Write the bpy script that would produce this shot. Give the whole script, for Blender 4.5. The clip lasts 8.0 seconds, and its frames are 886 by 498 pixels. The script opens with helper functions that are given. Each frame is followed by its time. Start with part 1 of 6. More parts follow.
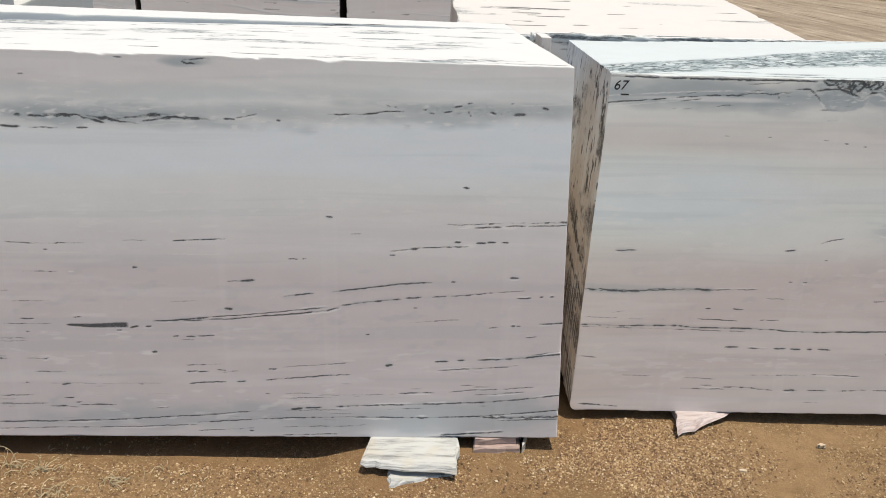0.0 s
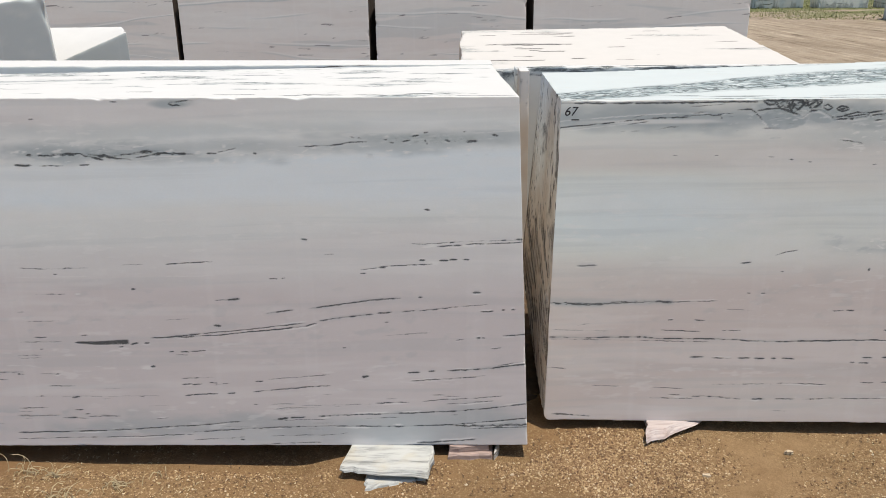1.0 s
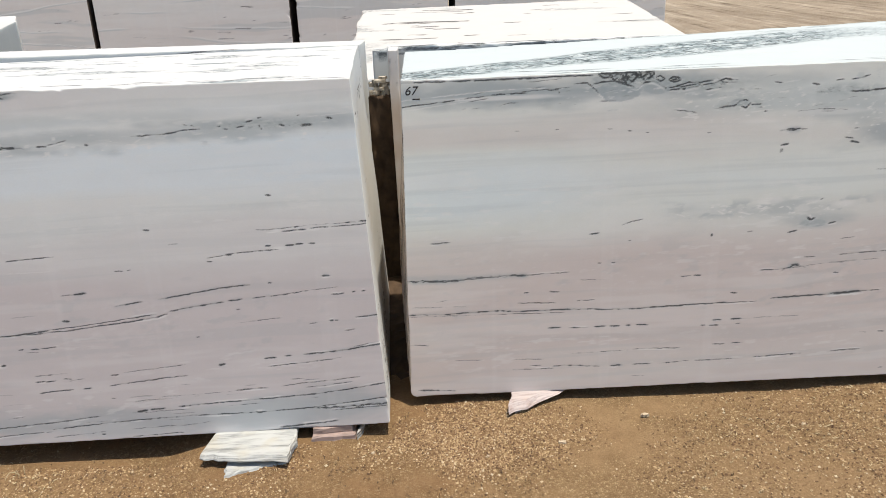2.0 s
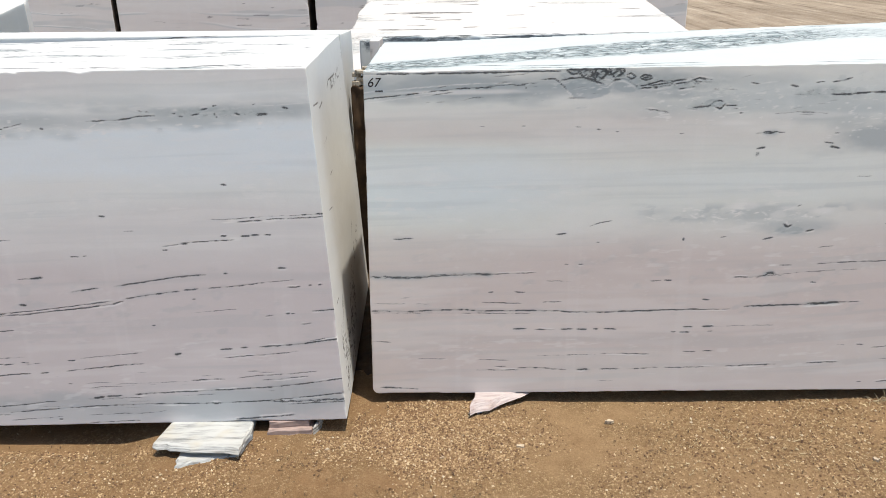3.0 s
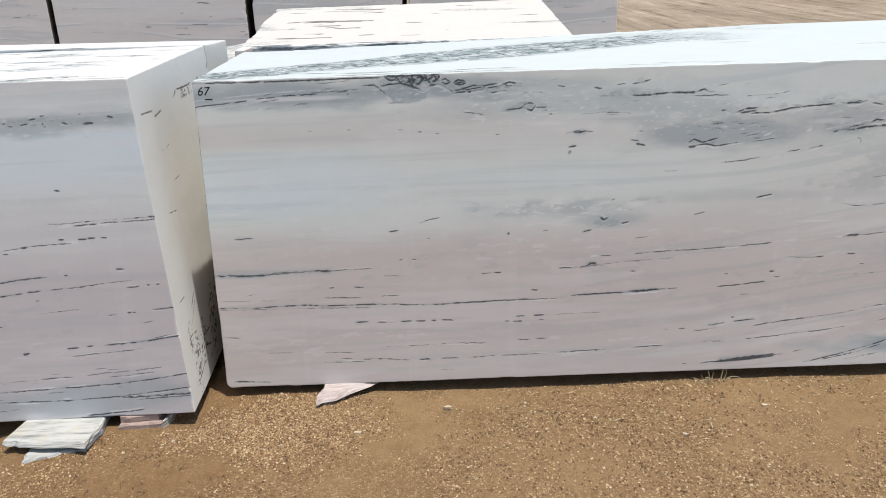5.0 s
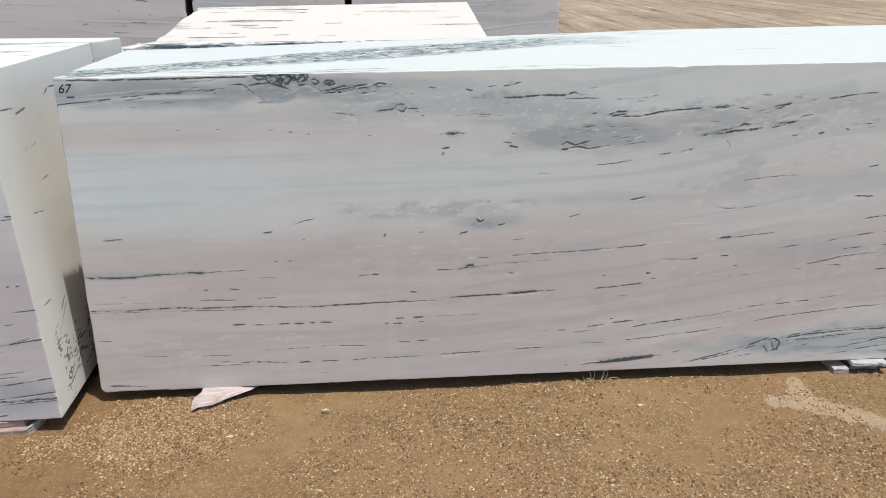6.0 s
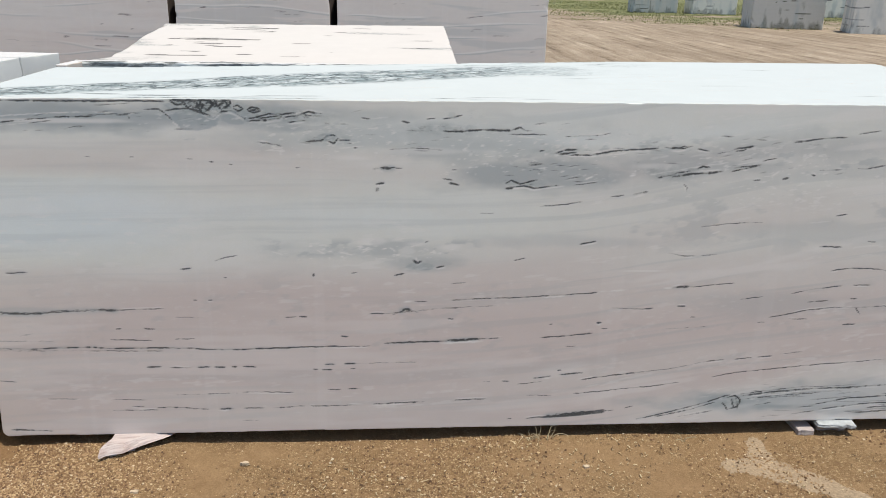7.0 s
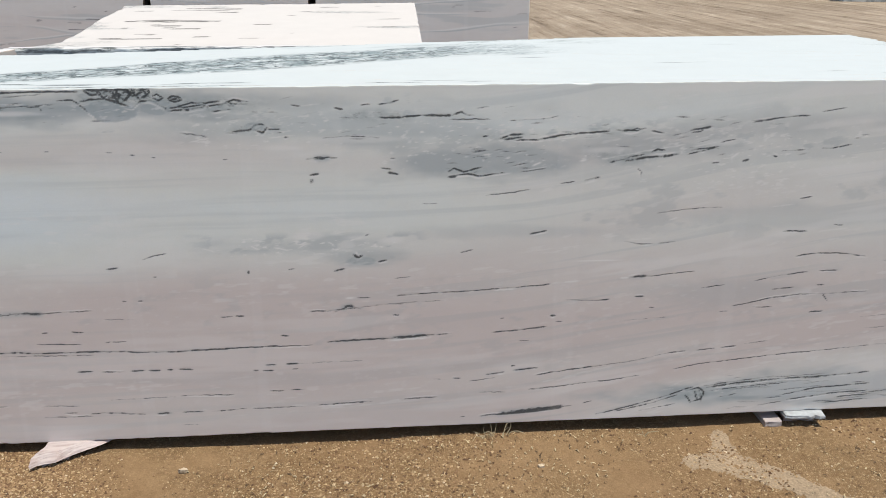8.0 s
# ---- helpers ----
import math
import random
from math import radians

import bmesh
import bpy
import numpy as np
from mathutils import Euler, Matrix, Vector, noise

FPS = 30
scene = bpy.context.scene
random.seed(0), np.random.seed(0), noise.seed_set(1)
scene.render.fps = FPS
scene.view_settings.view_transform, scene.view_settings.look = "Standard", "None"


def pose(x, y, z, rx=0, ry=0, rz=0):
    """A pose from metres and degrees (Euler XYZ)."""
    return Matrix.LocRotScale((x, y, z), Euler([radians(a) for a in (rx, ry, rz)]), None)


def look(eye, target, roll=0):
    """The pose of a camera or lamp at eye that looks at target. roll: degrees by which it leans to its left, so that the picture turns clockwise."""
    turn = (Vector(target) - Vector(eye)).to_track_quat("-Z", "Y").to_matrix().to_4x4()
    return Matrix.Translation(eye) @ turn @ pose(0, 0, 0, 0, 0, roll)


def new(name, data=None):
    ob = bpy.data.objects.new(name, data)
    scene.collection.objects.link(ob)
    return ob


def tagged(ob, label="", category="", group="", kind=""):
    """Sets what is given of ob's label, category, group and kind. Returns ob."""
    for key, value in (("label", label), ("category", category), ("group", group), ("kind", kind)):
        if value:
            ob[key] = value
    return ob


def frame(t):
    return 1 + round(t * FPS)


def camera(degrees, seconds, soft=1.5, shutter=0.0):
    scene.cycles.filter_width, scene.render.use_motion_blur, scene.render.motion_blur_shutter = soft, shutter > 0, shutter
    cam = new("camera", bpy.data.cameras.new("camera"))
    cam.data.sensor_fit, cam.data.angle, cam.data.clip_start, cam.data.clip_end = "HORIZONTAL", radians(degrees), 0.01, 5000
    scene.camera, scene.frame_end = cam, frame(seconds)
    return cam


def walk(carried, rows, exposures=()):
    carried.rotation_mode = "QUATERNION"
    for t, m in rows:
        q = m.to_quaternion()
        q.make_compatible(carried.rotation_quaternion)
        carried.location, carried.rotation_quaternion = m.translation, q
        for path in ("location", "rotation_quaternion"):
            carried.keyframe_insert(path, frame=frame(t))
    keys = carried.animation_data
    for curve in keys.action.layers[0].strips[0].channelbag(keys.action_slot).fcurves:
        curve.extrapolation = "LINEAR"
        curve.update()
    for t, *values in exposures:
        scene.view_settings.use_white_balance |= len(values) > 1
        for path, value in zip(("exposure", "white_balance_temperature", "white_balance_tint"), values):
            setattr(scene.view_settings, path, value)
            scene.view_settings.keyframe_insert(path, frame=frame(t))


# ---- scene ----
cam = camera(60.6, 8.0, 0.9)
EXPOSURE = 0.15
PATH = [
    (0, (-0.061, 0.032, 1.607), (-0.007, 1.88, 0.845), 2.0),
    (0.5, (0.062, -0.009, 1.601), (0.034, 1.844, 0.851), -1.3),
    (1, (0.214, -0.169, 1.624), (0.135, 1.713, 0.951), -0.7),
    (1.5, (0.379, -0.203, 1.64), (0.376, 1.666, 0.927), -1.5),
    (2, (0.584, -0.179, 1.627), (0.616, 1.684, 0.9), -2.1),
    (2.2, (0.664, -0.147, 1.627), (0.679, 1.71, 0.883), -1.5),
    (3.3, (0.844, -0.124, 1.599), (0.774, 1.73, 0.853), -1.6),
    (3.5, (0.884, -0.131, 1.584), (0.785, 1.722, 0.836), -1.9),
    (4, (1.016, -0.186, 1.609), (0.946, 1.684, 0.902), -0.3),
    (4.5, (1.146, -0.27, 1.645), (1.141, 1.602, 0.941), -0.5),
    (5, (1.317, -0.28, 1.636), (1.344, 1.58, 0.901), -1.6),
    (5.2, (1.39, -0.302, 1.598), (1.449, 1.557, 0.863), -1.5),
    (6.5, (1.769, -0.214, 1.633), (1.904, 1.649, 0.918), -0.1),
    (7, (1.867, -0.074, 1.622), (2.003, 1.802, 0.942), 1.3),
    (7.5, (1.966, 0.033, 1.624), (2.1, 1.893, 0.902), 1.8),
    (8, (2.06, 0.061, 1.622), (2.2, 1.916, 0.887), 0.2),
]
# the clip's own automatic exposure
BRIGHTENING = [(0.0, -0.06, 7050), (0.5, -0.05, 7000), (1.0, -0.08, 6950), (1.5, 0.05, 7000), (2.0, 0.06, 7000), (3.5, 0.16, 6750), (4.0, 0.10, 6750), (4.5, 0.02, 6700), (5.0, 0.0, 6720),
               (6.5, -0.05, 6820), (7.0, -0.09, 6860), (7.5, -0.11, 6800), (8.0, -0.09, 6800)]
walk(cam, [(t, look(eye, target, roll)) for t, eye, target, roll in PATH], [(t, EXPOSURE + stops, kelvin, 9.5) for t, stops, kelvin in BRIGHTENING])

# ---- world and sun ----
SUN_DIR = Vector((0.17, -0.085, 0.98)).normalized()
world = bpy.data.worlds.new("sky")
scene.world = world
world.use_nodes = True
wn = world.node_tree
sky = wn.nodes.new("ShaderNodeTexSky")
sky.sky_type = "NISHITA"
sky.sun_disc = False
sky.sun_elevation = math.asin(SUN_DIR.z)
sky.sun_rotation = math.atan2(SUN_DIR.x, SUN_DIR.y)
wn.nodes["Background"].inputs["Strength"].default_value = 0.15
wn.links.new(sky.outputs["Color"], wn.nodes["Background"].inputs["Color"])
sun = new("sun", bpy.data.lights.new("sun", "SUN"))
sun.data.energy = 4.5
sun.data.angle = radians(0.6)
sun.data.color = (1.0, 0.96, 0.9)
sun.matrix_world = look(SUN_DIR * 50, (0, 0, 0))


# ---- materials ----
def material(name):
    m = bpy.data.materials.new(name)
    m.use_nodes = True
    return m, m.node_tree.nodes, m.node_tree.links, m.node_tree.nodes["Principled BSDF"]


def mapped(nodes, links, scale):
    co = nodes.new("ShaderNodeTexCoord")
    mp = nodes.new("ShaderNodeMapping")
    mp.inputs["Scale"].default_value = scale
    links.new(co.outputs["Object"], mp.inputs["Vector"])
    return mp.outputs["Vector"]


def noise_tex(nodes, links, vec, scale, detail=4.0, rough=0.55):
    n = nodes.new("ShaderNodeTexNoise")
    n.inputs["Scale"].default_value = scale
    n.inputs["Detail"].default_value = detail
    n.inputs["Roughness"].default_value = rough
    links.new(vec, n.inputs["Vector"])
    return n.outputs["Fac"]


def ramp(nodes, links, fac, stops):
    r = nodes.new("ShaderNodeValToRGB")
    while len(r.color_ramp.elements) < len(stops):
        r.color_ramp.elements.new(0.5)
    for e, (p, c) in zip(r.color_ramp.elements, stops):
        e.position = p
        e.color = (*c, 1) if len(c) == 3 else c
    links.new(fac, r.inputs["Fac"])
    return r.outputs["Color"]


def mix(nodes, links, fac, a, b, mode="MIX"):
    n = nodes.new("ShaderNodeMix")
    n.data_type = "RGBA"
    n.blend_type = mode
    for key, val in (("Factor", fac), ("A", a), ("B", b)):
        sock = [s for s in n.inputs if s.name == key and s.type == ("VALUE" if key == "Factor" else "RGBA")][0]
        if isinstance(val, (int, float)):
            sock.default_value = val
        elif isinstance(val, tuple):
            sock.default_value = (*val, 1)
        else:
            links.new(val, sock)
    return [s for s in n.outputs if s.type == "RGBA"][0]


def calc(nodes, links, op, a, b=0.0):
    n = nodes.new("ShaderNodeMath")
    n.operation = op
    n.use_clamp = op in ("MULTIPLY_ADD",)
    for i, val in enumerate((a, b)):
        if isinstance(val, (int, float)):
            n.inputs[i].default_value = val
        else:
            links.new(val, n.inputs[i])
    return n.outputs[0]


def bump(nodes, links, bsdf, height, strength, distance=0.005):
    b = nodes.new("ShaderNodeBump")
    b.inputs["Strength"].default_value = strength
    b.inputs["Distance"].default_value = distance
    links.new(height, b.inputs["Height"])
    links.new(b.outputs["Normal"], bsdf.inputs["Normal"])


def marble(name, warm, cool, dark, rough=0.55, rust=0.0, braid=None):
    """Sawn banded marble. The mesh carries the bedding: red veins, green grey clouds, blue white patches."""
    m, N, L, P = material(name)
    at = N.new("ShaderNodeAttribute")
    at.attribute_name = "stone"
    sep = N.new("ShaderNodeSeparateColor")
    L.new(at.outputs["Color"], sep.inputs["Color"])
    v1 = mapped(N, L, (0.7, 0.7, 5.0))
    v2 = mapped(N, L, (3.0, 3.0, 7.0))
    v3 = mapped(N, L, (1, 1, 1))
    bands = noise_tex(N, L, v1, 1.1, 4)
    fine = noise_tex(N, L, v2, 2.4, 6, 0.65)
    grit = noise_tex(N, L, v3, 190, 3, 0.6)
    tone = calc(N, L, "ADD", at.outputs["Alpha"], calc(N, L, "MULTIPLY", calc(N, L, "SUBTRACT", bands, 0.5), 0.45))
    pale = tuple(c * k for c, k in zip(cool, (1.015, 0.955, 0.90))) if cool[2] > cool[0] else cool
    half = tuple(0.5 * (a + b) for a, b in zip(warm, pale))
    col = ramp(N, L, tone, [(0.05, warm), (0.40, half), (0.70, pale), (1.0, cool)])
    col = mix(N, L, 0.10, col, ramp(N, L, fine, [(0.3, (0.55, 0.55, 0.55)), (0.7, (1, 1, 1))]), "MULTIPLY")
    col = mix(N, L, sep.outputs["Green"], col, (0.37, 0.425, 0.44))
    col = mix(N, L, sep.outputs["Blue"], col, (0.86, 0.85, 0.82))
    if rust:
        stain = noise_tex(N, L, v3, 1.7, 5, 0.6)
        col = mix(N, L, calc(N, L, "MULTIPLY", ramp(N, L, stain, [(0.42, (0, 0, 0)), (0.66, (1, 1, 1))]), rust), col, (0.50, 0.33, 0.20))
    br = N.new("ShaderNodeAttribute")
    br.attribute_name = "breccia"
    if braid is None:
        # curly dark seams round grey-green and white fragments
        vb = mapped(N, L, (1, 1, 2.0))
        lumps = noise_tex(N, L, vb, 34, 4, 0.55)
        much = ramp(N, L, br.outputs["Fac"], [(0.25, (0, 0, 0)), (0.8, (1, 1, 1))])
        col = mix(N, L, calc(N, L, "MULTIPLY", br.outputs["Fac"], 0.75), col, ramp(N, L, lumps, [(0.36, (0.26, 0.32, 0.32)), (0.48, (0.40, 0.46, 0.455)), (0.57, (0.50, 0.54, 0.53)), (0.66, (0.68, 0.70, 0.68))]))
        shake = N.new("ShaderNodeTexNoise")
        shake.inputs["Scale"].default_value = 22
        shake.inputs["Detail"].default_value = 3
        L.new(vb, shake.inputs["Vector"])
        push = N.new("ShaderNodeVectorMath")
        push.operation = "MULTIPLY_ADD"
        L.new(shake.outputs["Color"], push.inputs[0])
        push.inputs[1].default_value = (0.07, 0.07, 0.07)
        L.new(vb, push.inputs[2])
        cell = N.new("ShaderNodeTexVoronoi")
        cell.feature = "DISTANCE_TO_EDGE"
        cell.inputs["Scale"].default_value = 40
        L.new(push.outputs["Vector"], cell.inputs["Vector"])
        width = calc(N, L, "MULTIPLY", noise_tex(N, L, vb, 30, 3, 0.6), 0.22)
        seam = ramp(N, L, calc(N, L, "SUBTRACT", cell.outputs["Distance"], width), [(0.0, (1, 1, 1)), (0.10, (0, 0, 0))])
        torn = calc(N, L, "MULTIPLY", calc(N, L, "SUBTRACT", noise_tex(N, L, vb, 20, 4, 0.6), 0.5), 1.6)
        core = ramp(N, L, calc(N, L, "ADD", br.outputs["Fac"], torn), [(0.60, (0, 0, 0)), (0.85, (1, 1, 1))])
        col = mix(N, L, calc(N, L, "MULTIPLY", seam, calc(N, L, "MULTIPLY", core, 0.88)), col, dark)
        # crumbs elsewhere
        crumbs = ramp(N, L, noise_tex(N, L, mapped(N, L, (1, 1, 2.6)), 48, 4, 0.7), [(0.58, (0, 0, 0)), (0.66, (1, 1, 1))])
        col = mix(N, L, calc(N, L, "MULTIPLY", crumbs, calc(N, L, "MULTIPLY", much, 0.8)), col, dark)
    else:
        # fine dark strands plaited through a grey-green bed
        turned = N.new("ShaderNodeMapping")
        turned.inputs["Rotation"].default_value = (0, 0, -braid)
        L.new(v3, turned.inputs["Vector"])
        vs = N.new("ShaderNodeMapping")
        vs.inputs["Scale"].default_value = (9.0, 21.0, 3.2)
        L.new(turned.outputs["Vector"], vs.inputs["Vector"])
        soft = noise_tex(N, L, vs.outputs["Vector"], 1.0, 5, 0.62)
        col = mix(N, L, calc(N, L, "MULTIPLY", br.outputs["Fac"], ramp(N, L, soft, [(0.40, (0, 0, 0)), (0.60, (0.9, 0.9, 0.9))])), col, (0.16, 0.21, 0.21))
        for size, thin in ((1.1, 0.050), (2.2, 0.060)):
            wave = noise_tex(N, L, vs.outputs["Vector"], size, 3, 0.6)
            off = calc(N, L, "ABSOLUTE", calc(N, L, "SUBTRACT", wave, 0.5))
            strand = ramp(N, L, calc(N, L, "MULTIPLY", off, 0.5 / thin), [(0.12, (1, 1, 1)), (0.5, (0, 0, 0))])
            gaps = ramp(N, L, noise_tex(N, L, vs.outputs["Vector"], size * 1.7, 3, 0.5), [(0.42, (0, 0, 0)), (0.54, (1, 1, 1))])
            col = mix(N, L, calc(N, L, "MULTIPLY", calc(N, L, "MULTIPLY", strand, gaps), br.outputs["Fac"]), col, dark)
    crumb = noise_tex(N, L, mapped(N, L, (1, 1, 1.4)), 190, 4, 0.7)
    flaky = ramp(N, L, crumb, [(0.36, (0.42, 0.42, 0.42)), (0.60, (1.25, 1.25, 1.25))])
    vein = ramp(N, L, calc(N, L, "MULTIPLY", sep.outputs["Red"], flaky), [(0.04, (0, 0, 0)), (0.50, (0.94, 0.94, 0.94))])
    col = mix(N, L, vein, col, dark)
    if braid is None:
        saw = noise_tex(N, L, mapped(N, L, (1, 0, 0.02)), 7.0, 2, 0.5)
        col = mix(N, L, calc(N, L, "MULTIPLY", ramp(N, L, saw, [(0.60, (0, 0, 0)), (0.64, (1, 1, 1)), (0.70, (0.4, 0.4, 0.4)), (0.8, (0, 0, 0))]), 0.07), col, (0.86, 0.85, 0.83))
    col = mix(N, L, 0.05, col, ramp(N, L, grit, [(0.3, (0.55, 0.55, 0.55)), (0.7, (1, 1, 1))]), "MULTIPLY")
    L.new(col, P.inputs["Base Color"])
    P.inputs["Roughness"].default_value = rough
    P.inputs["Specular IOR Level"].default_value = 0.3
    bump(N, L, P, calc(N, L, "SUBTRACT", calc(N, L, "MULTIPLY", grit, 0.12), calc(N, L, "MULTIPLY", vein, 0.8)), 0.25, 0.002)
    return m


MARBLE = marble("banded_marble", (0.665, 0.612, 0.60), (0.765, 0.835, 0.858), (0.056, 0.064, 0.068))
MARBLE_BUFF = marble("buff_banded_marble", (0.668, 0.597, 0.563), (0.755, 0.825, 0.825), (0.056, 0.064, 0.068))
MARBLE_TOP = marble("split_marble", (0.565, 0.55, 0.515), (0.56, 0.555, 0.535), (0.055, 0.065, 0.06), 0.7, 0.0, 0.03)
MARBLE_END = marble("split_marble_end", (0.72, 0.735, 0.70), (0.71, 0.75, 0.745), (0.09, 0.07, 0.055), 0.7)
MARBLE_TOP_COOL = marble("cool_split_marble", (0.475, 0.525, 0.53), (0.47, 0.53, 0.54), (0.045, 0.06, 0.06), 0.7, 0.0, 0.39)
MARBLE_TOP_CREAM = marble("cream_split_marble", (0.535, 0.495, 0.45), (0.54, 0.52, 0.485), (0.07, 0.065, 0.055), 0.75, 0.0, 0.02)
MARBLE_RUST = marble("stained_marble", (0.58, 0.46, 0.375), (0.76, 0.73, 0.68), (0.075, 0.06, 0.05), 0.7, 0.6)
MARBLE_PINK = marble("rosy_marble", (0.70, 0.635, 0.595), (0.725, 0.69, 0.655), (0.16, 0.14, 0.14))
MARBLE_GREY = marble("grey_marble", (0.70, 0.71, 0.68), (0.66, 0.69, 0.675), (0.10, 0.11, 0.11))
MARBLE_MOSSY = marble("weathered_marble", (0.45, 0.46, 0.41), (0.52, 0.52, 0.50), (0.08, 0.09, 0.06), 0.8)


def plain(name, colour, rough=0.8, spread=0.25, scale=60.0, strata=0.0):
    m, N, L, P = material(name)
    v = mapped(N, L, (1, 1, 1))
    n1 = noise_tex(N, L, v, scale, 4, 0.6)
    n2 = noise_tex(N, L, v, scale * 0.08, 3)
    lo = tuple(c * (1 - spread) for c in colour)
    hi = tuple(min(1.0, c * (1 + spread)) for c in colour)
    col = mix(N, L, ramp(N, L, n1, [(0.3, (0, 0, 0)), (0.7, (1, 1, 1))]), lo, hi)
    col = mix(N, L, 0.3, col, ramp(N, L, n2, [(0.3, (0.5, 0.5, 0.5)), (0.7, (1, 1, 1))]), "MULTIPLY")
    if strata:
        layer = noise_tex(N, L, mapped(N, L, (9, 9, 190)), 1.0, 4, 0.6)
        vein = noise_tex(N, L, mapped(N, L, (14, 30, 6)), 1.0, 5, 0.65)
        nrm = N.new("ShaderNodeSeparateXYZ")
        L.new(N.new("ShaderNodeNewGeometry").outputs["Normal"], nrm.inputs[0])
        upright = calc(N, L, "SUBTRACT", strata, calc(N, L, "MULTIPLY", calc(N, L, "ABSOLUTE", nrm.outputs["Z"]), strata))
        col = mix(N, L, calc(N, L, "MULTIPLY", ramp(N, L, layer, [(0.40, (1, 1, 1)), (0.50, (0, 0, 0))]), upright), col, (0.12, 0.10, 0.085))
        col = mix(N, L, calc(N, L, "MULTIPLY", ramp(N, L, vein, [(0.56, (0, 0, 0)), (0.70, (1, 1, 1))]), strata * 0.45), col, (0.24, 0.23, 0.21))
    L.new(col, P.inputs["Base Color"])
    P.inputs["Roughness"].default_value = rough
    bump(N, L, P, n1, 0.4, 0.004)
    return m


STONE_WHITE = plain("broken_white_stone", (0.43, 0.42, 0.385), 0.7, 0.22, 26, 1.0)
STONE_PINK = plain("broken_pink_stone", (0.34, 0.25, 0.215), 0.75, 0.16, 30)
STONE_PALE = plain("broken_pale_stone", (0.40, 0.35, 0.33), 0.75, 0.12, 30, 0.35)
STONE_RUBBLE = plain("pale_rubble", (0.46, 0.41, 0.33), 0.85, 0.3, 40)
STONE_TAN = plain("tan_pebble_stone", (0.50, 0.40, 0.28), 0.8, 0.2, 60)
STONE_GREY = plain("broken_grey_stone", (0.37, 0.395, 0.40), 0.6, 0.2, 30, 0.6)
DUST = plain("marble_dust", (0.275, 0.205, 0.13), 0.95, 0.30, 120)
# shade of the narrow gaps in the tall row, put into a colour
GAP_SIDE_SHADE = plain("gap_side_shade", (0.085, 0.062, 0.05), 0.9, 0.4, 9)
GRASS = plain("dry_grass", (0.45, 0.365, 0.22), 0.8, 0.3, 30)
# brown stone, darkened in colour to stand for the deep gap's shade
SHADED_BROWN = plain("gap_shaded_brown", (0.065, 0.038, 0.019), 0.9, 0.5, 14)
MARKER = plain("black_marker", (0.02, 0.02, 0.022), 0.6, 0.1, 80)


def split_stone(name, pale, dark, stain, along):
    """Marble split along its bedding: thin grey layers on the edges, streaks and a cream stain on the faces."""
    m, N, L, P = material(name)
    tc = N.new("ShaderNodeTexCoord")
    mp = N.new("ShaderNodeMapping")
    mp.inputs["Scale"].default_value = (7, 46, 330)
    mp.inputs["Rotation"].default_value = (0, 0, along)
    L.new(tc.outputs["Object"], mp.inputs["Vector"])
    n1 = N.new("ShaderNodeTexNoise")
    n1.inputs["Scale"].default_value = 1.0
    n1.inputs["Detail"].default_value = 4.0
    n1.inputs["Roughness"].default_value = 0.65
    L.new(mp.outputs["Vector"], n1.inputs["Vector"])
    layers = ramp(N, L, n1.outputs["Fac"], [(0.30, dark), (0.42, tuple(0.35 * d + 0.65 * p for d, p in zip(dark, pale))), (0.52, pale), (0.8, tuple(min(0.8, p * 1.12) for p in pale))])
    n2 = N.new("ShaderNodeTexNoise")
    n2.inputs["Scale"].default_value = 13.0
    n2.inputs["Detail"].default_value = 3.0
    L.new(tc.outputs["Object"], n2.inputs["Vector"])
    fac = ramp(N, L, n2.outputs["Fac"], [(0.48, (0, 0, 0)), (0.68, (0.7, 0.7, 0.7))])
    mx = N.new("ShaderNodeMix")
    mx.data_type = "RGBA"
    mx.blend_type = "MULTIPLY"
    L.new(fac, mx.inputs[0])
    L.new(layers, mx.inputs[6])
    mx.inputs[7].default_value = (*stain, 1)
    L.new(mx.outputs[2], P.inputs["Base Color"])
    P.inputs["Roughness"].default_value = 0.7
    bump = N.new("ShaderNodeBump")
    bump.inputs["Strength"].default_value = 0.6
    bump.inputs["Distance"].default_value = 0.003
    L.new(n1.outputs["Fac"], bump.inputs["Height"])
    L.new(bump.outputs["Normal"], P.inputs["Normal"])
    return m


STONE_SPLIT = split_stone("split_white_marble", (0.41, 0.415, 0.395), (0.17, 0.175, 0.17), (0.97, 0.89, 0.76), 0.1)
STONE_LAYERED = split_stone("split_pink_marble", (0.43, 0.37, 0.35), (0.24, 0.19, 0.18), (0.95, 0.85, 0.8), -0.5)


def gravel_material():
    m, N, L, P = material("gravel_grain")
    g = N.new("ShaderNodeNewGeometry")
    col = ramp(N, L, g.outputs["Random Per Island"], [(0.0, (0.085, 0.043, 0.020)), (0.2, (0.165, 0.092, 0.043)), (0.4, (0.235, 0.141, 0.069)), (0.7, (0.335, 0.222, 0.114)), (0.94, (0.46, 0.335, 0.185)), (1.0, (0.56, 0.47, 0.33))])
    L.new(col, P.inputs["Base Color"])
    P.inputs["Roughness"].default_value = 0.85
    return m


GRAVEL = gravel_material()


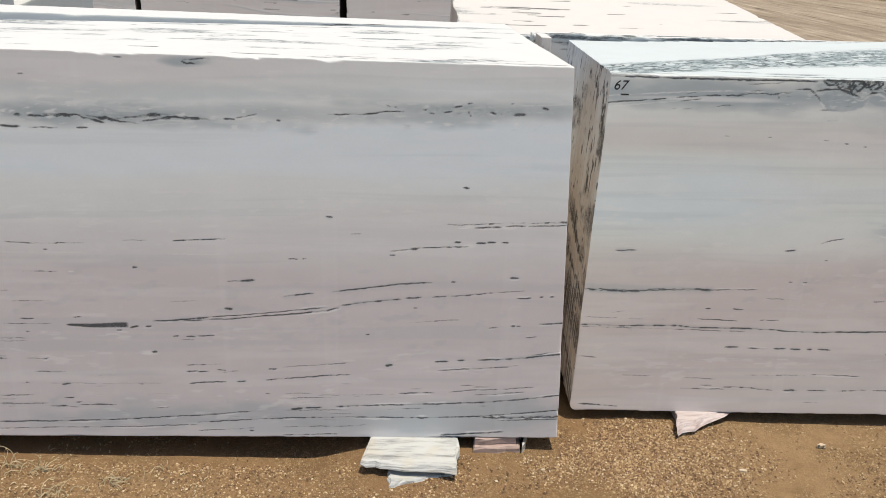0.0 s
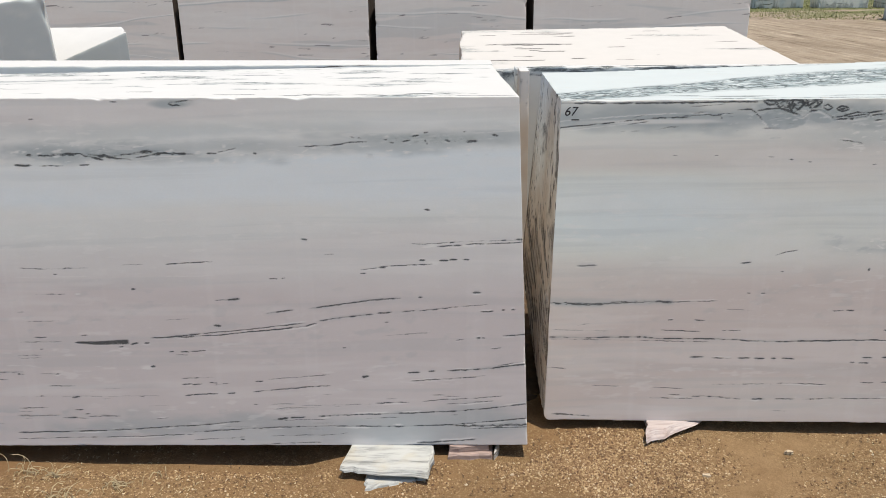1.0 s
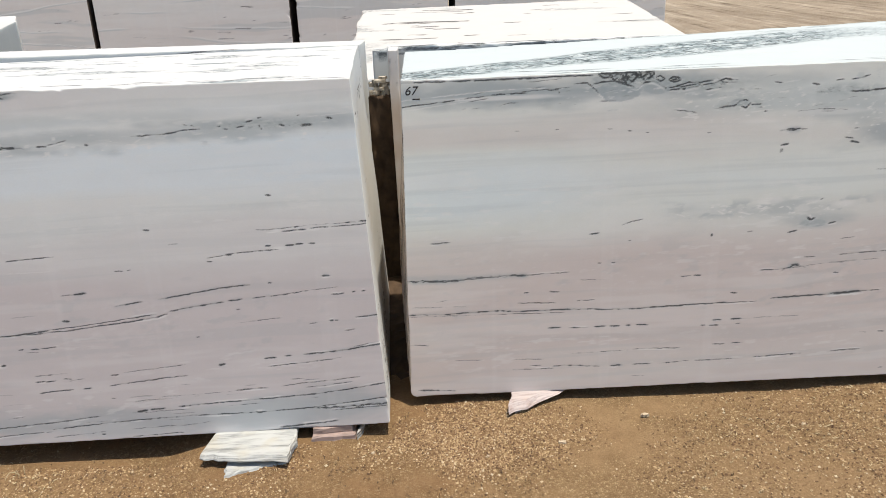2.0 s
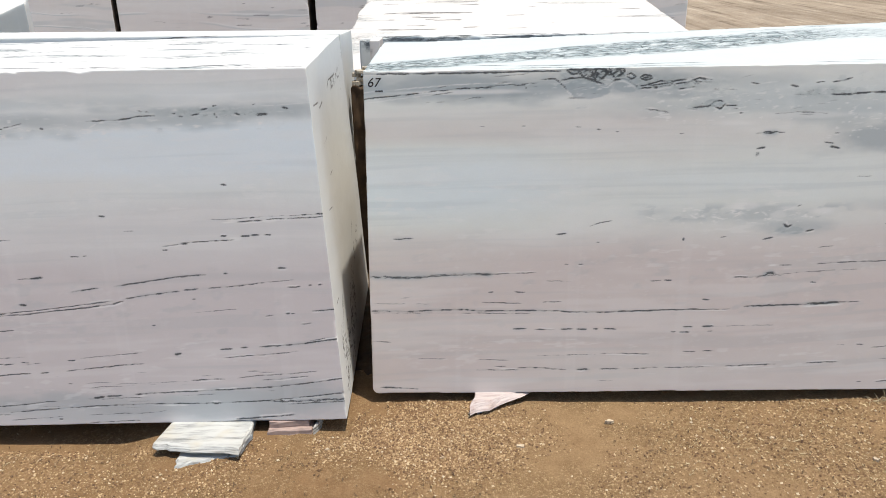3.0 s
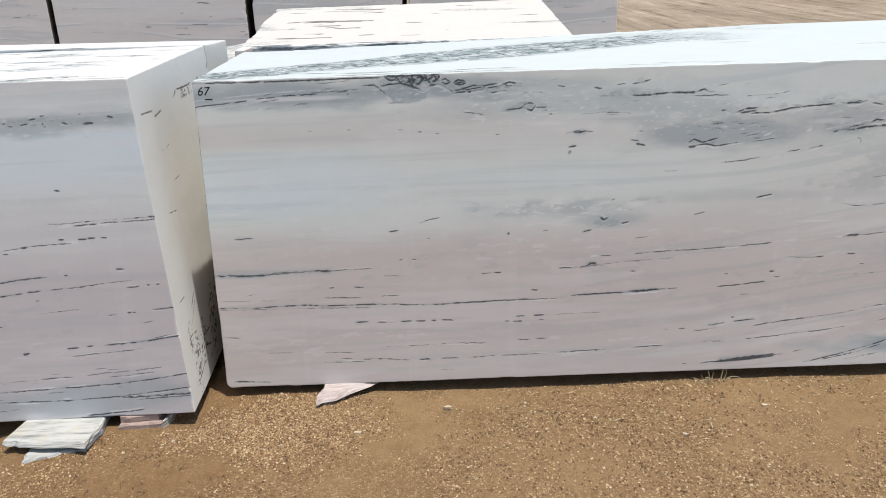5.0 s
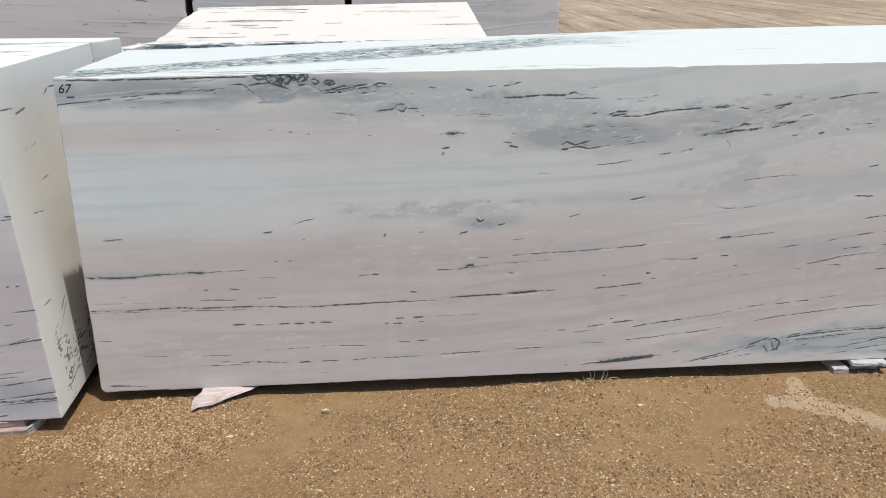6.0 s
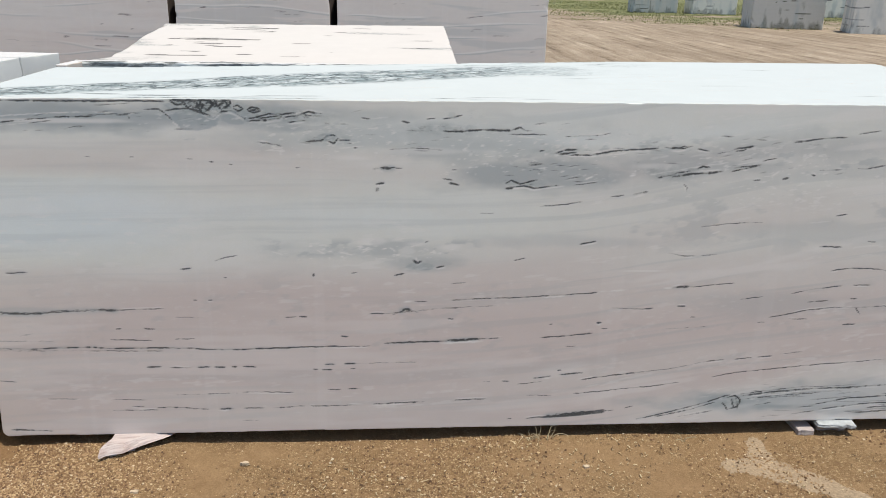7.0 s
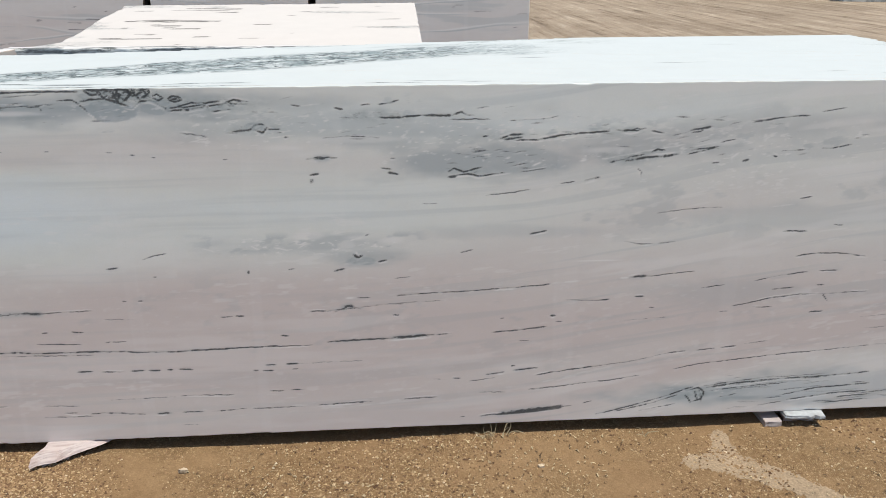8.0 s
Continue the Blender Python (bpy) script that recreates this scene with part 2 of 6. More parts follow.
def ground_material():
    m, N, L, P = material("packed_dirt")
    v = mapped(N, L, (1, 1, 1))
    big = noise_tex(N, L, v, 1.3, 4)
    mid = noise_tex(N, L, v, 14, 5, 0.65)
    fine = noise_tex(N, L, v, 150, 4, 0.7)
    near = mix(N, L, ramp(N, L, big, [(0.38, (0, 0, 0)), (0.62, (1, 1, 1))]), (0.205, 0.121, 0.060), (0.262, 0.169, 0.088))
    where = N.new("ShaderNodeSeparateXYZ")
    L.new(v.node.inputs["Vector"].links[0].from_socket, where.inputs["Vector"])
    along = calc(N, L, "ADD", calc(N, L, "MULTIPLY", where.outputs["X"], 0.40), calc(N, L, "MULTIPLY", mid, 0.35))
    near = mix(N, L, calc(N, L, "MULTIPLY", ramp(N, L, along, [(0.30, (0, 0, 0)), (0.75, (1, 1, 1))]), 0.5), near, (0.305, 0.212, 0.118))
    near = mix(N, L, 0.45, near, ramp(N, L, mid, [(0.3, (0.55, 0.5, 0.45)), (0.7, (1, 1, 1))]), "MULTIPLY")
    near = mix(N, L, 0.32, near, ramp(N, L, fine, [(0.38, (0.3, 0.26, 0.22)), (0.62, (1, 1, 1))]), "MULTIPLY")
    grains = N.new("ShaderNodeTexVoronoi")
    grains.inputs["Scale"].default_value = 135
    gaps = N.new("ShaderNodeTexVoronoi")
    gaps.feature = "DISTANCE_TO_EDGE"
    gaps.inputs["Scale"].default_value = 135
    for tx in (grains, gaps):
        L.new(v, tx.inputs["Vector"])
    gc = N.new("ShaderNodeSeparateColor")
    L.new(grains.outputs["Color"], gc.inputs["Color"])
    grit = ramp(N, L, gc.outputs["Red"], [(0.0, (0.14, 0.08, 0.038)), (0.45, (0.27, 0.172, 0.085)), (0.8, (0.40, 0.28, 0.145)), (1.0, (0.55, 0.42, 0.25))])
    grit = mix(N, L, ramp(N, L, gaps.outputs["Distance"], [(0.02, (1, 1, 1)), (0.16, (0, 0, 0))]), grit, (0.11, 0.063, 0.03))
    loose = ramp(N, L, noise_tex(N, L, v, 2.6, 5, 0.7), [(0.40, (0, 0, 0)), (0.58, (1, 1, 1))])
    near = mix(N, L, calc(N, L, "MULTIPLY", loose, 0.45), near, grit)
    # dry wheel-worn dirt further off, with ruts
    ruts = mapped(N, L, (1.7, 0.07, 1))
    ruts.node.inputs["Rotation"].default_value = (0, 0, radians(4))
    rut = noise_tex(N, L, ruts, 2.2, 8, 0.68)
    clod = noise_tex(N, L, mapped(N, L, (1, 0.45, 1)), 2.4, 7, 0.72)
    rut = calc(N, L, "ADD", calc(N, L, "MULTIPLY", rut, 0.62), calc(N, L, "MULTIPLY", clod, 0.38))
    road = ramp(N, L, rut, [(0.38, (0.15, 0.115, 0.08)), (0.45, (0.27, 0.212, 0.152)), (0.54, (0.32, 0.26, 0.19)), (0.62, (0.44, 0.37, 0.28))])
    wide = noise_tex(N, L, mapped(N, L, (1, 0.3, 1)), 0.45, 4, 0.6)
    road = mix(N, L, 0.5, road, ramp(N, L, wide, [(0.38, (0.6, 0.57, 0.54)), (0.60, (1, 1, 1))]), "MULTIPLY")
    pos = N.new("ShaderNodeSeparateXYZ")
    L.new(v.node.inputs["Vector"].links[0].from_socket, pos.inputs["Vector"])
    far = calc(N, L, "ADD", pos.outputs["Y"], calc(N, L, "MULTIPLY", big, 3.0))
    far = ramp(N, L, calc(N, L, "MULTIPLY", calc(N, L, "SUBTRACT", far, 4.0), 0.12), [(0.2, (0, 0, 0)), (0.8, (1, 1, 1))])
    col = mix(N, L, far, near, road)
    grassy = noise_tex(N, L, mapped(N, L, (1, 2.2, 1)), 0.16, 5, 0.65)
    side = calc(N, L, "MULTIPLY", calc(N, L, "SUBTRACT", pos.outputs["X"], 10.0), 0.03)
    edge = calc(N, L, "ADD", calc(N, L, "MULTIPLY", calc(N, L, "SUBTRACT", pos.outputs["Y"], 33.0), 0.02), calc(N, L, "MINIMUM", side, 0.12))
    g = calc(N, L, "ADD", grassy, calc(N, L, "MINIMUM", edge, 0.3))
    g = ramp(N, L, g, [(0.60, (0, 0, 0)), (0.72, (1, 1, 1))])
    col = mix(N, L, calc(N, L, "MULTIPLY", g, far), col, ramp(N, L, noise_tex(N, L, v, 2.2, 5, 0.7), [(0.38, (0.055, 0.07, 0.025)), (0.62, (0.23, 0.225, 0.105))]))
    L.new(col, P.inputs["Base Color"])
    P.inputs["Roughness"].default_value = 0.95
    P.inputs["Specular IOR Level"].default_value = 0.15
    lumps = calc(N, L, "MULTIPLY", ramp(N, L, gaps.outputs["Distance"], [(0.0, (0, 0, 0)), (0.4, (1, 1, 1))]), loose)
    bump(N, L, P, calc(N, L, "ADD", calc(N, L, "ADD", fine, mid), lumps), 0.7, 0.006)
    return m


DIRT = ground_material()


# ---- fields that lie in the stone ----
def hash01(ix, iy, seed):
    h = (ix.astype(np.int64) * 374761393 + iy.astype(np.int64) * 668265263 + seed * 974711) & 0xFFFFFFFF
    h = ((h ^ (h >> 13)) * 1274126177) & 0xFFFFFFFF
    return ((h ^ (h >> 16)) & 0xFFFF) / 65535.0


def vnoise(x, y, seed=0):
    x, y = np.broadcast_arrays(np.asarray(x, float), np.asarray(y, float))
    ix, iy = np.floor(x), np.floor(y)
    fx, fy = x - ix, y - iy
    fx, fy = fx * fx * (3 - 2 * fx), fy * fy * (3 - 2 * fy)
    a, b = hash01(ix, iy, seed), hash01(ix + 1, iy, seed)
    c, d = hash01(ix, iy + 1, seed), hash01(ix + 1, iy + 1, seed)
    return (a + (b - a) * fx) * (1 - fy) + (c + (d - c) * fx) * fy


def fbm(x, y, seed=0, octaves=4):
    total, amp, norm = 0.0, 1.0, 0.0
    for k in range(octaves):
        total = total + amp * vnoise(np.asarray(x) * 2 ** k, np.asarray(y) * 2 ** k, seed + 17 * k)
        norm += amp
        amp *= 0.55
    return total / norm


def smooth(e0, e1, x):
    t = np.clip((x - e0) / (e1 - e0), 0, 1)
    return t * t * (3 - 2 * t)


def lay_veins(u, v, veins, seed, into, halo=None, pale=None):
    """Veins along u with a slight bow, dashes and ragged ends. A vein: start, end, bow, half width in mm, strength.
    Broad ones are braids of thin strands with a grey halo; the broadest are solid lenses."""
    for k, (u0, v0, u1, v1, bow, wide, strong) in enumerate(veins):
        w = wide * 0.001
        near = np.flatnonzero((u > u0 - 0.02) & (u < u1 + 0.02) & (v > min(v0, v1) - 0.02 - abs(bow) - 3 * w) & (v < max(v0, v1) + 0.02 + abs(bow) + 3 * w))
        if not len(near):
            continue
        un, vn, s = u[near], v[near], (u[near] - u0) / (u1 - u0)
        line = v0 + (v1 - v0) * s + 4 * bow * s * (1 - s)
        line = line + (vnoise(un * 11, 0, seed + k) - 0.5) * 0.006 * min(1, (u1 - u0) * 4)
        ends = np.clip(np.minimum(s, 1 - s) * (u1 - u0) / 0.025 + 0.2, 0, 1)
        dash = 0.5 + 0.5 * smooth(0.25, 0.5, 0.55 * vnoise(un * 15, 9, seed + 3 * k) + 0.45 * vnoise(un * 65, 9, seed + 4 * k))
        if u1 - u0 < 0.06:
            dash = 1.0
        if 6.2 < wide < 10:
            d = np.zeros(len(near))
            for m in range(4):
                off = w * 1.0 * (2 * vnoise(un * 16, m * 3.3, seed + 11 * k + m) - 1 + 0.5 * (2 * vnoise(un * 50, m * 5.1, seed + 13 * k + m) - 1))
                fade = smooth(0.3, 0.55, vnoise(un * 22, 7.7 * m, seed + 19 * k + m))
                d = np.maximum(d, np.exp(-((vn - line - off * ends) / 0.0022) ** 2) * fade)
            blot = np.exp(-((vn - line) / (w * 0.6)) ** 2) * smooth(0.61, 0.72, fbm(un * 45, vn * 110, seed + 5 * k, 3))
            d = np.maximum(d * 0.68, 0.72 * blot) * strong * ends
        elif wide >= 10:
            d = np.exp(-((vn - line) / (0.8 * w * (0.2 + 0.8 * np.sqrt(np.clip(s, 0, 1))))) ** 4) * strong * np.clip(ends * 2, 0, 1)
        else:
            width = 0.84 * w * (0.55 + 0.5 * vnoise(un * 40, 3, seed + 7 * k) + 0.3 * vnoise(un * 7, 4, seed + 9 * k))
            line = line + (vnoise(un * 60, 5, seed + k) - 0.5) * w * 0.7
            d = np.exp(-((vn - line) / width) ** 2) * strong * ends * dash
        into[near] = np.maximum(into[near], np.clip(d, 0, 1))
        if halo is not None and wide < 10 and k % 3 != 1:
            e = np.exp(-((vn - line + 1.7 * w) / (0.7 * w + 0.001)) ** 2) * ends * smooth(0.5, 0.75, vnoise(un * 13, 2.2, seed + 29 * k))
            pale[near] = np.maximum(pale[near], 0.8 * e * strong)
        if halo is not None and 3.2 < wide < 10:
            g = np.exp(-((vn - line) / (w * 1.6 + 0.004)) ** 2) * ends * strong * (0.2 + 0.35 * vnoise(un * 20, vn * 60, seed + 23 * k))
            halo[near] = np.maximum(halo[near], np.clip(g, 0, 0.5))
    return into


def lay_lines(u, v, lines, seed, f, pale=False):
    """Veins that follow a bent course. A line: width in mm, strength, then its points. They wander, thin out and break
    into dashes; broad ones are plaits of crumbly strands in a grey bed, and many carry a pale seam along one side."""
    for k, (wide, strong, *xz) in enumerate(lines):
        pts = list(zip(xz[::2], xz[1::2]))
        w = wide * 0.001
        us, vs = [p[0] for p in pts], [p[1] for p in pts]
        pad = 0.012 + 3 * w
        near = np.flatnonzero((u > min(us) - pad) & (u < max(us) + pad) & (v > min(vs) - pad) & (v < max(vs) + pad))
        if not len(near):
            continue
        un, vn = u[near], v[near]
        wander = (vnoise(un * 18, vn * 30, seed + k) - 0.5) * 0.0022 + (vnoise(un * 75, vn * 90, seed + 3 * k) - 0.5) * 0.0026
        best, side, along, done = np.full(len(near), 9.0), np.zeros(len(near)), np.zeros(len(near)), 0.0
        total = sum(math.dist(p, q) for p, q in zip(pts, pts[1:]))
        for p, q in zip(pts, pts[1:]):
            length = max(1e-6, math.dist(p, q))
            du, dv = (q[0] - p[0]) / length, (q[1] - p[1]) / length
            s = np.clip((un - p[0]) * du + (vn - p[1]) * dv, 0, length)
            off = (vn + wander - p[1] - dv * s) * du - (un + wander - p[0] - du * s) * dv
            d = np.abs(off) + np.hypot(un - p[0] - du * s, vn - p[1] - dv * s) * 0.001 + np.maximum(0, np.abs((un - p[0]) * du + (vn - p[1]) * dv - length / 2) - length / 2)
            take = d < best
            best, side, along = np.where(take, d, best), np.where(take, off, side), np.where(take, done + s, along)
            done += length
        ends = np.clip(np.minimum(along, total - along) / max(0.004, min(0.03, total * 0.3)) + 0.35, 0, 1)
        ragged = vnoise(un * 60, 1.5, seed + 7 * k)
        if total < 0.05:
            dash = 1.0
        else:
            dash = (0.28 + 0.72 * smooth(0.28, 0.52, 0.6 * vnoise(un * 30, 9, seed + 5 * k) + 0.4 * vnoise(un * 95, 4, seed + 4 * k))) * (0.72 + 0.28 * vnoise(un * 7, 2, seed + 9 * k))
        if wide > 5.4:
            d = np.zeros(len(near))
            for m in range(3):
                shift = w * (1.5 * vnoise(un * 26, 3.3 * m, seed + 11 * k + m) - 0.75 + 0.9 * (vnoise(un * 80, 5.1 * m, seed + 13 * k + m) - 0.5))
                fade = smooth(0.32, 0.55, vnoise(un * 34, 7.7 * m, seed + 19 * k + m))
                d = np.maximum(d, np.exp(-((side - shift * ends) / 0.0019) ** 2) * fade * smooth(pad, 0.5 * pad, best))
            blot = np.exp(-(best / (w * 0.75)) ** 2) * smooth(0.50, 0.66, fbm(un * 60, vn * 130, seed + 5 * k, 3))
            d = np.maximum(0.9 * d, blot) * strong * ends
            grey = np.exp(-(best / (1.7 * w)) ** 2) * ends * (0.35 + 0.5 * vnoise(un * 28, vn * 60, seed + 23 * k))
            f[near, 1] = np.maximum(f[near, 1], np.clip(grey, 0, 0.7))
        else:
            width = max(0.0015, 0.72 * w) * (0.62 + 0.6 * ragged)
            d = np.exp(-(best / width) ** 2) * strong * ends * dash
            if wide > 3.2 and not pale:
                grey = np.exp(-(best / (w * 1.5 + 0.003)) ** 2) * ends * strong * (0.1 + 0.4 * vnoise(un * 20, vn * 60, seed + 23 * k))
                f[near, 1] = np.maximum(f[near, 1], np.clip(grey, 0, 0.45))
        if pale:
            f[near, 2] = np.maximum(f[near, 2], np.clip(d, 0, 1))
            continue
        f[near, 0] = np.maximum(f[near, 0], np.clip(1.12 * d, 0, 1))
        if k % 3 != 1 and wide > 2.4:
            gap = 1.3 * w + 0.0015
            e = np.exp(-((side + gap * (1 if k % 2 else -1)) / (0.45 * w + 0.0012)) ** 2) * (best < 3 * w) * ends * smooth(0.45, 0.72, vnoise(un * 16, 2.2, seed + 29 * k))
            f[near, 2] = np.maximum(f[near, 2], 0.75 * e * strong)


def lay_clouds(u, v, clouds, seed, into):
    for k, (cu, cv, ru, rv, amount) in enumerate(clouds):
        wu = (fbm(u * 5, v * 14, seed + k, 4) - 0.5) * 1.6
        d = np.sqrt(((u - cu) / ru) ** 2 + ((v - cv) / rv) ** 2) + wu
        into[:] = np.maximum(into, amount * smooth(1.25, 0.25, d))
    return into


def lay_flecks(u, v, zones, seed, into):
    """Soft ragged fragments strung along the bedding. A zone: box, count, length, strength."""
    for k, (u0, u1, v0, v1, count, size, strong) in enumerate(zones):
        near = np.flatnonzero((u > u0) & (u < u1) & (v > v0) & (v < v1))
        if len(near):
            un, vn = u[near], v[near] - 0.10 * u[near]
            e = np.minimum(np.minimum(un - u0, u1 - un) / 0.08, np.minimum(v[near] - v0, v1 - v[near]) / (0.25 * (v1 - v0)))
            share = min(0.5, count * size * size / ((u1 - u0) * (v1 - v0)))
            n = fbm(un * 0.62 / size, vn * 1.5 / size, seed + 7 * k, 4) + 0.25 * (fbm(un * 3, vn * 9, seed + 7 * k + 3, 2) - 0.5)
            into[near] = np.maximum(into[near], strong * np.clip(e, 0, 1) * smooth(0.64 - 0.2 * share, 0.80 - 0.2 * share, n))
    return into


def random_veins(seed, u0, u1, v0, v1, count, wide=3.0, long=0.5, rise=0.06):
    rnd = random.Random(seed)
    out = []
    for _ in range(count):
        a = rnd.uniform(u0, u1)
        ln = long * rnd.uniform(0.1, 1.0) ** 1.5
        z = rnd.uniform(v0, v1)
        out.append((a, z, a + ln, z + ln * rnd.uniform(-rise * 0.4, rise), rnd.uniform(-0.01, 0.01) * min(1.0, 1.5 * ln), wide * rnd.uniform(0.6, 1.5), rnd.uniform(0.4, 0.95)))
    return out


# ---- mesh helpers ----
def thing(name, base, label, category, group="", kind=""):
    ob = new(name)
    ob.empty_display_size = 0.1
    ob.location = base
    return tagged(ob, label, category, group, kind)


def link_mesh(name, me, mats, parent=None, label=""):
    ob = new(name, me)
    for m in mats:
        me.materials.append(m)
    if parent is not None:
        ob.parent = parent
        p, off = parent, Vector((0, 0, 0))
        while p is not None:
            off, p = off + p.location, p.parent
        ob.matrix_parent_inverse = Matrix.Translation(-off)
    if label:
        tagged(ob, label)
    return ob


def part(name, bm, mat, parent, label=""):
    me = bpy.data.meshes.new(name)
    bm.to_mesh(me)
    bm.free()
    return link_mesh(name, me, [mat], parent, label)


def edged(length, step, r=0.012):
    """Stations along an edge, closer together near its two ends."""
    n = max(2, int(round((length - 2 * r) / step)))
    inner = np.linspace(r, length - r, n + 1)
    return np.concatenate([[0, r * 0.15, r * 0.4, r * 0.7], inner, [length - r * 0.7, length - r * 0.4, length - r * 0.15, length]])


BRECCIA = []


def block_mesh(name, corners, steps, seed, chip=0.006, painters=None, mats=None, shape=None, skip=()):
    """A hexahedral block of stone with worn and chipped arrises.
    corners: eight points, x fastest, then y, then z. steps: spacing along x, y and z."""
    C = np.array(corners, float).reshape(2, 2, 2, 3)
    size = [np.linalg.norm(C[0, 0, 1] - C[0, 0, 0]), np.linalg.norm(C[0, 1, 0] - C[0, 0, 0]), np.linalg.norm(C[1, 0, 0] - C[0, 0, 0])]
    r0 = min(chip * 3, min(size) * 0.2)
    st = [edged(s, d, r0) for s, d in zip(size, steps)]
    coarse = [np.array([0, r0 * 0.5, r0, s * 0.5, s - r0, s - r0 * 0.5, s]) for s in size]
    verts, faces, fields, fmat, count = [], [], [], [], 0
    sides = [("front", 0, 2, 1, 0), ("top", 0, 1, 2, 1), ("right", 1, 2, 0, 1), ("left", 1, 2, 0, 0), ("back", 0, 2, 1, 1), ("bottom", 0, 1, 2, 0)]
    for side, p, q, k, end in sides:
        if side in skip:
            continue
        rough_side = side in ("back", "bottom")
        sp, sq = (coarse[p], coarse[q]) if rough_side else (st[p], st[q])
        gp, gq = np.meshgrid(sp, sq, indexing="ij")
        loc = np.zeros((gp.size, 3))
        loc[:, p], loc[:, q], loc[:, k] = gp.ravel(), gq.ravel(), size[k] * end
        # worn arrises: a radius that wanders along the stone
        n1 = vnoise(loc[:, 0] * 9 + loc[:, 2] * 7, loc[:, 1] * 9 + seed, seed)
        n2 = vnoise(loc[:, 0] * 45 + loc[:, 2] * 31, loc[:, 1] * 45 + 3.1, seed + 1)
        r = chip * (0.3 + 0.9 * n2 + 2.4 * smooth(0.74, 0.9, n1) * (0.5 + n2))
        r = np.minimum(r, min(size) * 0.3)[:, None]
        sz = np.array(size)[None, :]
        inner = np.clip(loc, r, sz - r)
        dlt = loc - inner
        ln = np.linalg.norm(dlt, axis=1)[:, None]
        loc = np.where(ln > 1e-9, inner + dlt / np.maximum(ln, 1e-9) * r, loc)
        if shape is not None:
            loc = shape(loc, size)
        a, b, c = (loc[:, i] / size[i] for i in range(3))
        pos = np.zeros((len(loc), 3))
        for i in (0, 1):
            for j in (0, 1):
                for l in (0, 1):
                    w = (c if i else 1 - c) * (b if j else 1 - b) * (a if l else 1 - a)
                    pos += w[:, None] * C[i, j, l]
        f = np.zeros((len(pos), 4))
        f[:, 3] = 0.5
        if painters and side in painters:
            marks = painters[side](pos, f)
            if marks is not None:
                BRECCIA.append((count, marks))
        np_, nq = len(sp), len(sq)
        idx = np.arange(np_ * nq).reshape(np_, nq) + count
        quad = np.stack([idx[:-1, :-1], idx[1:, :-1], idx[1:, 1:], idx[:-1, 1:]], -1).reshape(-1, 4)
        outward = (end == 1) ^ (side in ("front", "back"))
        if not outward:
            quad = quad[:, ::-1]
        verts.append(pos)
        faces.append(quad)
        fields.append(f)
        fmat.append(np.full(len(quad), (mats or {}).get(side, 0), np.int32))
        count += len(pos)
    verts, faces, fields, fmat = np.concatenate(verts), np.concatenate(faces), np.concatenate(fields), np.concatenate(fmat)
    me = bpy.data.meshes.new(name)
    me.vertices.add(len(verts))
    me.vertices.foreach_set("co", verts.astype(np.float32).ravel())
    me.loops.add(faces.size)
    me.loops.foreach_set("vertex_index", faces.astype(np.int32).ravel())
    me.polygons.add(len(faces))
    me.polygons.foreach_set("loop_start", np.arange(0, faces.size, 4, dtype=np.int32))
    me.polygons.foreach_set("loop_total", np.full(len(faces), 4, np.int32))
    me.polygons.foreach_set("material_index", fmat)
    me.update(calc_edges=True)
    if BRECCIA:
        br = me.attributes.new("breccia", "FLOAT", "POINT")
        marks = np.zeros(len(verts))
        for start, values in BRECCIA:
            marks[start:start + len(values)] = values
        br.data.foreach_set("value", marks.astype(np.float32))
        BRECCIA.clear()
    at = me.attributes.new("stone", "FLOAT_COLOR", "POINT")
    at.data.foreach_set("color", fields.astype(np.float32).ravel())
    return me


def lay_beds(u, v, seed, f):
    """Soft laminae, mottles and pale flecks that follow the bedding."""
    bed = v - 0.02 * u - 0.10 * smooth(2.0, 3.2, u) * (u - 2.0) + 0.05 * (fbm(u * 1.1, v * 2.5, seed + 31, 3) - 0.5)
    lam = fbm(u * 0.9, bed * 34, seed + 33, 4)
    more = 1.0 + 0.6 * smooth(1.8, 3.0, u)
    f[:, 1] = np.maximum(f[:, 1], 0.15 * more * smooth(0.52, 0.72, lam))
    f[:, 2] = np.maximum(f[:, 2], 0.20 * more * smooth(0.45, 0.30, fbm(u * 1.6, bed * 14, seed + 35, 4)))
    f[:, 3] += 0.5 * (fbm(u * 0.7, bed * 6, seed + 38, 3) - 0.5)
    zone = smooth(0.5, 0.62, fbm(u * 1.3, bed * 7, seed + 36, 2))
    f[:, 2] = np.maximum(f[:, 2], 0.28 * zone * smooth(0.62, 0.76, fbm(u * 14, bed * 60, seed + 37, 3)))


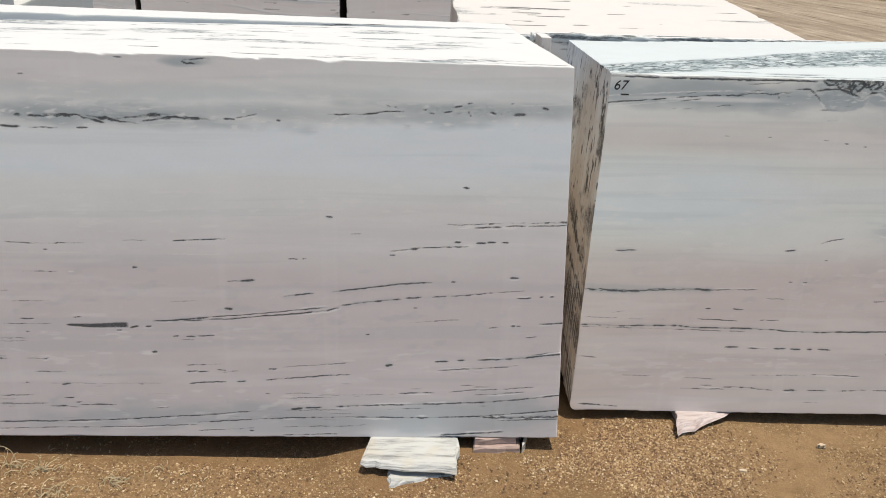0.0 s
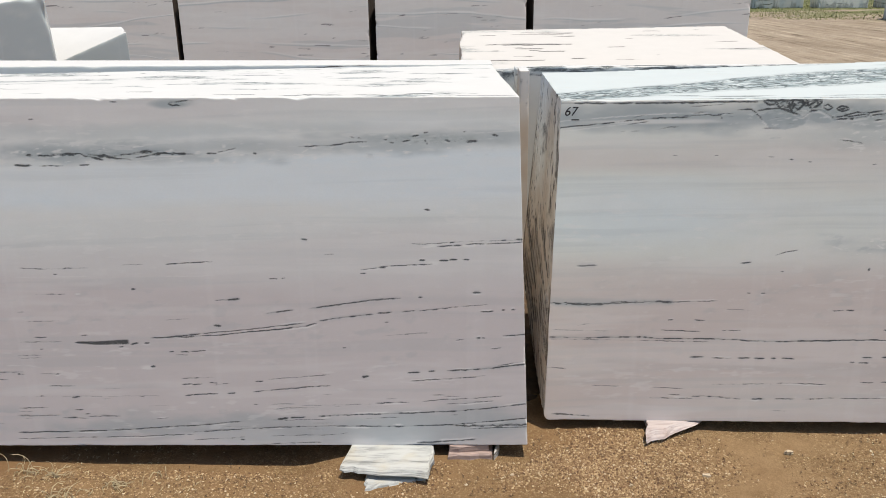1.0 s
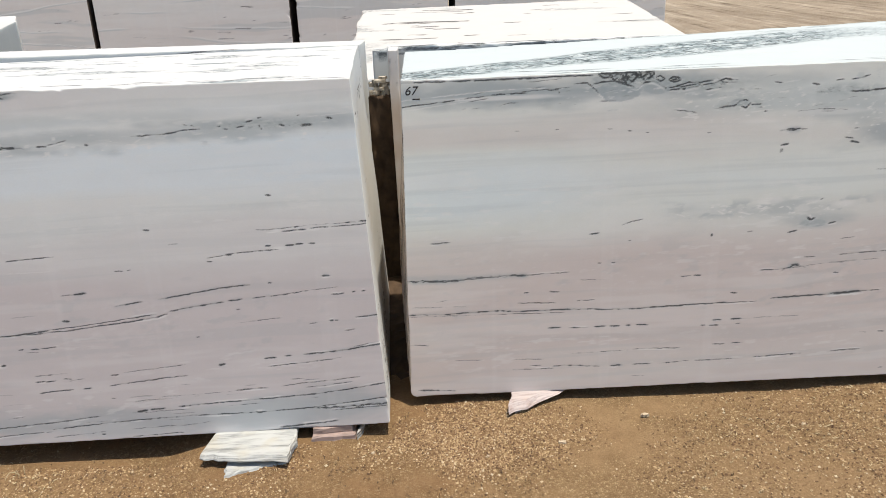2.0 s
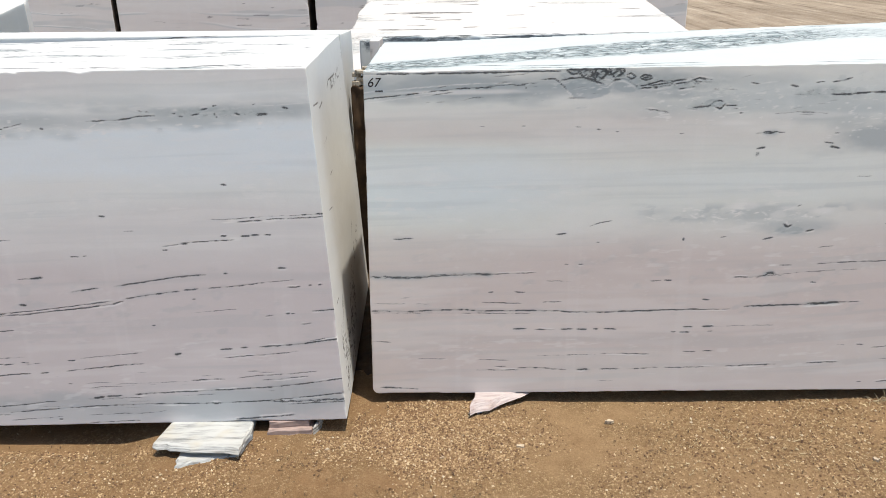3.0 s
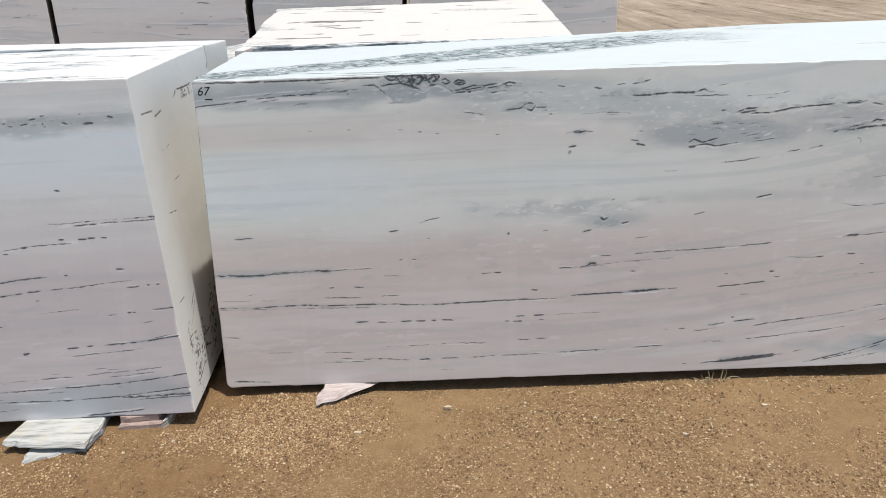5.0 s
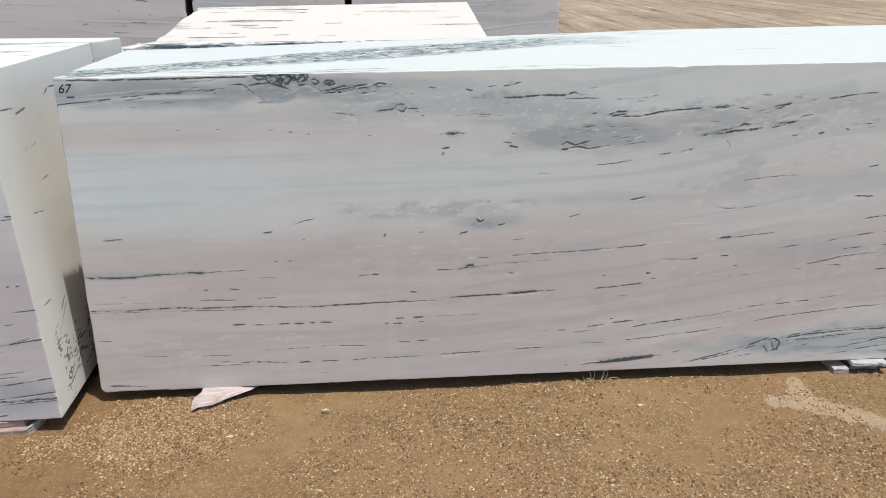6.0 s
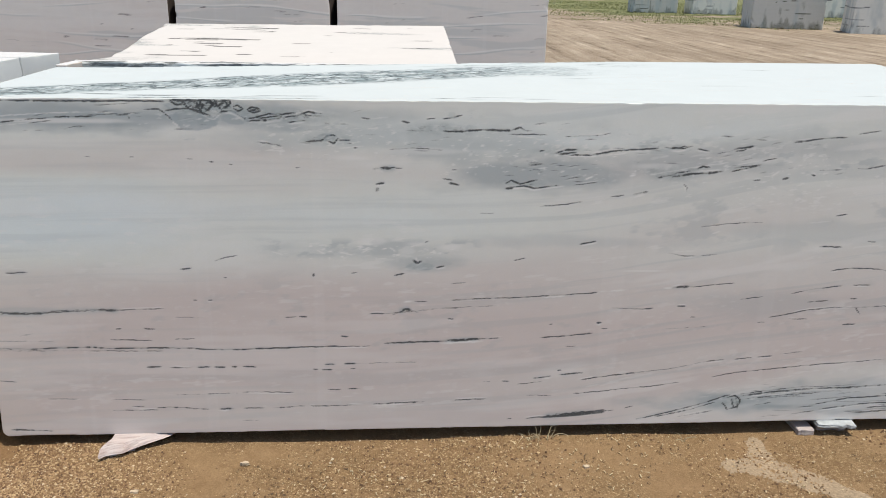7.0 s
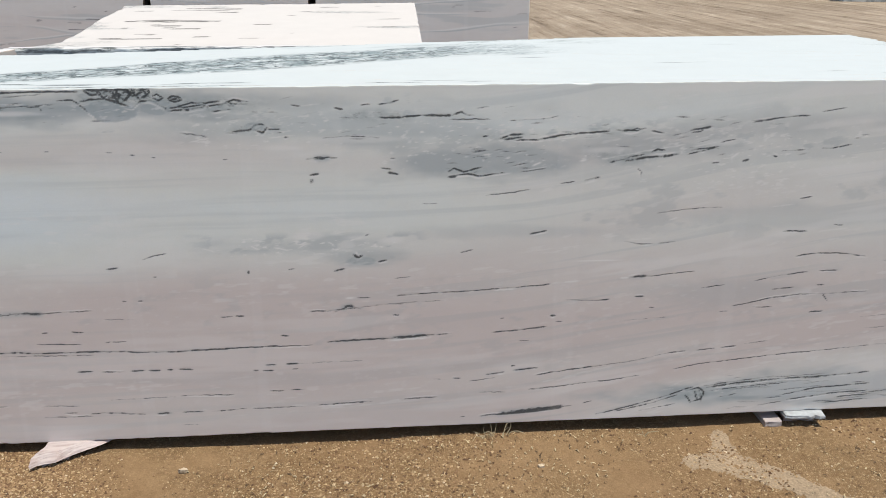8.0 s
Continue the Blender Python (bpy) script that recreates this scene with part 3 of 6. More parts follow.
def painter(u_axis, v_axis, veins, clouds=(), whites=(), seed=0, tone=None, breccia=(), pale_zones=(), grey_zones=(), seams=(), lines=(), lobes=()):
    def paint(pos, f):
        marks = None
        u, v = pos[:, u_axis], pos[:, v_axis]
        if tone:
            f[:, 3] = tone(u, v)
        lay_veins(u, v, veins, seed, f[:, 0], f[:, 1] if tone else None, f[:, 2])
        lay_lines(u, v, lines, seed, f)
        if tone:
            lay_beds(u, v, seed, f)
        if clouds:
            lay_clouds(u, v, clouds, seed + 50, f[:, 1])
        for cu, cv, ru, rv, amount in lobes:
            d = np.sqrt(((u - cu) / ru) ** 2 + ((v - cv) / rv) ** 2) + 0.5 * (fbm(u * 22, v * 30, seed + 55, 3) - 0.5)
            f[:, 1] = np.maximum(f[:, 1], amount * smooth(1.05, 0.85, d))
        if whites:
            lay_clouds(u, v, whites, seed + 90, f[:, 2])
        lay_lines(u, v, seams, seed + 60, f, True)
        lay_flecks(u, v, pale_zones, seed + 81, f[:, 2])
        lay_flecks(u, v, grey_zones, seed + 82, f[:, 1])
        if breccia:
            marks = lay_clouds(u, v, breccia, seed + 70, np.zeros(len(u)))
        return marks
    return paint


# ---- ground: one sheet to the horizon ----
def spread(lo, hi, step, reach, grow=1.25):
    core = list(np.arange(lo, hi + step / 2, step))
    left, right, s = [], [], step
    a, b = core[0], core[-1]
    while b < reach:
        s *= grow
        a, b = a - s, b + s
        left.append(a)
        right.append(b)
    return np.array(left[::-1] + core + right)


def ground_height(x, y):
    calm = np.exp(-np.maximum(0, np.abs(y - 2) - 60) / 60)
    hollow = -0.05 * smooth(1.98, 2.13, y) * smooth(-0.2, -0.45, x) * smooth(3.4, 3.0, y)
    return hollow + ((fbm(x * 1.3, y * 1.3, 3, 3) - 0.5) * 0.022 + (fbm(x * 9, y * 9, 8, 3) - 0.5) * 0.010) * calm


def build_ground():
    xs, ys = spread(-2.4, 5.2, 0.035, 900), spread(1.2, 2.7, 0.03, 900)
    gx, gy = np.meshgrid(xs, ys, indexing="ij")
    z = ground_height(gx, gy) - 0.006
    v = np.stack([gx.ravel(), gy.ravel(), z.ravel()], -1)
    idx = np.arange(gx.size).reshape(gx.shape)
    q = np.stack([idx[:-1, :-1], idx[1:, :-1], idx[1:, 1:], idx[:-1, 1:]], -1).reshape(-1, 4)
    me = bpy.data.meshes.new("ground")
    me.from_pydata(v.tolist(), [], q.tolist())
    me.polygons.foreach_set("use_smooth", np.ones(len(q), bool))
    ob = link_mesh("ground", me, [DIRT])
    return tagged(ob, "brown packed dirt yard with fine gravel and wheel ruts", "ground", kind="structure")


build_ground()

# ---- veins of the two long blocks: width in mm, strength, then points in metres along and up ----
A_LINES_1 = [
    (3, 0.5, -1.205, 1.215, -1.189, 1.216), (3.5, 0.8, -0.747, 1.263, -0.732, 1.257, -0.708, 1.256), (5, 0.85, -1.232, 1.098, -1.216, 1.098),
    (5.6, 0.85, -1.207, 1.101, -1.168, 1.099, -1.136, 1.102), (5.6, 0.85, -1.12, 1.101, -1.064, 1.102, -1.025, 1.095),
    (6, 0.85, -1.009, 1.101, -0.97, 1.095, -0.907, 1.086), (4, 0.8, -1.018, 1.091, -0.979, 1.084), (4, 0.6, -0.97, 1.092, -0.913, 1.102, -0.841, 1.105, -0.816, 1.111),
    (7, 0.9, -0.856, 1.108, -0.816, 1.111), (5.6, 0.8, -0.817, 1.1, -0.777, 1.104, -0.729, 1.102, -0.7, 1.101), (3, 0.6, -0.874, 1.09, -0.825, 1.098),
    (4.5, 0.9, -1.277, 1.066, -1.221, 1.064), (3, 0.75, -1.197, 1.065, -1.117, 1.065),
]
A_LINES_2 = [
    (3, 0.75, -1.061, 1.068, -1.029, 1.068), (3.5, 0.8, -0.64, 1.103, -0.608, 1.102), (3, 0.7, -0.608, 1.106, -0.584, 1.111, -0.543, 1.12),
    (4, 0.8, -0.487, 1.107, -0.479, 1.104), (4, 0.8, -0.303, 1.126, -0.285, 1.126), (3.4, 0.8, -0.342, 1.125, -0.237, 1.128, -0.18, 1.136, -0.123, 1.139),
    (3, 0.6, -0.175, 1.157, -0.164, 1.151), (3, 0.6, -0.148, 1.154, -0.143, 1.148), (3, 0.7, -0.067, 1.145, -0.059, 1.144), (3, 0.6, -0.05, 1.138, -0.037, 1.135),
    (3.5, 0.7, -0.01, 1.139, 0.014, 1.144), (3.5, 0.8, 0.022, 1.156, 0.043, 1.16), (3, 0.6, 0.059, 1.167, 0.072, 1.169), (3, 0.5, 0.063, 1.146, 0.073, 1.13),
    (3.5, 0.7, 0.125, 1.143, 0.141, 1.138),
]
A_LINES_3 = [
    (5, 0.8, 0.194, 1.138, 0.226, 1.141), (3, 0.5, 0.182, 1.17, 0.191, 1.172), (4, 0.6, 0.273, 1.162, 0.293, 1.156), (3, 0.8, 0.056, 0.919, 0.073, 0.916),
    (4, 0.85, -0.353, 0.817, -0.335, 0.815), (2.5, 0.3, -0.281, 0.763, -0.247, 0.764), (2.5, 0.6, -1.336, 0.712, -1.235, 0.711, -1.083, 0.715),
    (3, 0.6, -1.171, 0.713, -1.142, 0.714), (2.2, 0.4, -0.98, 0.725, -0.895, 0.729), (3, 0.75, -0.819, 0.729, -0.776, 0.732), (3, 0.7, -0.776, 0.732, -0.657, 0.739),
    (3, 0.5, -1.21, 0.692, -1.198, 0.692), (2.2, 0.5, -1.284, 0.618, -1.181, 0.619), (3.5, 0.7, -0.948, 0.638, -0.934, 0.638), (3.5, 0.85, 0.037, 0.744, 0.055, 0.744),
]
A_LINES_4 = [
    (3.5, 0.85, 0.103, 0.745, 0.132, 0.746), (3.5, 0.85, 0.137, 0.746, 0.162, 0.747), (3.5, 0.85, 0.181, 0.747, 0.201, 0.748),
    (2, 0.5, -0.008, 0.801, 0.095, 0.803, 0.197, 0.811, 0.369, 0.814, 0.399, 0.816), (3, 0.85, 0.095, 0.793, 0.181, 0.798), (3, 0.8, 0.19, 0.799, 0.25, 0.802),
    (3, 0.7, 0.258, 0.802, 0.37, 0.807, 0.4, 0.809), (3, 0.7, 0.139, 0.806, 0.153, 0.808), (3, 0.7, 0.307, 0.814, 0.324, 0.815),
    (3, 0.7, 0.352, 0.817, 0.365, 0.818, 0.395, 0.82), (2.5, 0.65, -0.161, 0.711, -0.092, 0.72, -0.066, 0.723, 0.081, 0.732), (5, 0.9, -0.095, 0.72, -0.078, 0.721),
    (3, 0.7, -0.161, 0.698, -0.143, 0.7),
]
A_LINES_5 = [
    (2.8, 0.6, -0.472, 0.679, -0.442, 0.678), (2.8, 0.6, -0.429, 0.68, -0.418, 0.681), (4, 0.9, -0.623, 0.6, -0.579, 0.605), (2.2, 0.4, -0.666, 0.598, -0.623, 0.6),
    (3.3, 0.8, -0.494, 0.552, -0.397, 0.566), (3.3, 0.8, -0.344, 0.571, -0.23, 0.587, -0.142, 0.601, -0.028, 0.611), (4, 0.8, 0.032, 0.613, 0.044, 0.613),
    (4, 0.8, 0.214, 0.631, 0.24, 0.631), (2, 0.35, -1.363, 0.552, -1.337, 0.553), (2, 0.45, -1.352, 0.516, -1.204, 0.52), (2, 0.3, -0.846, 0.526, -0.758, 0.53),
    (4.5, 0.95, -0.676, 0.507, -0.653, 0.506), (3.5, 0.85, -0.905, 0.459, -0.852, 0.46, -0.781, 0.467, -0.728, 0.475),
]
A_LINES_6 = [
    (3, 0.8, -0.808, 0.461, -0.675, 0.47, -0.586, 0.48, -0.497, 0.488, -0.399, 0.502), (2.5, 0.7, -0.728, 0.475, -0.603, 0.487, -0.496, 0.5, -0.39, 0.512),
    (3, 0.8, -0.497, 0.49, -0.443, 0.495, -0.355, 0.507, -0.319, 0.518), (3.5, 0.75, -0.443, 0.507, -0.354, 0.517),
    (3.3, 0.85, -0.31, 0.526, -0.23, 0.539, -0.124, 0.551), (3.5, 0.8, -0.11, 0.556, -0.062, 0.559), (3, 0.6, -0.027, 0.561, 0.035, 0.565),
    (3, 0.8, 0.035, 0.565, 0.123, 0.575, 0.176, 0.582), (2.2, 0.5, 0.176, 0.582, 0.265, 0.588), (3, 0.8, 0.24, 0.562, 0.284, 0.565), (3, 0.6, 0.311, 0.568, 0.321, 0.57),
    (3, 0.6, 0.344, 0.57, 0.357, 0.571),
]
A_LINES_7 = [
    (3.3, 0.9, 0.318, 0.475, 0.381, 0.479, 0.411, 0.481), (2.2, 0.5, -0.105, 0.469, -0.034, 0.477, 0.074, 0.486), (2.8, 0.5, 0.156, 0.456, 0.183, 0.46),
    (4, 0.8, 0.226, 0.465, 0.239, 0.466), (3, 0.8, 0.244, 0.466, 0.257, 0.466), (2.8, 0.5, 0.276, 0.426, 0.312, 0.429), (3, 0.5, -0.085, 0.521, -0.074, 0.521),
    (2.2, 0.6, -1.382, 0.438, -1.224, 0.441), (2.6, 0.6, -1.318, 0.457, -1.274, 0.458), (2.6, 0.5, -1.151, 0.465, -1.124, 0.467),
    (3.5, 0.8, -0.979, 0.433, -0.952, 0.438), (3, 0.8, -0.929, 0.438, -0.911, 0.439), (2.6, 0.6, -1.022, 0.422, -1.004, 0.425), (3, 0.5, -1.306, 0.412, -1.295, 0.412),
    (2, 0.5, -1.391, 0.386, -1.302, 0.39),
]
A_LINES_8 = [
    (2, 0.4, -1.393, 0.376, -1.304, 0.38), (3, 0.7, -0.847, 0.405, -0.829, 0.407), (3, 0.75, -0.804, 0.408, -0.777, 0.406), (3, 0.75, -0.768, 0.408, -0.714, 0.412),
    (2, 0.4, -0.823, 0.395, -0.778, 0.396), (4, 0.8, -0.918, 0.349, -0.902, 0.349), (3, 0.6, -0.236, 0.425, -0.223, 0.425), (4, 0.7, -1.403, 0.315, -1.396, 0.315),
    (2, 0.5, -1.322, 0.317, -1.242, 0.319), (3, 0.7, -1.267, 0.316, -1.253, 0.317), (2.8, 0.7, -0.813, 0.302, -0.776, 0.305, -0.695, 0.309),
    (2.8, 0.6, -0.815, 0.279, -0.778, 0.282), (3, 0.75, -0.778, 0.28, -0.742, 0.283), (2.6, 0.6, -0.714, 0.288, -0.687, 0.286), (2.6, 0.6, -0.697, 0.28, -0.642, 0.287),
]
A_LINES_9 = [
    (3, 0.75, -0.55, 0.293, -0.523, 0.296), (2.2, 0.55, -0.505, 0.303, -0.395, 0.313, -0.286, 0.322), (3, 0.8, -0.809, 0.235, -0.763, 0.241, -0.69, 0.244),
    (3.3, 0.85, -0.653, 0.245, -0.626, 0.248), (2.8, 0.8, -0.562, 0.253, -0.47, 0.264, -0.359, 0.275, -0.286, 0.28),
    (2, 0.25, -1.418, 0.224, -1.201, 0.227, -0.873, 0.234), (5, 0.9, -0.171, 0.314, -0.149, 0.319), (4, 0.85, -0.012, 0.332, 0.029, 0.335),
    (3.5, 0.8, 0.061, 0.34, 0.083, 0.34), (3.6, 0.85, 0.126, 0.341, 0.19, 0.345, 0.281, 0.353, 0.39, 0.368, 0.42, 0.37),
    (2.6, 0.6, 0.299, 0.362, 0.38, 0.378, 0.41, 0.38), (2.5, 0.7, -0.002, 0.301, 0.044, 0.306, 0.118, 0.31),
]
A_LINES_10 = [
    (3, 0.7, 0.118, 0.31, 0.219, 0.318, 0.261, 0.326), (3, 0.6, -1.335, 0.228, -1.326, 0.228), (3.5, 0.8, -1.219, 0.224, -1.192, 0.227),
    (2.8, 0.5, -0.972, 0.23, -0.956, 0.23), (2.5, 0.6, -1.426, 0.178, -1.316, 0.182), (3, 0.7, -1.217, 0.174, -1.186, 0.175), (3.5, 0.8, -1.268, 0.141, -1.212, 0.144),
    (2.5, 0.7, -1.175, 0.147, -1.056, 0.152), (2.6, 0.6, -1.183, 0.158, -1.164, 0.16), (2.5, 0.6, -0.947, 0.139, -0.881, 0.145), (2, 0.4, -1.433, 0.137, -1.35, 0.139),
    (2, 0.4, -1.428, 0.165, -1.373, 0.166), (3, 0.7, -0.129, 0.212, -0.064, 0.216, -0.008, 0.217), (2.5, 0.6, 0.038, 0.222, 0.103, 0.23, 0.233, 0.237, 0.326, 0.247),
]
A_LINES_11 = [
    (2.5, 0.7, 0.122, 0.213, 0.197, 0.217, 0.29, 0.227), (3, 0.5, -0.564, 0.203, -0.549, 0.203), (2, 0.4, -0.398, 0.2, -0.138, 0.21),
    (2, 0.5, -0.491, 0.187, -0.324, 0.195), (5, 0.9, -0.483, 0.144, -0.446, 0.15), (3.5, 0.9, -0.436, 0.152, -0.381, 0.155), (4.5, 0.9, -0.334, 0.158, -0.25, 0.164),
    (3.3, 0.8, -0.25, 0.164, -0.045, 0.173, 0.142, 0.183, 0.273, 0.197, 0.394, 0.215, 0.424, 0.217), (2, 0.5, -0.511, 0.14, -0.287, 0.146),
    (2, 0.5, -0.175, 0.151, -0.044, 0.158), (3.3, 0.8, -1.443, 0.077, -1.294, 0.084, -1.165, 0.089, -1.034, 0.096, -0.885, 0.108, -0.791, 0.116, -0.604, 0.135),
    (2.8, 0.7, -0.794, 0.088, -0.7, 0.096, -0.569, 0.106, -0.475, 0.112),
]
A_LINES_12 = [
    (3.2, 0.75, -0.512, 0.111, -0.288, 0.12, -0.062, 0.121, 0.145, 0.131, 0.398, 0.158, 0.428, 0.16), (5, 0.8, -0.062, 0.121, -0.04, 0.121),
    (6, 0.7, 0.145, 0.129, 0.24, 0.127, 0.4, 0.134, 0.43, 0.136), (2.8, 0.6, 0.203, 0.115, 0.401, 0.126, 0.431, 0.128),
    (2.5, 0.6, -1.447, 0.053, -1.261, 0.059, -0.982, 0.069, -0.794, 0.081), (2.5, 0.6, -0.796, 0.057, -0.702, 0.064, -0.608, 0.07), (4, 0.8, -0.622, 0.061, -0.61, 0.061),
    (2.2, 0.5, -0.514, 0.076, -0.288, 0.085, -0.232, 0.093), (3, 0.7, -0.515, 0.045, -0.326, 0.053), (4, 0.85, 0.015, 0.056, 0.148, 0.065, 0.224, 0.073),
    (4.5, 0.85, -0.628, 1.282, -0.511, 1.287, -0.37, 1.288, -0.244, 1.287, -0.118, 1.288),
]
A_LINES_13 = [
    (3.5, 0.7, -0.747, 1.266, -0.699, 1.27, -0.653, 1.269), (2.6, 0.6, -0.933, 1.268, -0.91, 1.267),
]
A_LINES = A_LINES_1 + A_LINES_2 + A_LINES_3 + A_LINES_4 + A_LINES_5 + A_LINES_6 + A_LINES_7 + A_LINES_8 + A_LINES_9 + A_LINES_10 + A_LINES_11 + A_LINES_12 + A_LINES_13
A_SEAMS_1 = [
    (4, 0.8, 0.044, 0.791, 0.087, 0.792), (4, 0.8, 0.19, 0.799, 0.224, 0.801), (4, 0.8, 0.06, 0.731, 0.09, 0.734), (5, 0.6, -0.953, 0.342, -0.917, 0.342),
    (4, 0.6, -1.147, 0.62, -1.129, 0.622), (3, 0.5, -0.972, 1.076, -0.875, 1.079, -0.714, 1.091), (4, 0.6, -0.334, 1.104, -0.309, 1.117),
    (5, 0.6, -0.067, 1.153, -0.051, 1.157), (3, 0.5, 0.208, 1.165, 0.346, 1.172), (4, 0.4, -1.097, 1.003, -1.046, 1.001), (5, 0.3, -0.088, 0.984, 0.003, 0.988),
    (4, 0.35, 0.153, 0.991, 0.22, 0.994), (3, 0.4, -0.832, 0.685, -0.66, 0.689), (2.5, 0.4, -1.342, 0.679, -1.087, 0.684), (3, 0.4, -1.247, 1.053, -1.206, 1.058),
]
A_SEAMS = A_SEAMS_1
B_LINES_1 = [
    (4, 0.8, 0.488, 1.226, 0.858, 1.226, 1.152, 1.229), (3.3, 0.75, 0.488, 1.144, 0.748, 1.169, 0.835, 1.177, 0.93, 1.178), (2.6, 0.5, 0.729, 1.156, 0.798, 1.164),
    (2.4, 0.5, 0.904, 1.181, 0.991, 1.187, 1.079, 1.191), (2.8, 0.6, 1, 1.182, 1.035, 1.186, 1.042, 1.17), (2, 0.4, 0.934, 1.213, 1.047, 1.221),
    (3, 0.75, 1.435, 1.101, 1.498, 1.094, 1.516, 1.087), (3, 0.6, 1.589, 1.104, 1.625, 1.108), (3, 0.5, 1.727, 1.098, 1.738, 1.098), (3, 0.5, 1.745, 1.085, 1.756, 1.085),
    (3, 0.6, 1.772, 1.184, 1.799, 1.179), (4, 0.75, 1.9, 1.173, 1.927, 1.169), (3, 0.6, 1.982, 1.182, 2.01, 1.183),
]
B_LINES_2 = [
    (2.5, 0.6, 1.863, 1.08, 1.937, 1.086, 2.037, 1.079), (3, 0.7, 1.556, 1.018, 1.567, 1.018), (6, 0.85, 1.829, 1.016, 1.881, 1.018),
    (2.4, 0.5, 1.881, 1.018, 1.904, 1.018), (4, 0.8, 1.816, 0.963, 1.844, 0.968), (4, 0.8, 1.821, 0.953, 1.819, 0.939), (2.5, 0.4, 1.207, 1.046, 1.225, 1.044),
    (2.8, 0.6, 1.278, 1.035, 1.292, 1.035), (2.5, 0.4, 1.339, 1.028, 1.353, 1.028), (2.4, 0.35, 0.888, 1.051, 0.906, 1.051), (2.5, 0.45, 1.026, 1.05, 1.04, 1.05),
    (4, 0.9, 1.157, 0.667, 1.191, 0.671), (3, 0.65, 1.272, 0.697, 1.31, 0.711, 1.348, 0.717), (3, 0.6, 1.982, 0.76, 1.991, 0.766), (3.5, 0.8, 0.584, 0.656, 0.654, 0.659),
]
B_LINES_3 = [
    (3.5, 0.8, 1.597, 0.639, 1.603, 0.651), (2.5, 0.5, 1.298, 0.638, 1.307, 0.638), (2.6, 0.5, 1.73, 0.651, 1.749, 0.653),
    (6, 0.62, 0.488, 0.514, 0.655, 0.509, 0.73, 0.518, 0.88, 0.521, 0.936, 0.519), (2.5, 0.6, 0.936, 0.519, 1.088, 0.526), (2.2, 0.4, 1.123, 0.494, 1.218, 0.489),
    (2.8, 0.6, 1.189, 0.556, 1.203, 0.556), (2.8, 0.6, 1.24, 0.554, 1.254, 0.554), (2.4, 0.6, 1.498, 0.489, 1.537, 0.491), (3.2, 0.8, 1.547, 0.491, 1.572, 0.49),
    (3, 0.7, 1.792, 0.499, 1.842, 0.501), (2.2, 0.5, 1.842, 0.499, 2.048, 0.518, 2.24, 0.528), (7, 0.9, 1.893, 0.505, 1.921, 0.517, 1.937, 0.511),
    (2.6, 0.6, 1.95, 0.545, 1.99, 0.544),
]
B_LINES_4 = [
    (2.8, 0.6, 0.919, 0.45, 0.938, 0.452), (2.8, 0.6, 1.014, 0.451, 1.052, 0.45), (2.4, 0.5, 0.586, 0.424, 0.644, 0.436), (2.5, 0.8, 0.896, 0.41, 1.039, 0.406),
    (2.8, 0.7, 1.116, 0.411, 1.183, 0.411), (3.2, 0.8, 1.688, 0.414, 1.714, 0.414), (2, 0.4, 0.488, 0.409, 0.706, 0.407),
    (3.5, 0.85, 0.488, 0.381, 0.636, 0.378, 0.807, 0.383, 0.902, 0.377, 1.094, 0.377, 1.287, 0.368, 1.483, 0.373, 1.681, 0.377),
    (2.2, 0.6, 0.488, 0.373, 0.711, 0.371, 0.901, 0.367, 1.073, 0.367), (2.6, 0.7, 1.642, 0.375, 1.791, 0.376), (4.2, 0.95, 1.841, 0.386, 1.921, 0.389, 2.05, 0.392),
    (5.5, 0.95, 2.05, 0.392, 2.123, 0.396, 2.184, 0.398),
]
B_LINES_5 = [
    (2.8, 0.7, 2.184, 0.4, 2.265, 0.403), (3.3, 0.85, 1.01, 0.304, 1.058, 0.306), (3, 0.85, 1.087, 0.301, 1.165, 0.3), (3.5, 0.85, 1.185, 0.302, 1.228, 0.301),
    (3.5, 0.85, 1.243, 0.301, 1.279, 0.301), (3.3, 0.8, 1.304, 0.3, 1.32, 0.3), (3.5, 0.85, 1.342, 0.302, 1.387, 0.301), (3.3, 0.85, 1.63, 0.307, 1.664, 0.306),
    (3.3, 0.85, 1.7, 0.308, 1.74, 0.308), (3, 0.7, 1.589, 0.287, 1.603, 0.287), (3.3, 0.8, 1.619, 0.287, 1.655, 0.286), (2.8, 0.7, 1.72, 0.288, 1.738, 0.29),
    (2, 0.4, 1.74, 0.308, 1.962, 0.311), (3, 0.6, 0.488, 0.259, 0.561, 0.252), (2.3, 0.6, 1.097, 0.194, 1.315, 0.197), (2.6, 0.7, 1.336, 0.201, 1.516, 0.198),
]
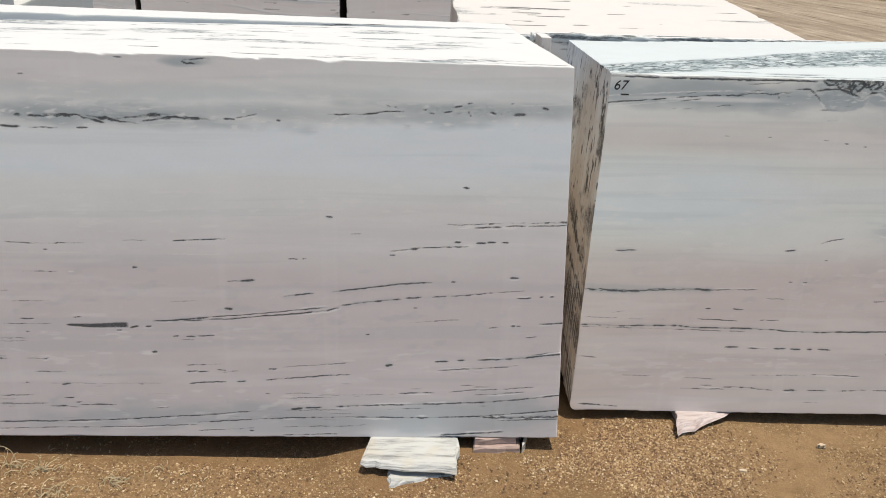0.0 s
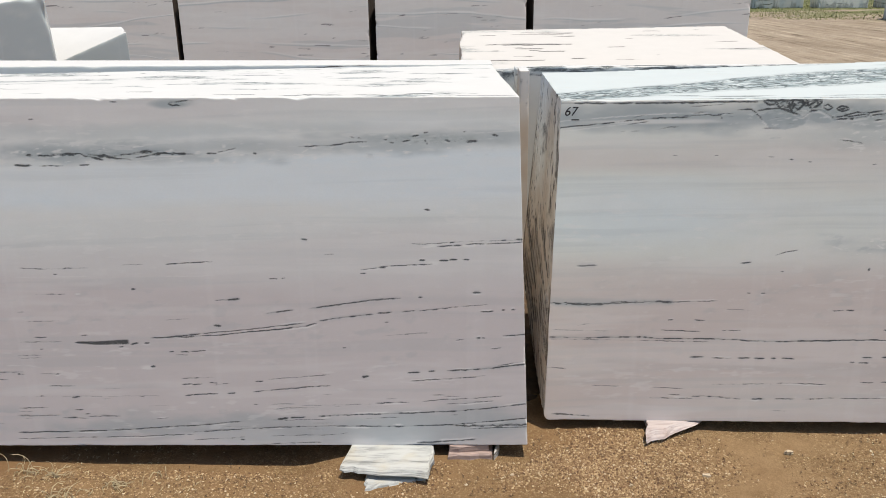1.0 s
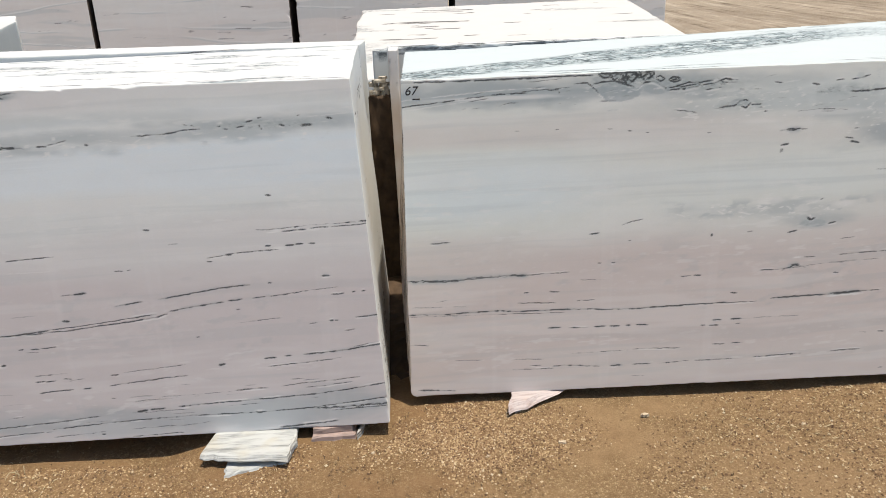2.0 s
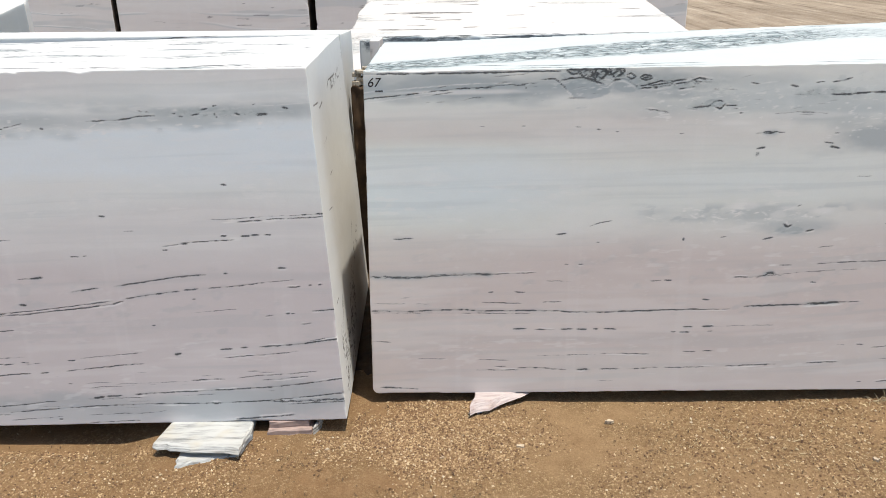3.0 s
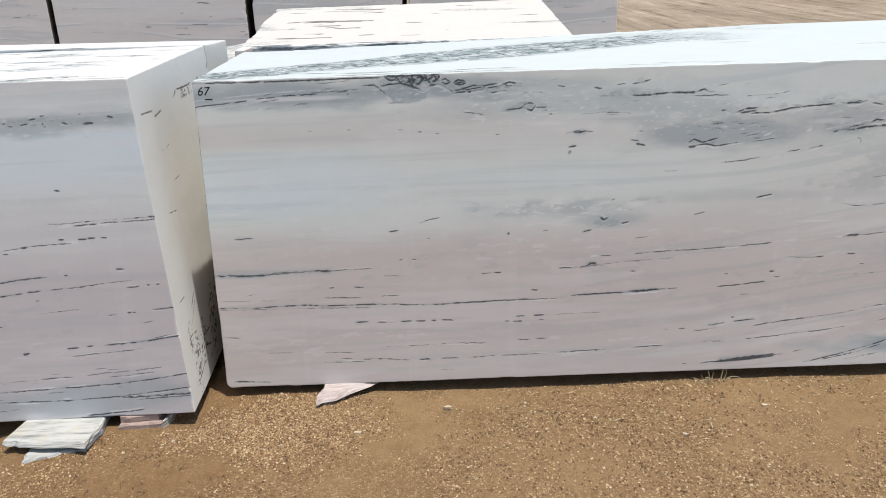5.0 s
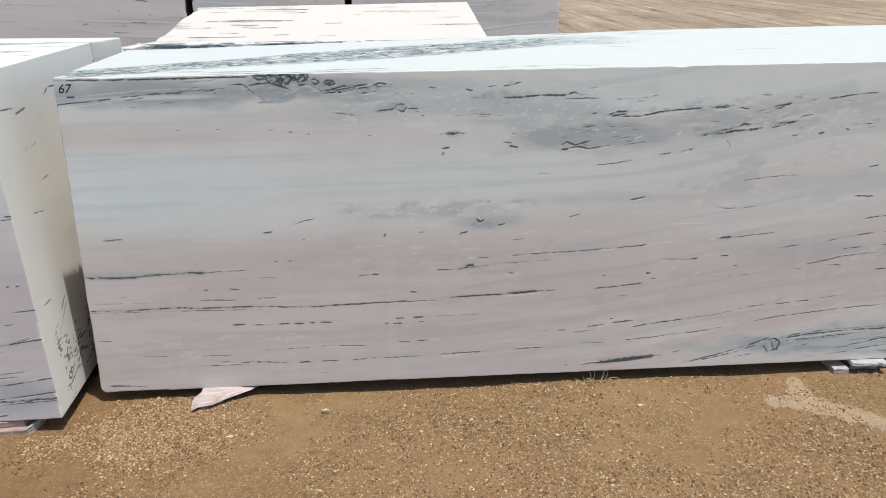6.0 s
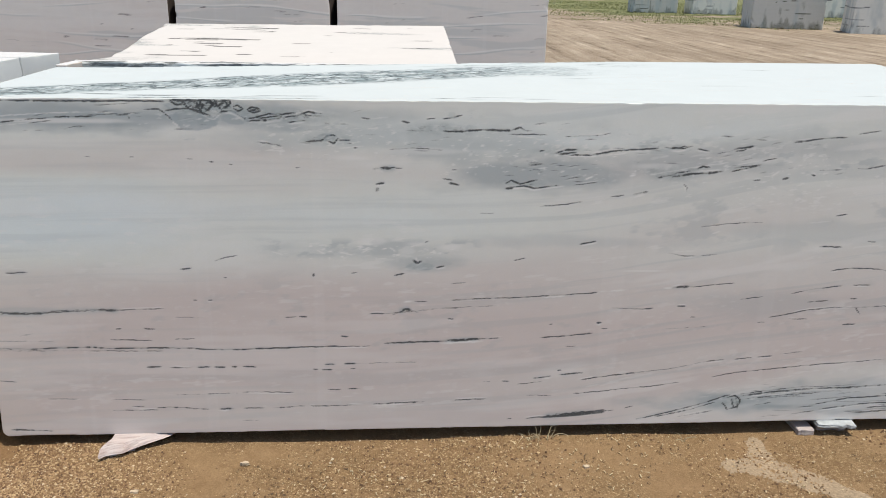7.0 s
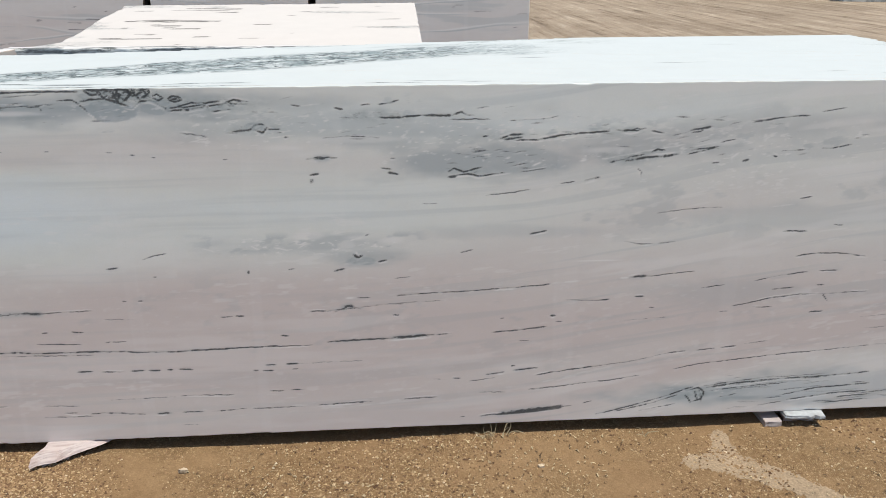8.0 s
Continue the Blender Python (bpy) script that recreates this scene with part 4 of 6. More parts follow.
B_LINES_6 = [
    (2.6, 0.6, 1.637, 0.206, 1.688, 0.207), (2.8, 0.7, 1.708, 0.209, 1.759, 0.208), (2.2, 0.5, 0.657, 0.186, 0.763, 0.182), (2.2, 0.5, 0.88, 0.178, 0.997, 0.176),
    (2.6, 0.8, 0.875, 0.135, 1.032, 0.134), (2.6, 0.6, 0.945, 0.149, 0.984, 0.149), (3.2, 0.85, 1.033, 0.143, 1.073, 0.145, 1.211, 0.135),
    (4.2, 0.9, 1.251, 0.135, 1.301, 0.134), (3.6, 0.85, 1.332, 0.135, 1.412, 0.136), (2.8, 0.75, 1.432, 0.136, 1.554, 0.141), (2.6, 0.75, 1.574, 0.14, 1.758, 0.142),
    (3.2, 0.85, 1.799, 0.145, 1.984, 0.151), (2.2, 0.4, 1.329, 0.085, 1.389, 0.086), (4, 0.6, 0.514, 0.064, 0.659, 0.057),
    (3.5, 0.8, 2.035, 1.183, 2.065, 1.185, 2.098, 1.195),
]
B_LINES_7 = [
    (2.5, 0.6, 2.253, 1.133, 2.384, 1.133), (2.6, 0.7, 2.441, 1.127, 2.555, 1.132, 2.593, 1.14), (3, 0.7, 2.897, 1.089, 2.937, 1.082),
    (2.8, 0.6, 2.967, 1.074, 3.025, 1.086), (4, 0.8, 3.024, 1.09, 3.063, 1.094, 3.101, 1.102), (3.4, 0.85, 3.228, 1.113, 3.315, 1.125, 3.413, 1.133),
    (3, 0.7, 3.451, 1.143, 3.529, 1.155), (2.6, 0.5, 2.257, 1.026, 2.315, 1.022, 2.373, 1.013), (3, 0.5, 2.069, 1.013, 2.084, 1.013),
    (3.5, 0.6, 2.039, 0.983, 2.07, 0.977), (4.2, 0.85, 2.06, 0.967, 2.093, 0.962), (2.6, 0.6, 2.482, 0.963, 2.568, 0.975),
    (2.6, 0.6, 2.37, 0.888, 2.457, 0.896, 2.515, 0.906), (2.6, 0.6, 2.612, 0.924, 2.66, 0.928),
]
B_LINES_8 = [
    (5.2, 0.85, 2.689, 0.93, 2.738, 0.941), (3, 0.75, 3.033, 1.024, 3.131, 1.037), (2.6, 0.6, 3.129, 1.05, 3.187, 1.06), (3, 0.6, 3.107, 0.981, 3.131, 0.984),
    (5, 0.7, 3.209, 0.986, 3.228, 0.992), (3.6, 0.7, 3.31, 1.004, 3.323, 1), (2.6, 0.6, 3.334, 1.018, 3.414, 1.022), (3.6, 0.8, 3.47, 1.025, 3.495, 1.023, 3.569, 1.035),
    (3, 0.5, 2.863, 0.969, 2.874, 0.957, 2.876, 0.941), (2.2, 0.4, 2.168, 0.864, 2.217, 0.864), (2.5, 0.65, 2.941, 0.816, 3.041, 0.829, 3.162, 0.833),
    (3, 0.75, 3.424, 0.855, 3.464, 0.862), (3.5, 0.85, 2.517, 0.753, 2.576, 0.765), (2.8, 0.6, 2.292, 0.696, 2.331, 0.704),
]
B_LINES_9 = [
    (2.8, 0.65, 2.841, 0.721, 2.893, 0.709, 2.934, 0.711), (2.2, 0.5, 2.954, 0.711, 3.015, 0.717), (3.5, 0.6, 3.382, 0.743, 3.466, 0.743),
    (2.6, 0.5, 3.556, 0.762, 3.588, 0.76), (3, 0.8, 3.441, 0.652, 3.502, 0.662, 3.587, 0.66, 3.696, 0.646), (2.2, 0.5, 2.068, 0.609, 2.127, 0.615),
    (2.8, 0.85, 2.079, 0.548, 2.139, 0.552, 2.279, 0.557, 2.48, 0.565, 2.597, 0.575), (5, 0.85, 2.866, 0.59, 2.897, 0.594, 2.928, 0.594),
    (2.5, 0.75, 2.928, 0.594, 3.01, 0.6, 3.092, 0.608), (2.2, 0.5, 2.05, 0.518, 2.1, 0.518), (3.3, 0.8, 2.067, 0.48, 2.085, 0.477), (2.2, 0.5, 2.648, 0.514, 2.792, 0.51),
    (3, 0.8, 2.772, 0.511, 2.802, 0.513),
]
B_LINES_10 = [
    (3.2, 0.8, 2.893, 0.521, 2.922, 0.52), (2.6, 0.7, 3.122, 0.545, 3.204, 0.555), (2.6, 0.8, 3.308, 0.566, 3.39, 0.583, 3.494, 0.595),
    (2.6, 0.7, 3.536, 0.597, 3.6, 0.597), (2.6, 0.7, 3.377, 0.532, 3.451, 0.538), (2.6, 0.6, 3.533, 0.544, 3.559, 0.544),
    (2.5, 0.75, 3.238, 0.474, 3.3, 0.484, 3.382, 0.501, 3.467, 0.51, 3.574, 0.511, 3.724, 0.516), (2.6, 0.6, 3.198, 0.454, 3.226, 0.456),
    (3, 0.75, 3.313, 0.469, 3.384, 0.466), (3, 0.75, 3.522, 0.442, 3.571, 0.446), (3, 0.7, 3.561, 0.509, 3.572, 0.498, 3.581, 0.484),
    (4, 0.9, 2.603, 0.459, 2.619, 0.459), (2.6, 0.6, 2.43, 0.454, 2.443, 0.454), (2.6, 0.6, 2.621, 0.435, 2.646, 0.435),
]
B_LINES_11 = [
    (2.2, 0.5, 2.843, 0.431, 3.01, 0.44), (2.6, 0.5, 2.946, 0.478, 2.963, 0.478), (3.2, 0.85, 2.399, 0.402, 2.491, 0.408, 2.594, 0.418),
    (2.2, 0.5, 2.494, 0.365, 2.535, 0.367), (3, 0.7, 2.269, 0.23, 2.294, 0.229), (2.2, 0.5, 2.2, 0.231, 2.252, 0.226), (2.4, 0.6, 2.326, 0.217, 2.419, 0.228),
    (4, 0.9, 2.387, 0.24, 2.45, 0.248), (3, 0.7, 2.473, 0.27, 2.486, 0.27), (3.6, 0.9, 2.481, 0.254, 2.564, 0.26), (3, 0.85, 2.556, 0.23, 2.671, 0.247, 2.797, 0.261),
    (2.3, 0.5, 2.797, 0.261, 2.923, 0.276), (2.3, 0.5, 2.923, 0.278, 3.028, 0.299), (2.8, 0.7, 3.028, 0.299, 3.091, 0.306), (2.6, 0.7, 3.134, 0.307, 3.198, 0.313),
]
B_LINES_12 = [
    (3, 0.75, 3.219, 0.315, 3.273, 0.319), (2.3, 0.5, 3.304, 0.326, 3.389, 0.336),
    (2.5, 0.7, 3.057, 0.236, 3.142, 0.252, 3.249, 0.262, 3.399, 0.278, 3.529, 0.286, 3.769, 0.304), (3, 0.75, 2.099, 0.156, 2.213, 0.159),
    (2.2, 0.5, 2.36, 0.171, 2.455, 0.169), (2.6, 0.8, 2.539, 0.175, 2.634, 0.182, 2.718, 0.193, 2.825, 0.2, 2.931, 0.215),
    (7, 0.85, 2.428, 0.08, 2.513, 0.09, 2.619, 0.1), (3.6, 0.8, 2.365, 0.074, 2.439, 0.08), (2.6, 0.7, 2.619, 0.1, 2.694, 0.103), (2.6, 0.6, 2.295, 0.075, 2.312, 0.075),
    (2.6, 0.6, 2.737, 0.112, 2.768, 0.119), (3.6, 0.85, 2.785, 0.063, 2.901, 0.09, 3.028, 0.124, 3.112, 0.153, 3.137, 0.16),
]
B_LINES_13 = [
    (3, 0.8, 2.86, 0.072, 2.987, 0.1, 3.082, 0.13), (3, 0.6, 2.947, 0.07, 3.076, 0.094), (4, 0.8, 3.126, 0.148, 3.155, 0.157, 3.18, 0.138, 3.171, 0.109, 3.141, 0.1),
    (3, 0.7, 3.144, 0.143, 3.156, 0.104), (3, 0.7, 3.161, 0.148, 3.173, 0.095), (3.6, 0.7, 3.111, 0.129, 3.137, 0.095),
    (4.2, 0.85, 3.177, 0.154, 3.328, 0.173, 3.46, 0.181, 3.593, 0.183, 3.791, 0.197), (3, 0.75, 3.201, 0.142, 3.375, 0.158, 3.485, 0.164),
    (3, 0.7, 3.176, 0.162, 3.284, 0.176, 3.435, 0.193), (2.8, 0.6, 3.227, 0.113, 3.303, 0.126), (3.5, 0.8, 3.45, 0.109, 3.601, 0.138, 3.802, 0.149),
    (3, 0.7, 3.389, 0.074, 3.476, 0.087),
]
B_LINES_14 = [
    (3.4, 0.8, 3.497, 0.093, 3.651, 0.113, 3.808, 0.119), (3, 0.7, 3.677, 0.095, 3.811, 0.105), (3, 0.7, 3.613, 0.074, 3.815, 0.085),
    (4, 0.8, 1.155, 1.198, 1.185, 1.205, 1.225, 1.205, 1.254, 1.195, 1.292, 1.183),
    (4, 0.8, 1.306, 1.181, 1.329, 1.198, 1.352, 1.201, 1.374, 1.194, 1.398, 1.177, 1.403, 1.168), (3.6, 0.65, 1.089, 1.2, 1.133, 1.204, 1.154, 1.187, 1.173, 1.171),
    (4, 0.95, 1.17, 1.231, 1.19, 1.217, 1.207, 1.221), (4, 0.95, 1.208, 1.232, 1.221, 1.211, 1.234, 1.202),
    (4, 0.95, 1.227, 1.225, 1.245, 1.232, 1.256, 1.218, 1.246, 1.204), (4, 0.95, 1.261, 1.232, 1.27, 1.211),
]
B_LINES_15 = [
    (4, 0.95, 1.275, 1.229, 1.292, 1.233, 1.302, 1.219, 1.287, 1.204, 1.273, 1.211), (4, 0.95, 1.306, 1.231, 1.319, 1.215, 1.329, 1.203),
    (4, 0.95, 1.324, 1.231, 1.342, 1.233, 1.351, 1.219, 1.336, 1.208), (4, 0.9, 1.354, 1.233, 1.358, 1.219), (4, 0.9, 1.237, 1.2, 1.272, 1.197, 1.294, 1.204),
    (4, 0.9, 1.17, 1.233, 1.257, 1.234, 1.359, 1.233), (4, 0.85, 1.249, 1.215, 1.267, 1.222, 1.277, 1.217), (4, 0.85, 1.305, 1.212, 1.323, 1.219, 1.338, 1.226),
    (3.4, 0.95, 1.409, 1.204, 1.423, 1.213, 1.441, 1.211, 1.45, 1.202), (3.4, 0.95, 1.41, 1.202, 1.431, 1.195, 1.45, 1.202), (4, 0.9, 1.421, 1.204, 1.439, 1.204),
]
B_LINES_16 = [
    (3.4, 0.8, 1.365, 1.212, 1.38, 1.219, 1.397, 1.209), (3.4, 0.8, 1.368, 1.209, 1.382, 1.2, 1.397, 1.209),
    (4, 0.9, 1.407, 1.175, 1.439, 1.181, 1.476, 1.192, 1.52, 1.191, 1.565, 1.196), (4, 0.95, 1.412, 1.17, 1.466, 1.172, 1.511, 1.18, 1.52, 1.191),
    (4, 0.9, 1.52, 1.18, 1.574, 1.189, 1.601, 1.199, 1.646, 1.194), (3.6, 0.9, 1.588, 1.189, 1.619, 1.186, 1.646, 1.188),
    (3.4, 0.8, 1.439, 1.177, 1.484, 1.183, 1.511, 1.187), (3.2, 0.8, 1.537, 1.166, 1.591, 1.171),
    (4, 0.85, 1.589, 1.104, 1.616, 1.106, 1.643, 1.108, 1.658, 1.123, 1.68, 1.127, 1.695, 1.116), (3.6, 0.8, 1.662, 1.106, 1.68, 1.097, 1.695, 1.116),
]
B_LINES_17 = [
    (3, 0.7, 1.698, 1.11, 1.735, 1.109), (4, 0.7, 1.877, 0.642, 1.912, 0.65), (4.5, 0.85, 1.941, 0.697, 1.955, 0.687, 1.971, 0.693),
    (3.6, 0.75, 2.022, 0.67, 2.049, 0.676), (4.4, 0.9, 2.036, 1.143, 2.103, 1.141, 2.177, 1.148, 2.261, 1.146, 2.289, 1.156, 2.304, 1.149),
    (3.4, 0.9, 2.359, 1.078, 2.374, 1.08), (4.2, 0.9, 2.407, 1.069, 2.445, 1.082, 2.483, 1.084, 2.493, 1.079), (4, 0.85, 2.427, 1.067, 2.483, 1.075),
    (4, 0.95, 2.465, 1.065, 2.532, 1.064, 2.608, 1.08, 2.761, 1.09), (6, 0.95, 2.805, 1.092, 2.829, 1.089, 2.859, 1.095),
    (4, 0.95, 2.251, 0.968, 2.269, 0.978, 2.299, 0.966, 2.355, 0.98),
]
B_LINES_18 = [
    (3.8, 0.95, 2.257, 0.955, 2.318, 0.959, 2.357, 0.951, 2.433, 0.963), (4, 0.85, 2.251, 0.951, 2.276, 0.953),
    (4.5, 0.95, 2.772, 0.99, 2.82, 1, 2.838, 1.008, 2.887, 1.014), (5, 0.95, 2.821, 0.992, 2.888, 1.004, 2.937, 1.006, 2.995, 1.012),
    (4, 0.95, 2.902, 1.02, 2.924, 1.031, 2.95, 1.026), (3.4, 0.8, 3.016, 1.009, 3.054, 1.019, 3.121, 1.035), (3.4, 0.7, 3.025, 1.082, 3.06, 1.086, 3.072, 1.1),
]
B_LINES = B_LINES_1 + B_LINES_2 + B_LINES_3 + B_LINES_4 + B_LINES_5 + B_LINES_6 + B_LINES_7 + B_LINES_8 + B_LINES_9 + B_LINES_10 + B_LINES_11 + B_LINES_12 + B_LINES_13 + B_LINES_14 + B_LINES_15 + B_LINES_16 + B_LINES_17 + B_LINES_18
B_SEAMS_1 = [
    (3, 0.7, 0.488, 1.166, 0.75, 1.186, 0.854, 1.191, 0.992, 1.192), (3, 0.6, 0.488, 1.13, 0.729, 1.158, 0.833, 1.166, 0.937, 1.169),
    (3.5, 0.8, 1.154, 1.192, 1.164, 1.171, 1.181, 1.157, 1.197, 1.143), (3, 0.7, 1.28, 1.179, 1.306, 1.174, 1.328, 1.194),
    (3, 0.7, 1.394, 1.159, 1.421, 1.166, 1.519, 1.171), (3, 0.7, 1.52, 1.187, 1.534, 1.175), (3, 0.6, 1.772, 1.177, 1.863, 1.185),
    (3.5, 0.7, 1.662, 1.134, 1.69, 1.151, 1.717, 1.143), (3, 0.6, 1.698, 1.084, 1.771, 1.089),
    (3.5, 0.8, 2.397, 1.078, 2.465, 1.061, 2.542, 1.06, 2.637, 1.072, 2.77, 1.092), (3, 0.7, 2.253, 1.124, 2.347, 1.125),
]
B_SEAMS_2 = [
    (3.5, 0.8, 2.251, 0.958, 2.337, 0.957, 2.357, 0.947, 2.453, 0.961), (3.5, 0.8, 2.741, 1.001, 2.876, 1.023, 3.011, 1.044),
    (3.5, 0.7, 3.032, 1.036, 3.128, 1.052, 3.206, 1.064), (3, 0.6, 2.491, 0.969, 2.568, 0.979), (4, 0.8, 2.673, 0.995, 2.693, 0.999),
    (4, 0.8, 2.519, 0.983, 2.547, 0.993), (5, 0.7, 3.167, 0.997, 3.194, 1.015), (4, 0.7, 3.074, 0.987, 3.128, 0.989), (4, 0.7, 2.601, 0.577, 2.703, 0.585),
    (4, 0.6, 2.835, 0.59, 2.866, 0.59), (4, 0.7, 1.911, 0.543, 1.937, 0.545), (4, 0.8, 1.766, 0.724, 1.795, 0.74, 1.814, 0.73), (4, 0.8, 1.613, 0.736, 1.641, 0.72),
    (4, 0.8, 1.689, 0.728, 1.737, 0.716),
]
B_SEAMS_3 = [
    (4, 0.8, 1.949, 0.709, 1.963, 0.683), (3.5, 0.7, 1.462, 0.729, 1.499, 0.717), (4, 0.7, 1.862, 0.744, 1.881, 0.728), (3.5, 0.6, 2.066, 1.156, 2.121, 1.154),
    (4, 0.6, 2.28, 1.158, 2.298, 1.169), (3.5, 0.5, 2.985, 0.79, 3.014, 0.8), (4, 0.5, 3.326, 0.831, 3.407, 0.837), (4, 0.4, 3.488, 0.737, 3.611, 0.749),
    (4, 0.4, 2.851, 0.726, 2.932, 0.73),
]
B_SEAMS = B_SEAMS_1 + B_SEAMS_2 + B_SEAMS_3

A_FLECKS = random_veins(41, -2.1, -1.3, 0.07, 0.35, 30, 2.6, 0.2, 0.05) + random_veins(42, -2.1, -1.3, 1.07, 1.14, 10, 3.0, 0.12, 0.1) + random_veins(43, -1.3, 0.3, 0.07, 0.26, 26, 1.9, 0.10, 0.05)
B_FLECKS = random_veins(31, 1.4, 1.8, 1.09, 1.2, 12, 2.4, 0.05, 0.25) + random_veins(33, 1.9, 2.6, 1.04, 1.17, 26, 2.2, 0.06, 0.2) + random_veins(34, 2.22, 2.55, 0.97, 1.045, 24, 2.4, 0.06, 0.2)
B_FLECKS += random_veins(35, 2.6, 3.6, 1.0, 1.14, 40, 2.4, 0.06, 0.35) + random_veins(36, 3.75, 4.8, 0.06, 0.2, 26, 4.0, 0.35, 0.12) + random_veins(30, 0.6, 1.5, 1.13, 1.21, 22, 2.2, 0.07, 0.2)
B_FLECKS += random_veins(37, 3.7, 4.8, 0.30, 0.65, 24, 1.9, 0.20, 0.14) + random_veins(39, 3.8, 4.8, 0.8, 1.2, 20, 3.0, 0.2, 0.12) + random_veins(29, 3.2, 3.8, 0.06, 0.2, 26, 2.2, 0.25, 0.12)
A_FLECKS, B_FLECKS = ([(a, za, b, zb, bow, w, 0.5 * k) for a, za, b, zb, bow, w, k in flecks] for flecks in (A_FLECKS, B_FLECKS))
A_LENS = [(-1.175, 0.437, -0.985, 0.443, 0.0, 11.0, 0.86)]
B_LENS = [(2.42, 0.079, 2.66, 0.101, -0.002, 10.0, 0.8)]
A_CLOUDS = [(-0.95, 1.105, 0.5, 0.04, 0.85), (-0.4, 1.125, 0.6, 0.03, 0.6), (0.08, 1.15, 0.4, 0.035, 0.7), (-0.75, 1.26, 0.06, 0.014, 0.8), (-0.3, 1.18, 1.4, 0.03, 0.3), (-0.7, 0.10, 1.2, 0.06, 0.55), (0.2, 0.13, 0.5, 0.08, 0.6)]
A_WHITES = [(-0.6, 0.98, 1.1, 0.09, 0.22), (0.08, 0.795, 0.03, 0.008, 0.6), (0.2, 0.796, 0.03, 0.007, 0.6), (0.08, 0.735, 0.025, 0.008, 0.6), (-0.93, 0.345, 0.03, 0.010, 0.5), (-0.3, 1.05, 0.3, 0.03, 0.2)]
B_CLOUDS = [(0.70, 1.175, 0.6, 0.055, 0.85), (1.10, 1.175, 0.45, 0.06, 0.95), (1.42, 1.17, 0.34, 0.055, 0.8), (1.7, 1.19, 0.4, 0.03, 0.4), (1.70, 1.11, 0.4, 0.05, 0.4), (2.15, 1.10, 0.4, 0.09, 0.5), (2.40, 1.00, 0.42, 0.08, 0.75), (2.9, 1.04, 0.6, 0.07, 0.55), (3.3, 1.09, 0.6, 0.06, 0.4),
            (1.75, 0.725, 0.38, 0.04, 0.42), (1.97, 0.685, 0.14, 0.035, 0.5), (0.6, 0.52, 0.3, 0.014, 0.4), (2.6, 0.76, 0.5, 0.03, 0.25), (3.3, 0.52, 0.5, 0.05, 0.3), (3.45, 0.13, 0.5, 0.06, 0.9), (3.9, 0.15, 0.6, 0.07, 0.7), (3.4, 0.80, 0.5, 0.04, 0.25)]
B_PALE = [(0.95, 1.5, 1.13, 1.20, 24, 0.013, 0.45), (1.4, 2.2, 1.03, 1.18, 45, 0.012, 0.55), (2.0, 3.0, 0.96, 1.16, 80, 0.012, 0.6), (2.8, 4.6, 0.85, 1.14, 80, 0.014, 0.5), (1.45, 2.15, 0.69, 0.77, 50, 0.013, 0.7), (0.6, 4.6, 0.1, 0.7, 40, 0.02, 0.15), (3.0, 4.6, 0.1, 0.2, 20, 0.016, 0.4)]
B_GREY = [(1.0, 2.2, 1.08, 1.22, 60, 0.04, 0.5), (2.1, 3.6, 0.98, 1.14, 80, 0.04, 0.5), (1.4, 2.2, 0.70, 0.78, 30, 0.05, 0.5), (2.6, 4.6, 0.7, 0.98, 60, 0.07, 0.3), (0.55, 4.6, 0.2, 0.7, 60, 0.06, 0.2)]
A_PALE = [(-1.5, 0.3, 1.05, 1.15, 50, 0.018, 0.6), (-1.6, 0.3, 0.3, 1.0, 40, 0.02, 0.10)]
A_GREY = [(-1.5, 0.3, 1.08, 1.16, 60, 0.035, 0.45), (-1.6, 0.35, 0.06, 0.2, 60, 0.06, 0.35), (-1.6, 0.35, 0.3, 0.7, 40, 0.05, 0.2)]
B_BRECCIA = [(1.265, 1.220, 0.15, 0.034, 0.72), (1.44, 1.198, 0.05, 0.014, 0.5), (1.52, 1.185, 0.16, 0.02, 0.45), (1.66, 1.115, 0.12, 0.024, 0.5), (2.02, 1.15, 0.10, 0.022, 0.45), (2.33, 0.965, 0.12, 0.026, 0.5), (2.45, 1.08, 0.12, 0.02, 0.4),
             (2.86, 1.01, 0.14, 0.026, 0.45), (2.78, 1.095, 0.10, 0.016, 0.4), (1.96, 0.675, 0.06, 0.02, 0.34), (3.16, 0.125, 0.05, 0.03, 0.5)]
A_BRECCIA = [(-0.9, 1.10, 0.24, 0.012, 0.42), (0.06, 1.148, 0.2, 0.016, 0.42), (-0.70, 1.262, 0.05, 0.016, 0.45)]
B_LOBES = [(1.24, 1.172, 0.075, 0.033, 1.0), (1.375, 1.178, 0.05, 0.024, 0.95), (1.255, 1.215, 0.11, 0.018, 0.9), (1.10, 1.188, 0.06, 0.012, 0.7), (1.965, 0.675, 0.05, 0.016, 0.75), (2.03, 0.685, 0.05, 0.012, 0.5), (1.66, 1.118, 0.035, 0.014, 0.8), (3.42, 0.135, 0.32, 0.04, 0.5), (3.85, 0.14, 0.4, 0.06, 0.5)]
B_WHITES = [(0.8, 1.165, 0.25, 0.008, 0.6), (1.95, 0.755, 0.05, 0.012, 0.5), (1.8, 0.765, 0.05, 0.012, 0.5), (2.07, 0.745, 0.05, 0.014, 0.5), (2.75, 0.655, 0.12, 0.005, 0.7), (1.75, 1.05, 0.09, 0.012, 0.4),
            (2.05, 1.075, 0.2, 0.012, 0.35), (3.1, 1.05, 0.12, 0.015, 0.4), (1.1, 0.9, 0.5, 0.06, 0.15), (2.75, 1.03, 0.1, 0.012, 0.4)]



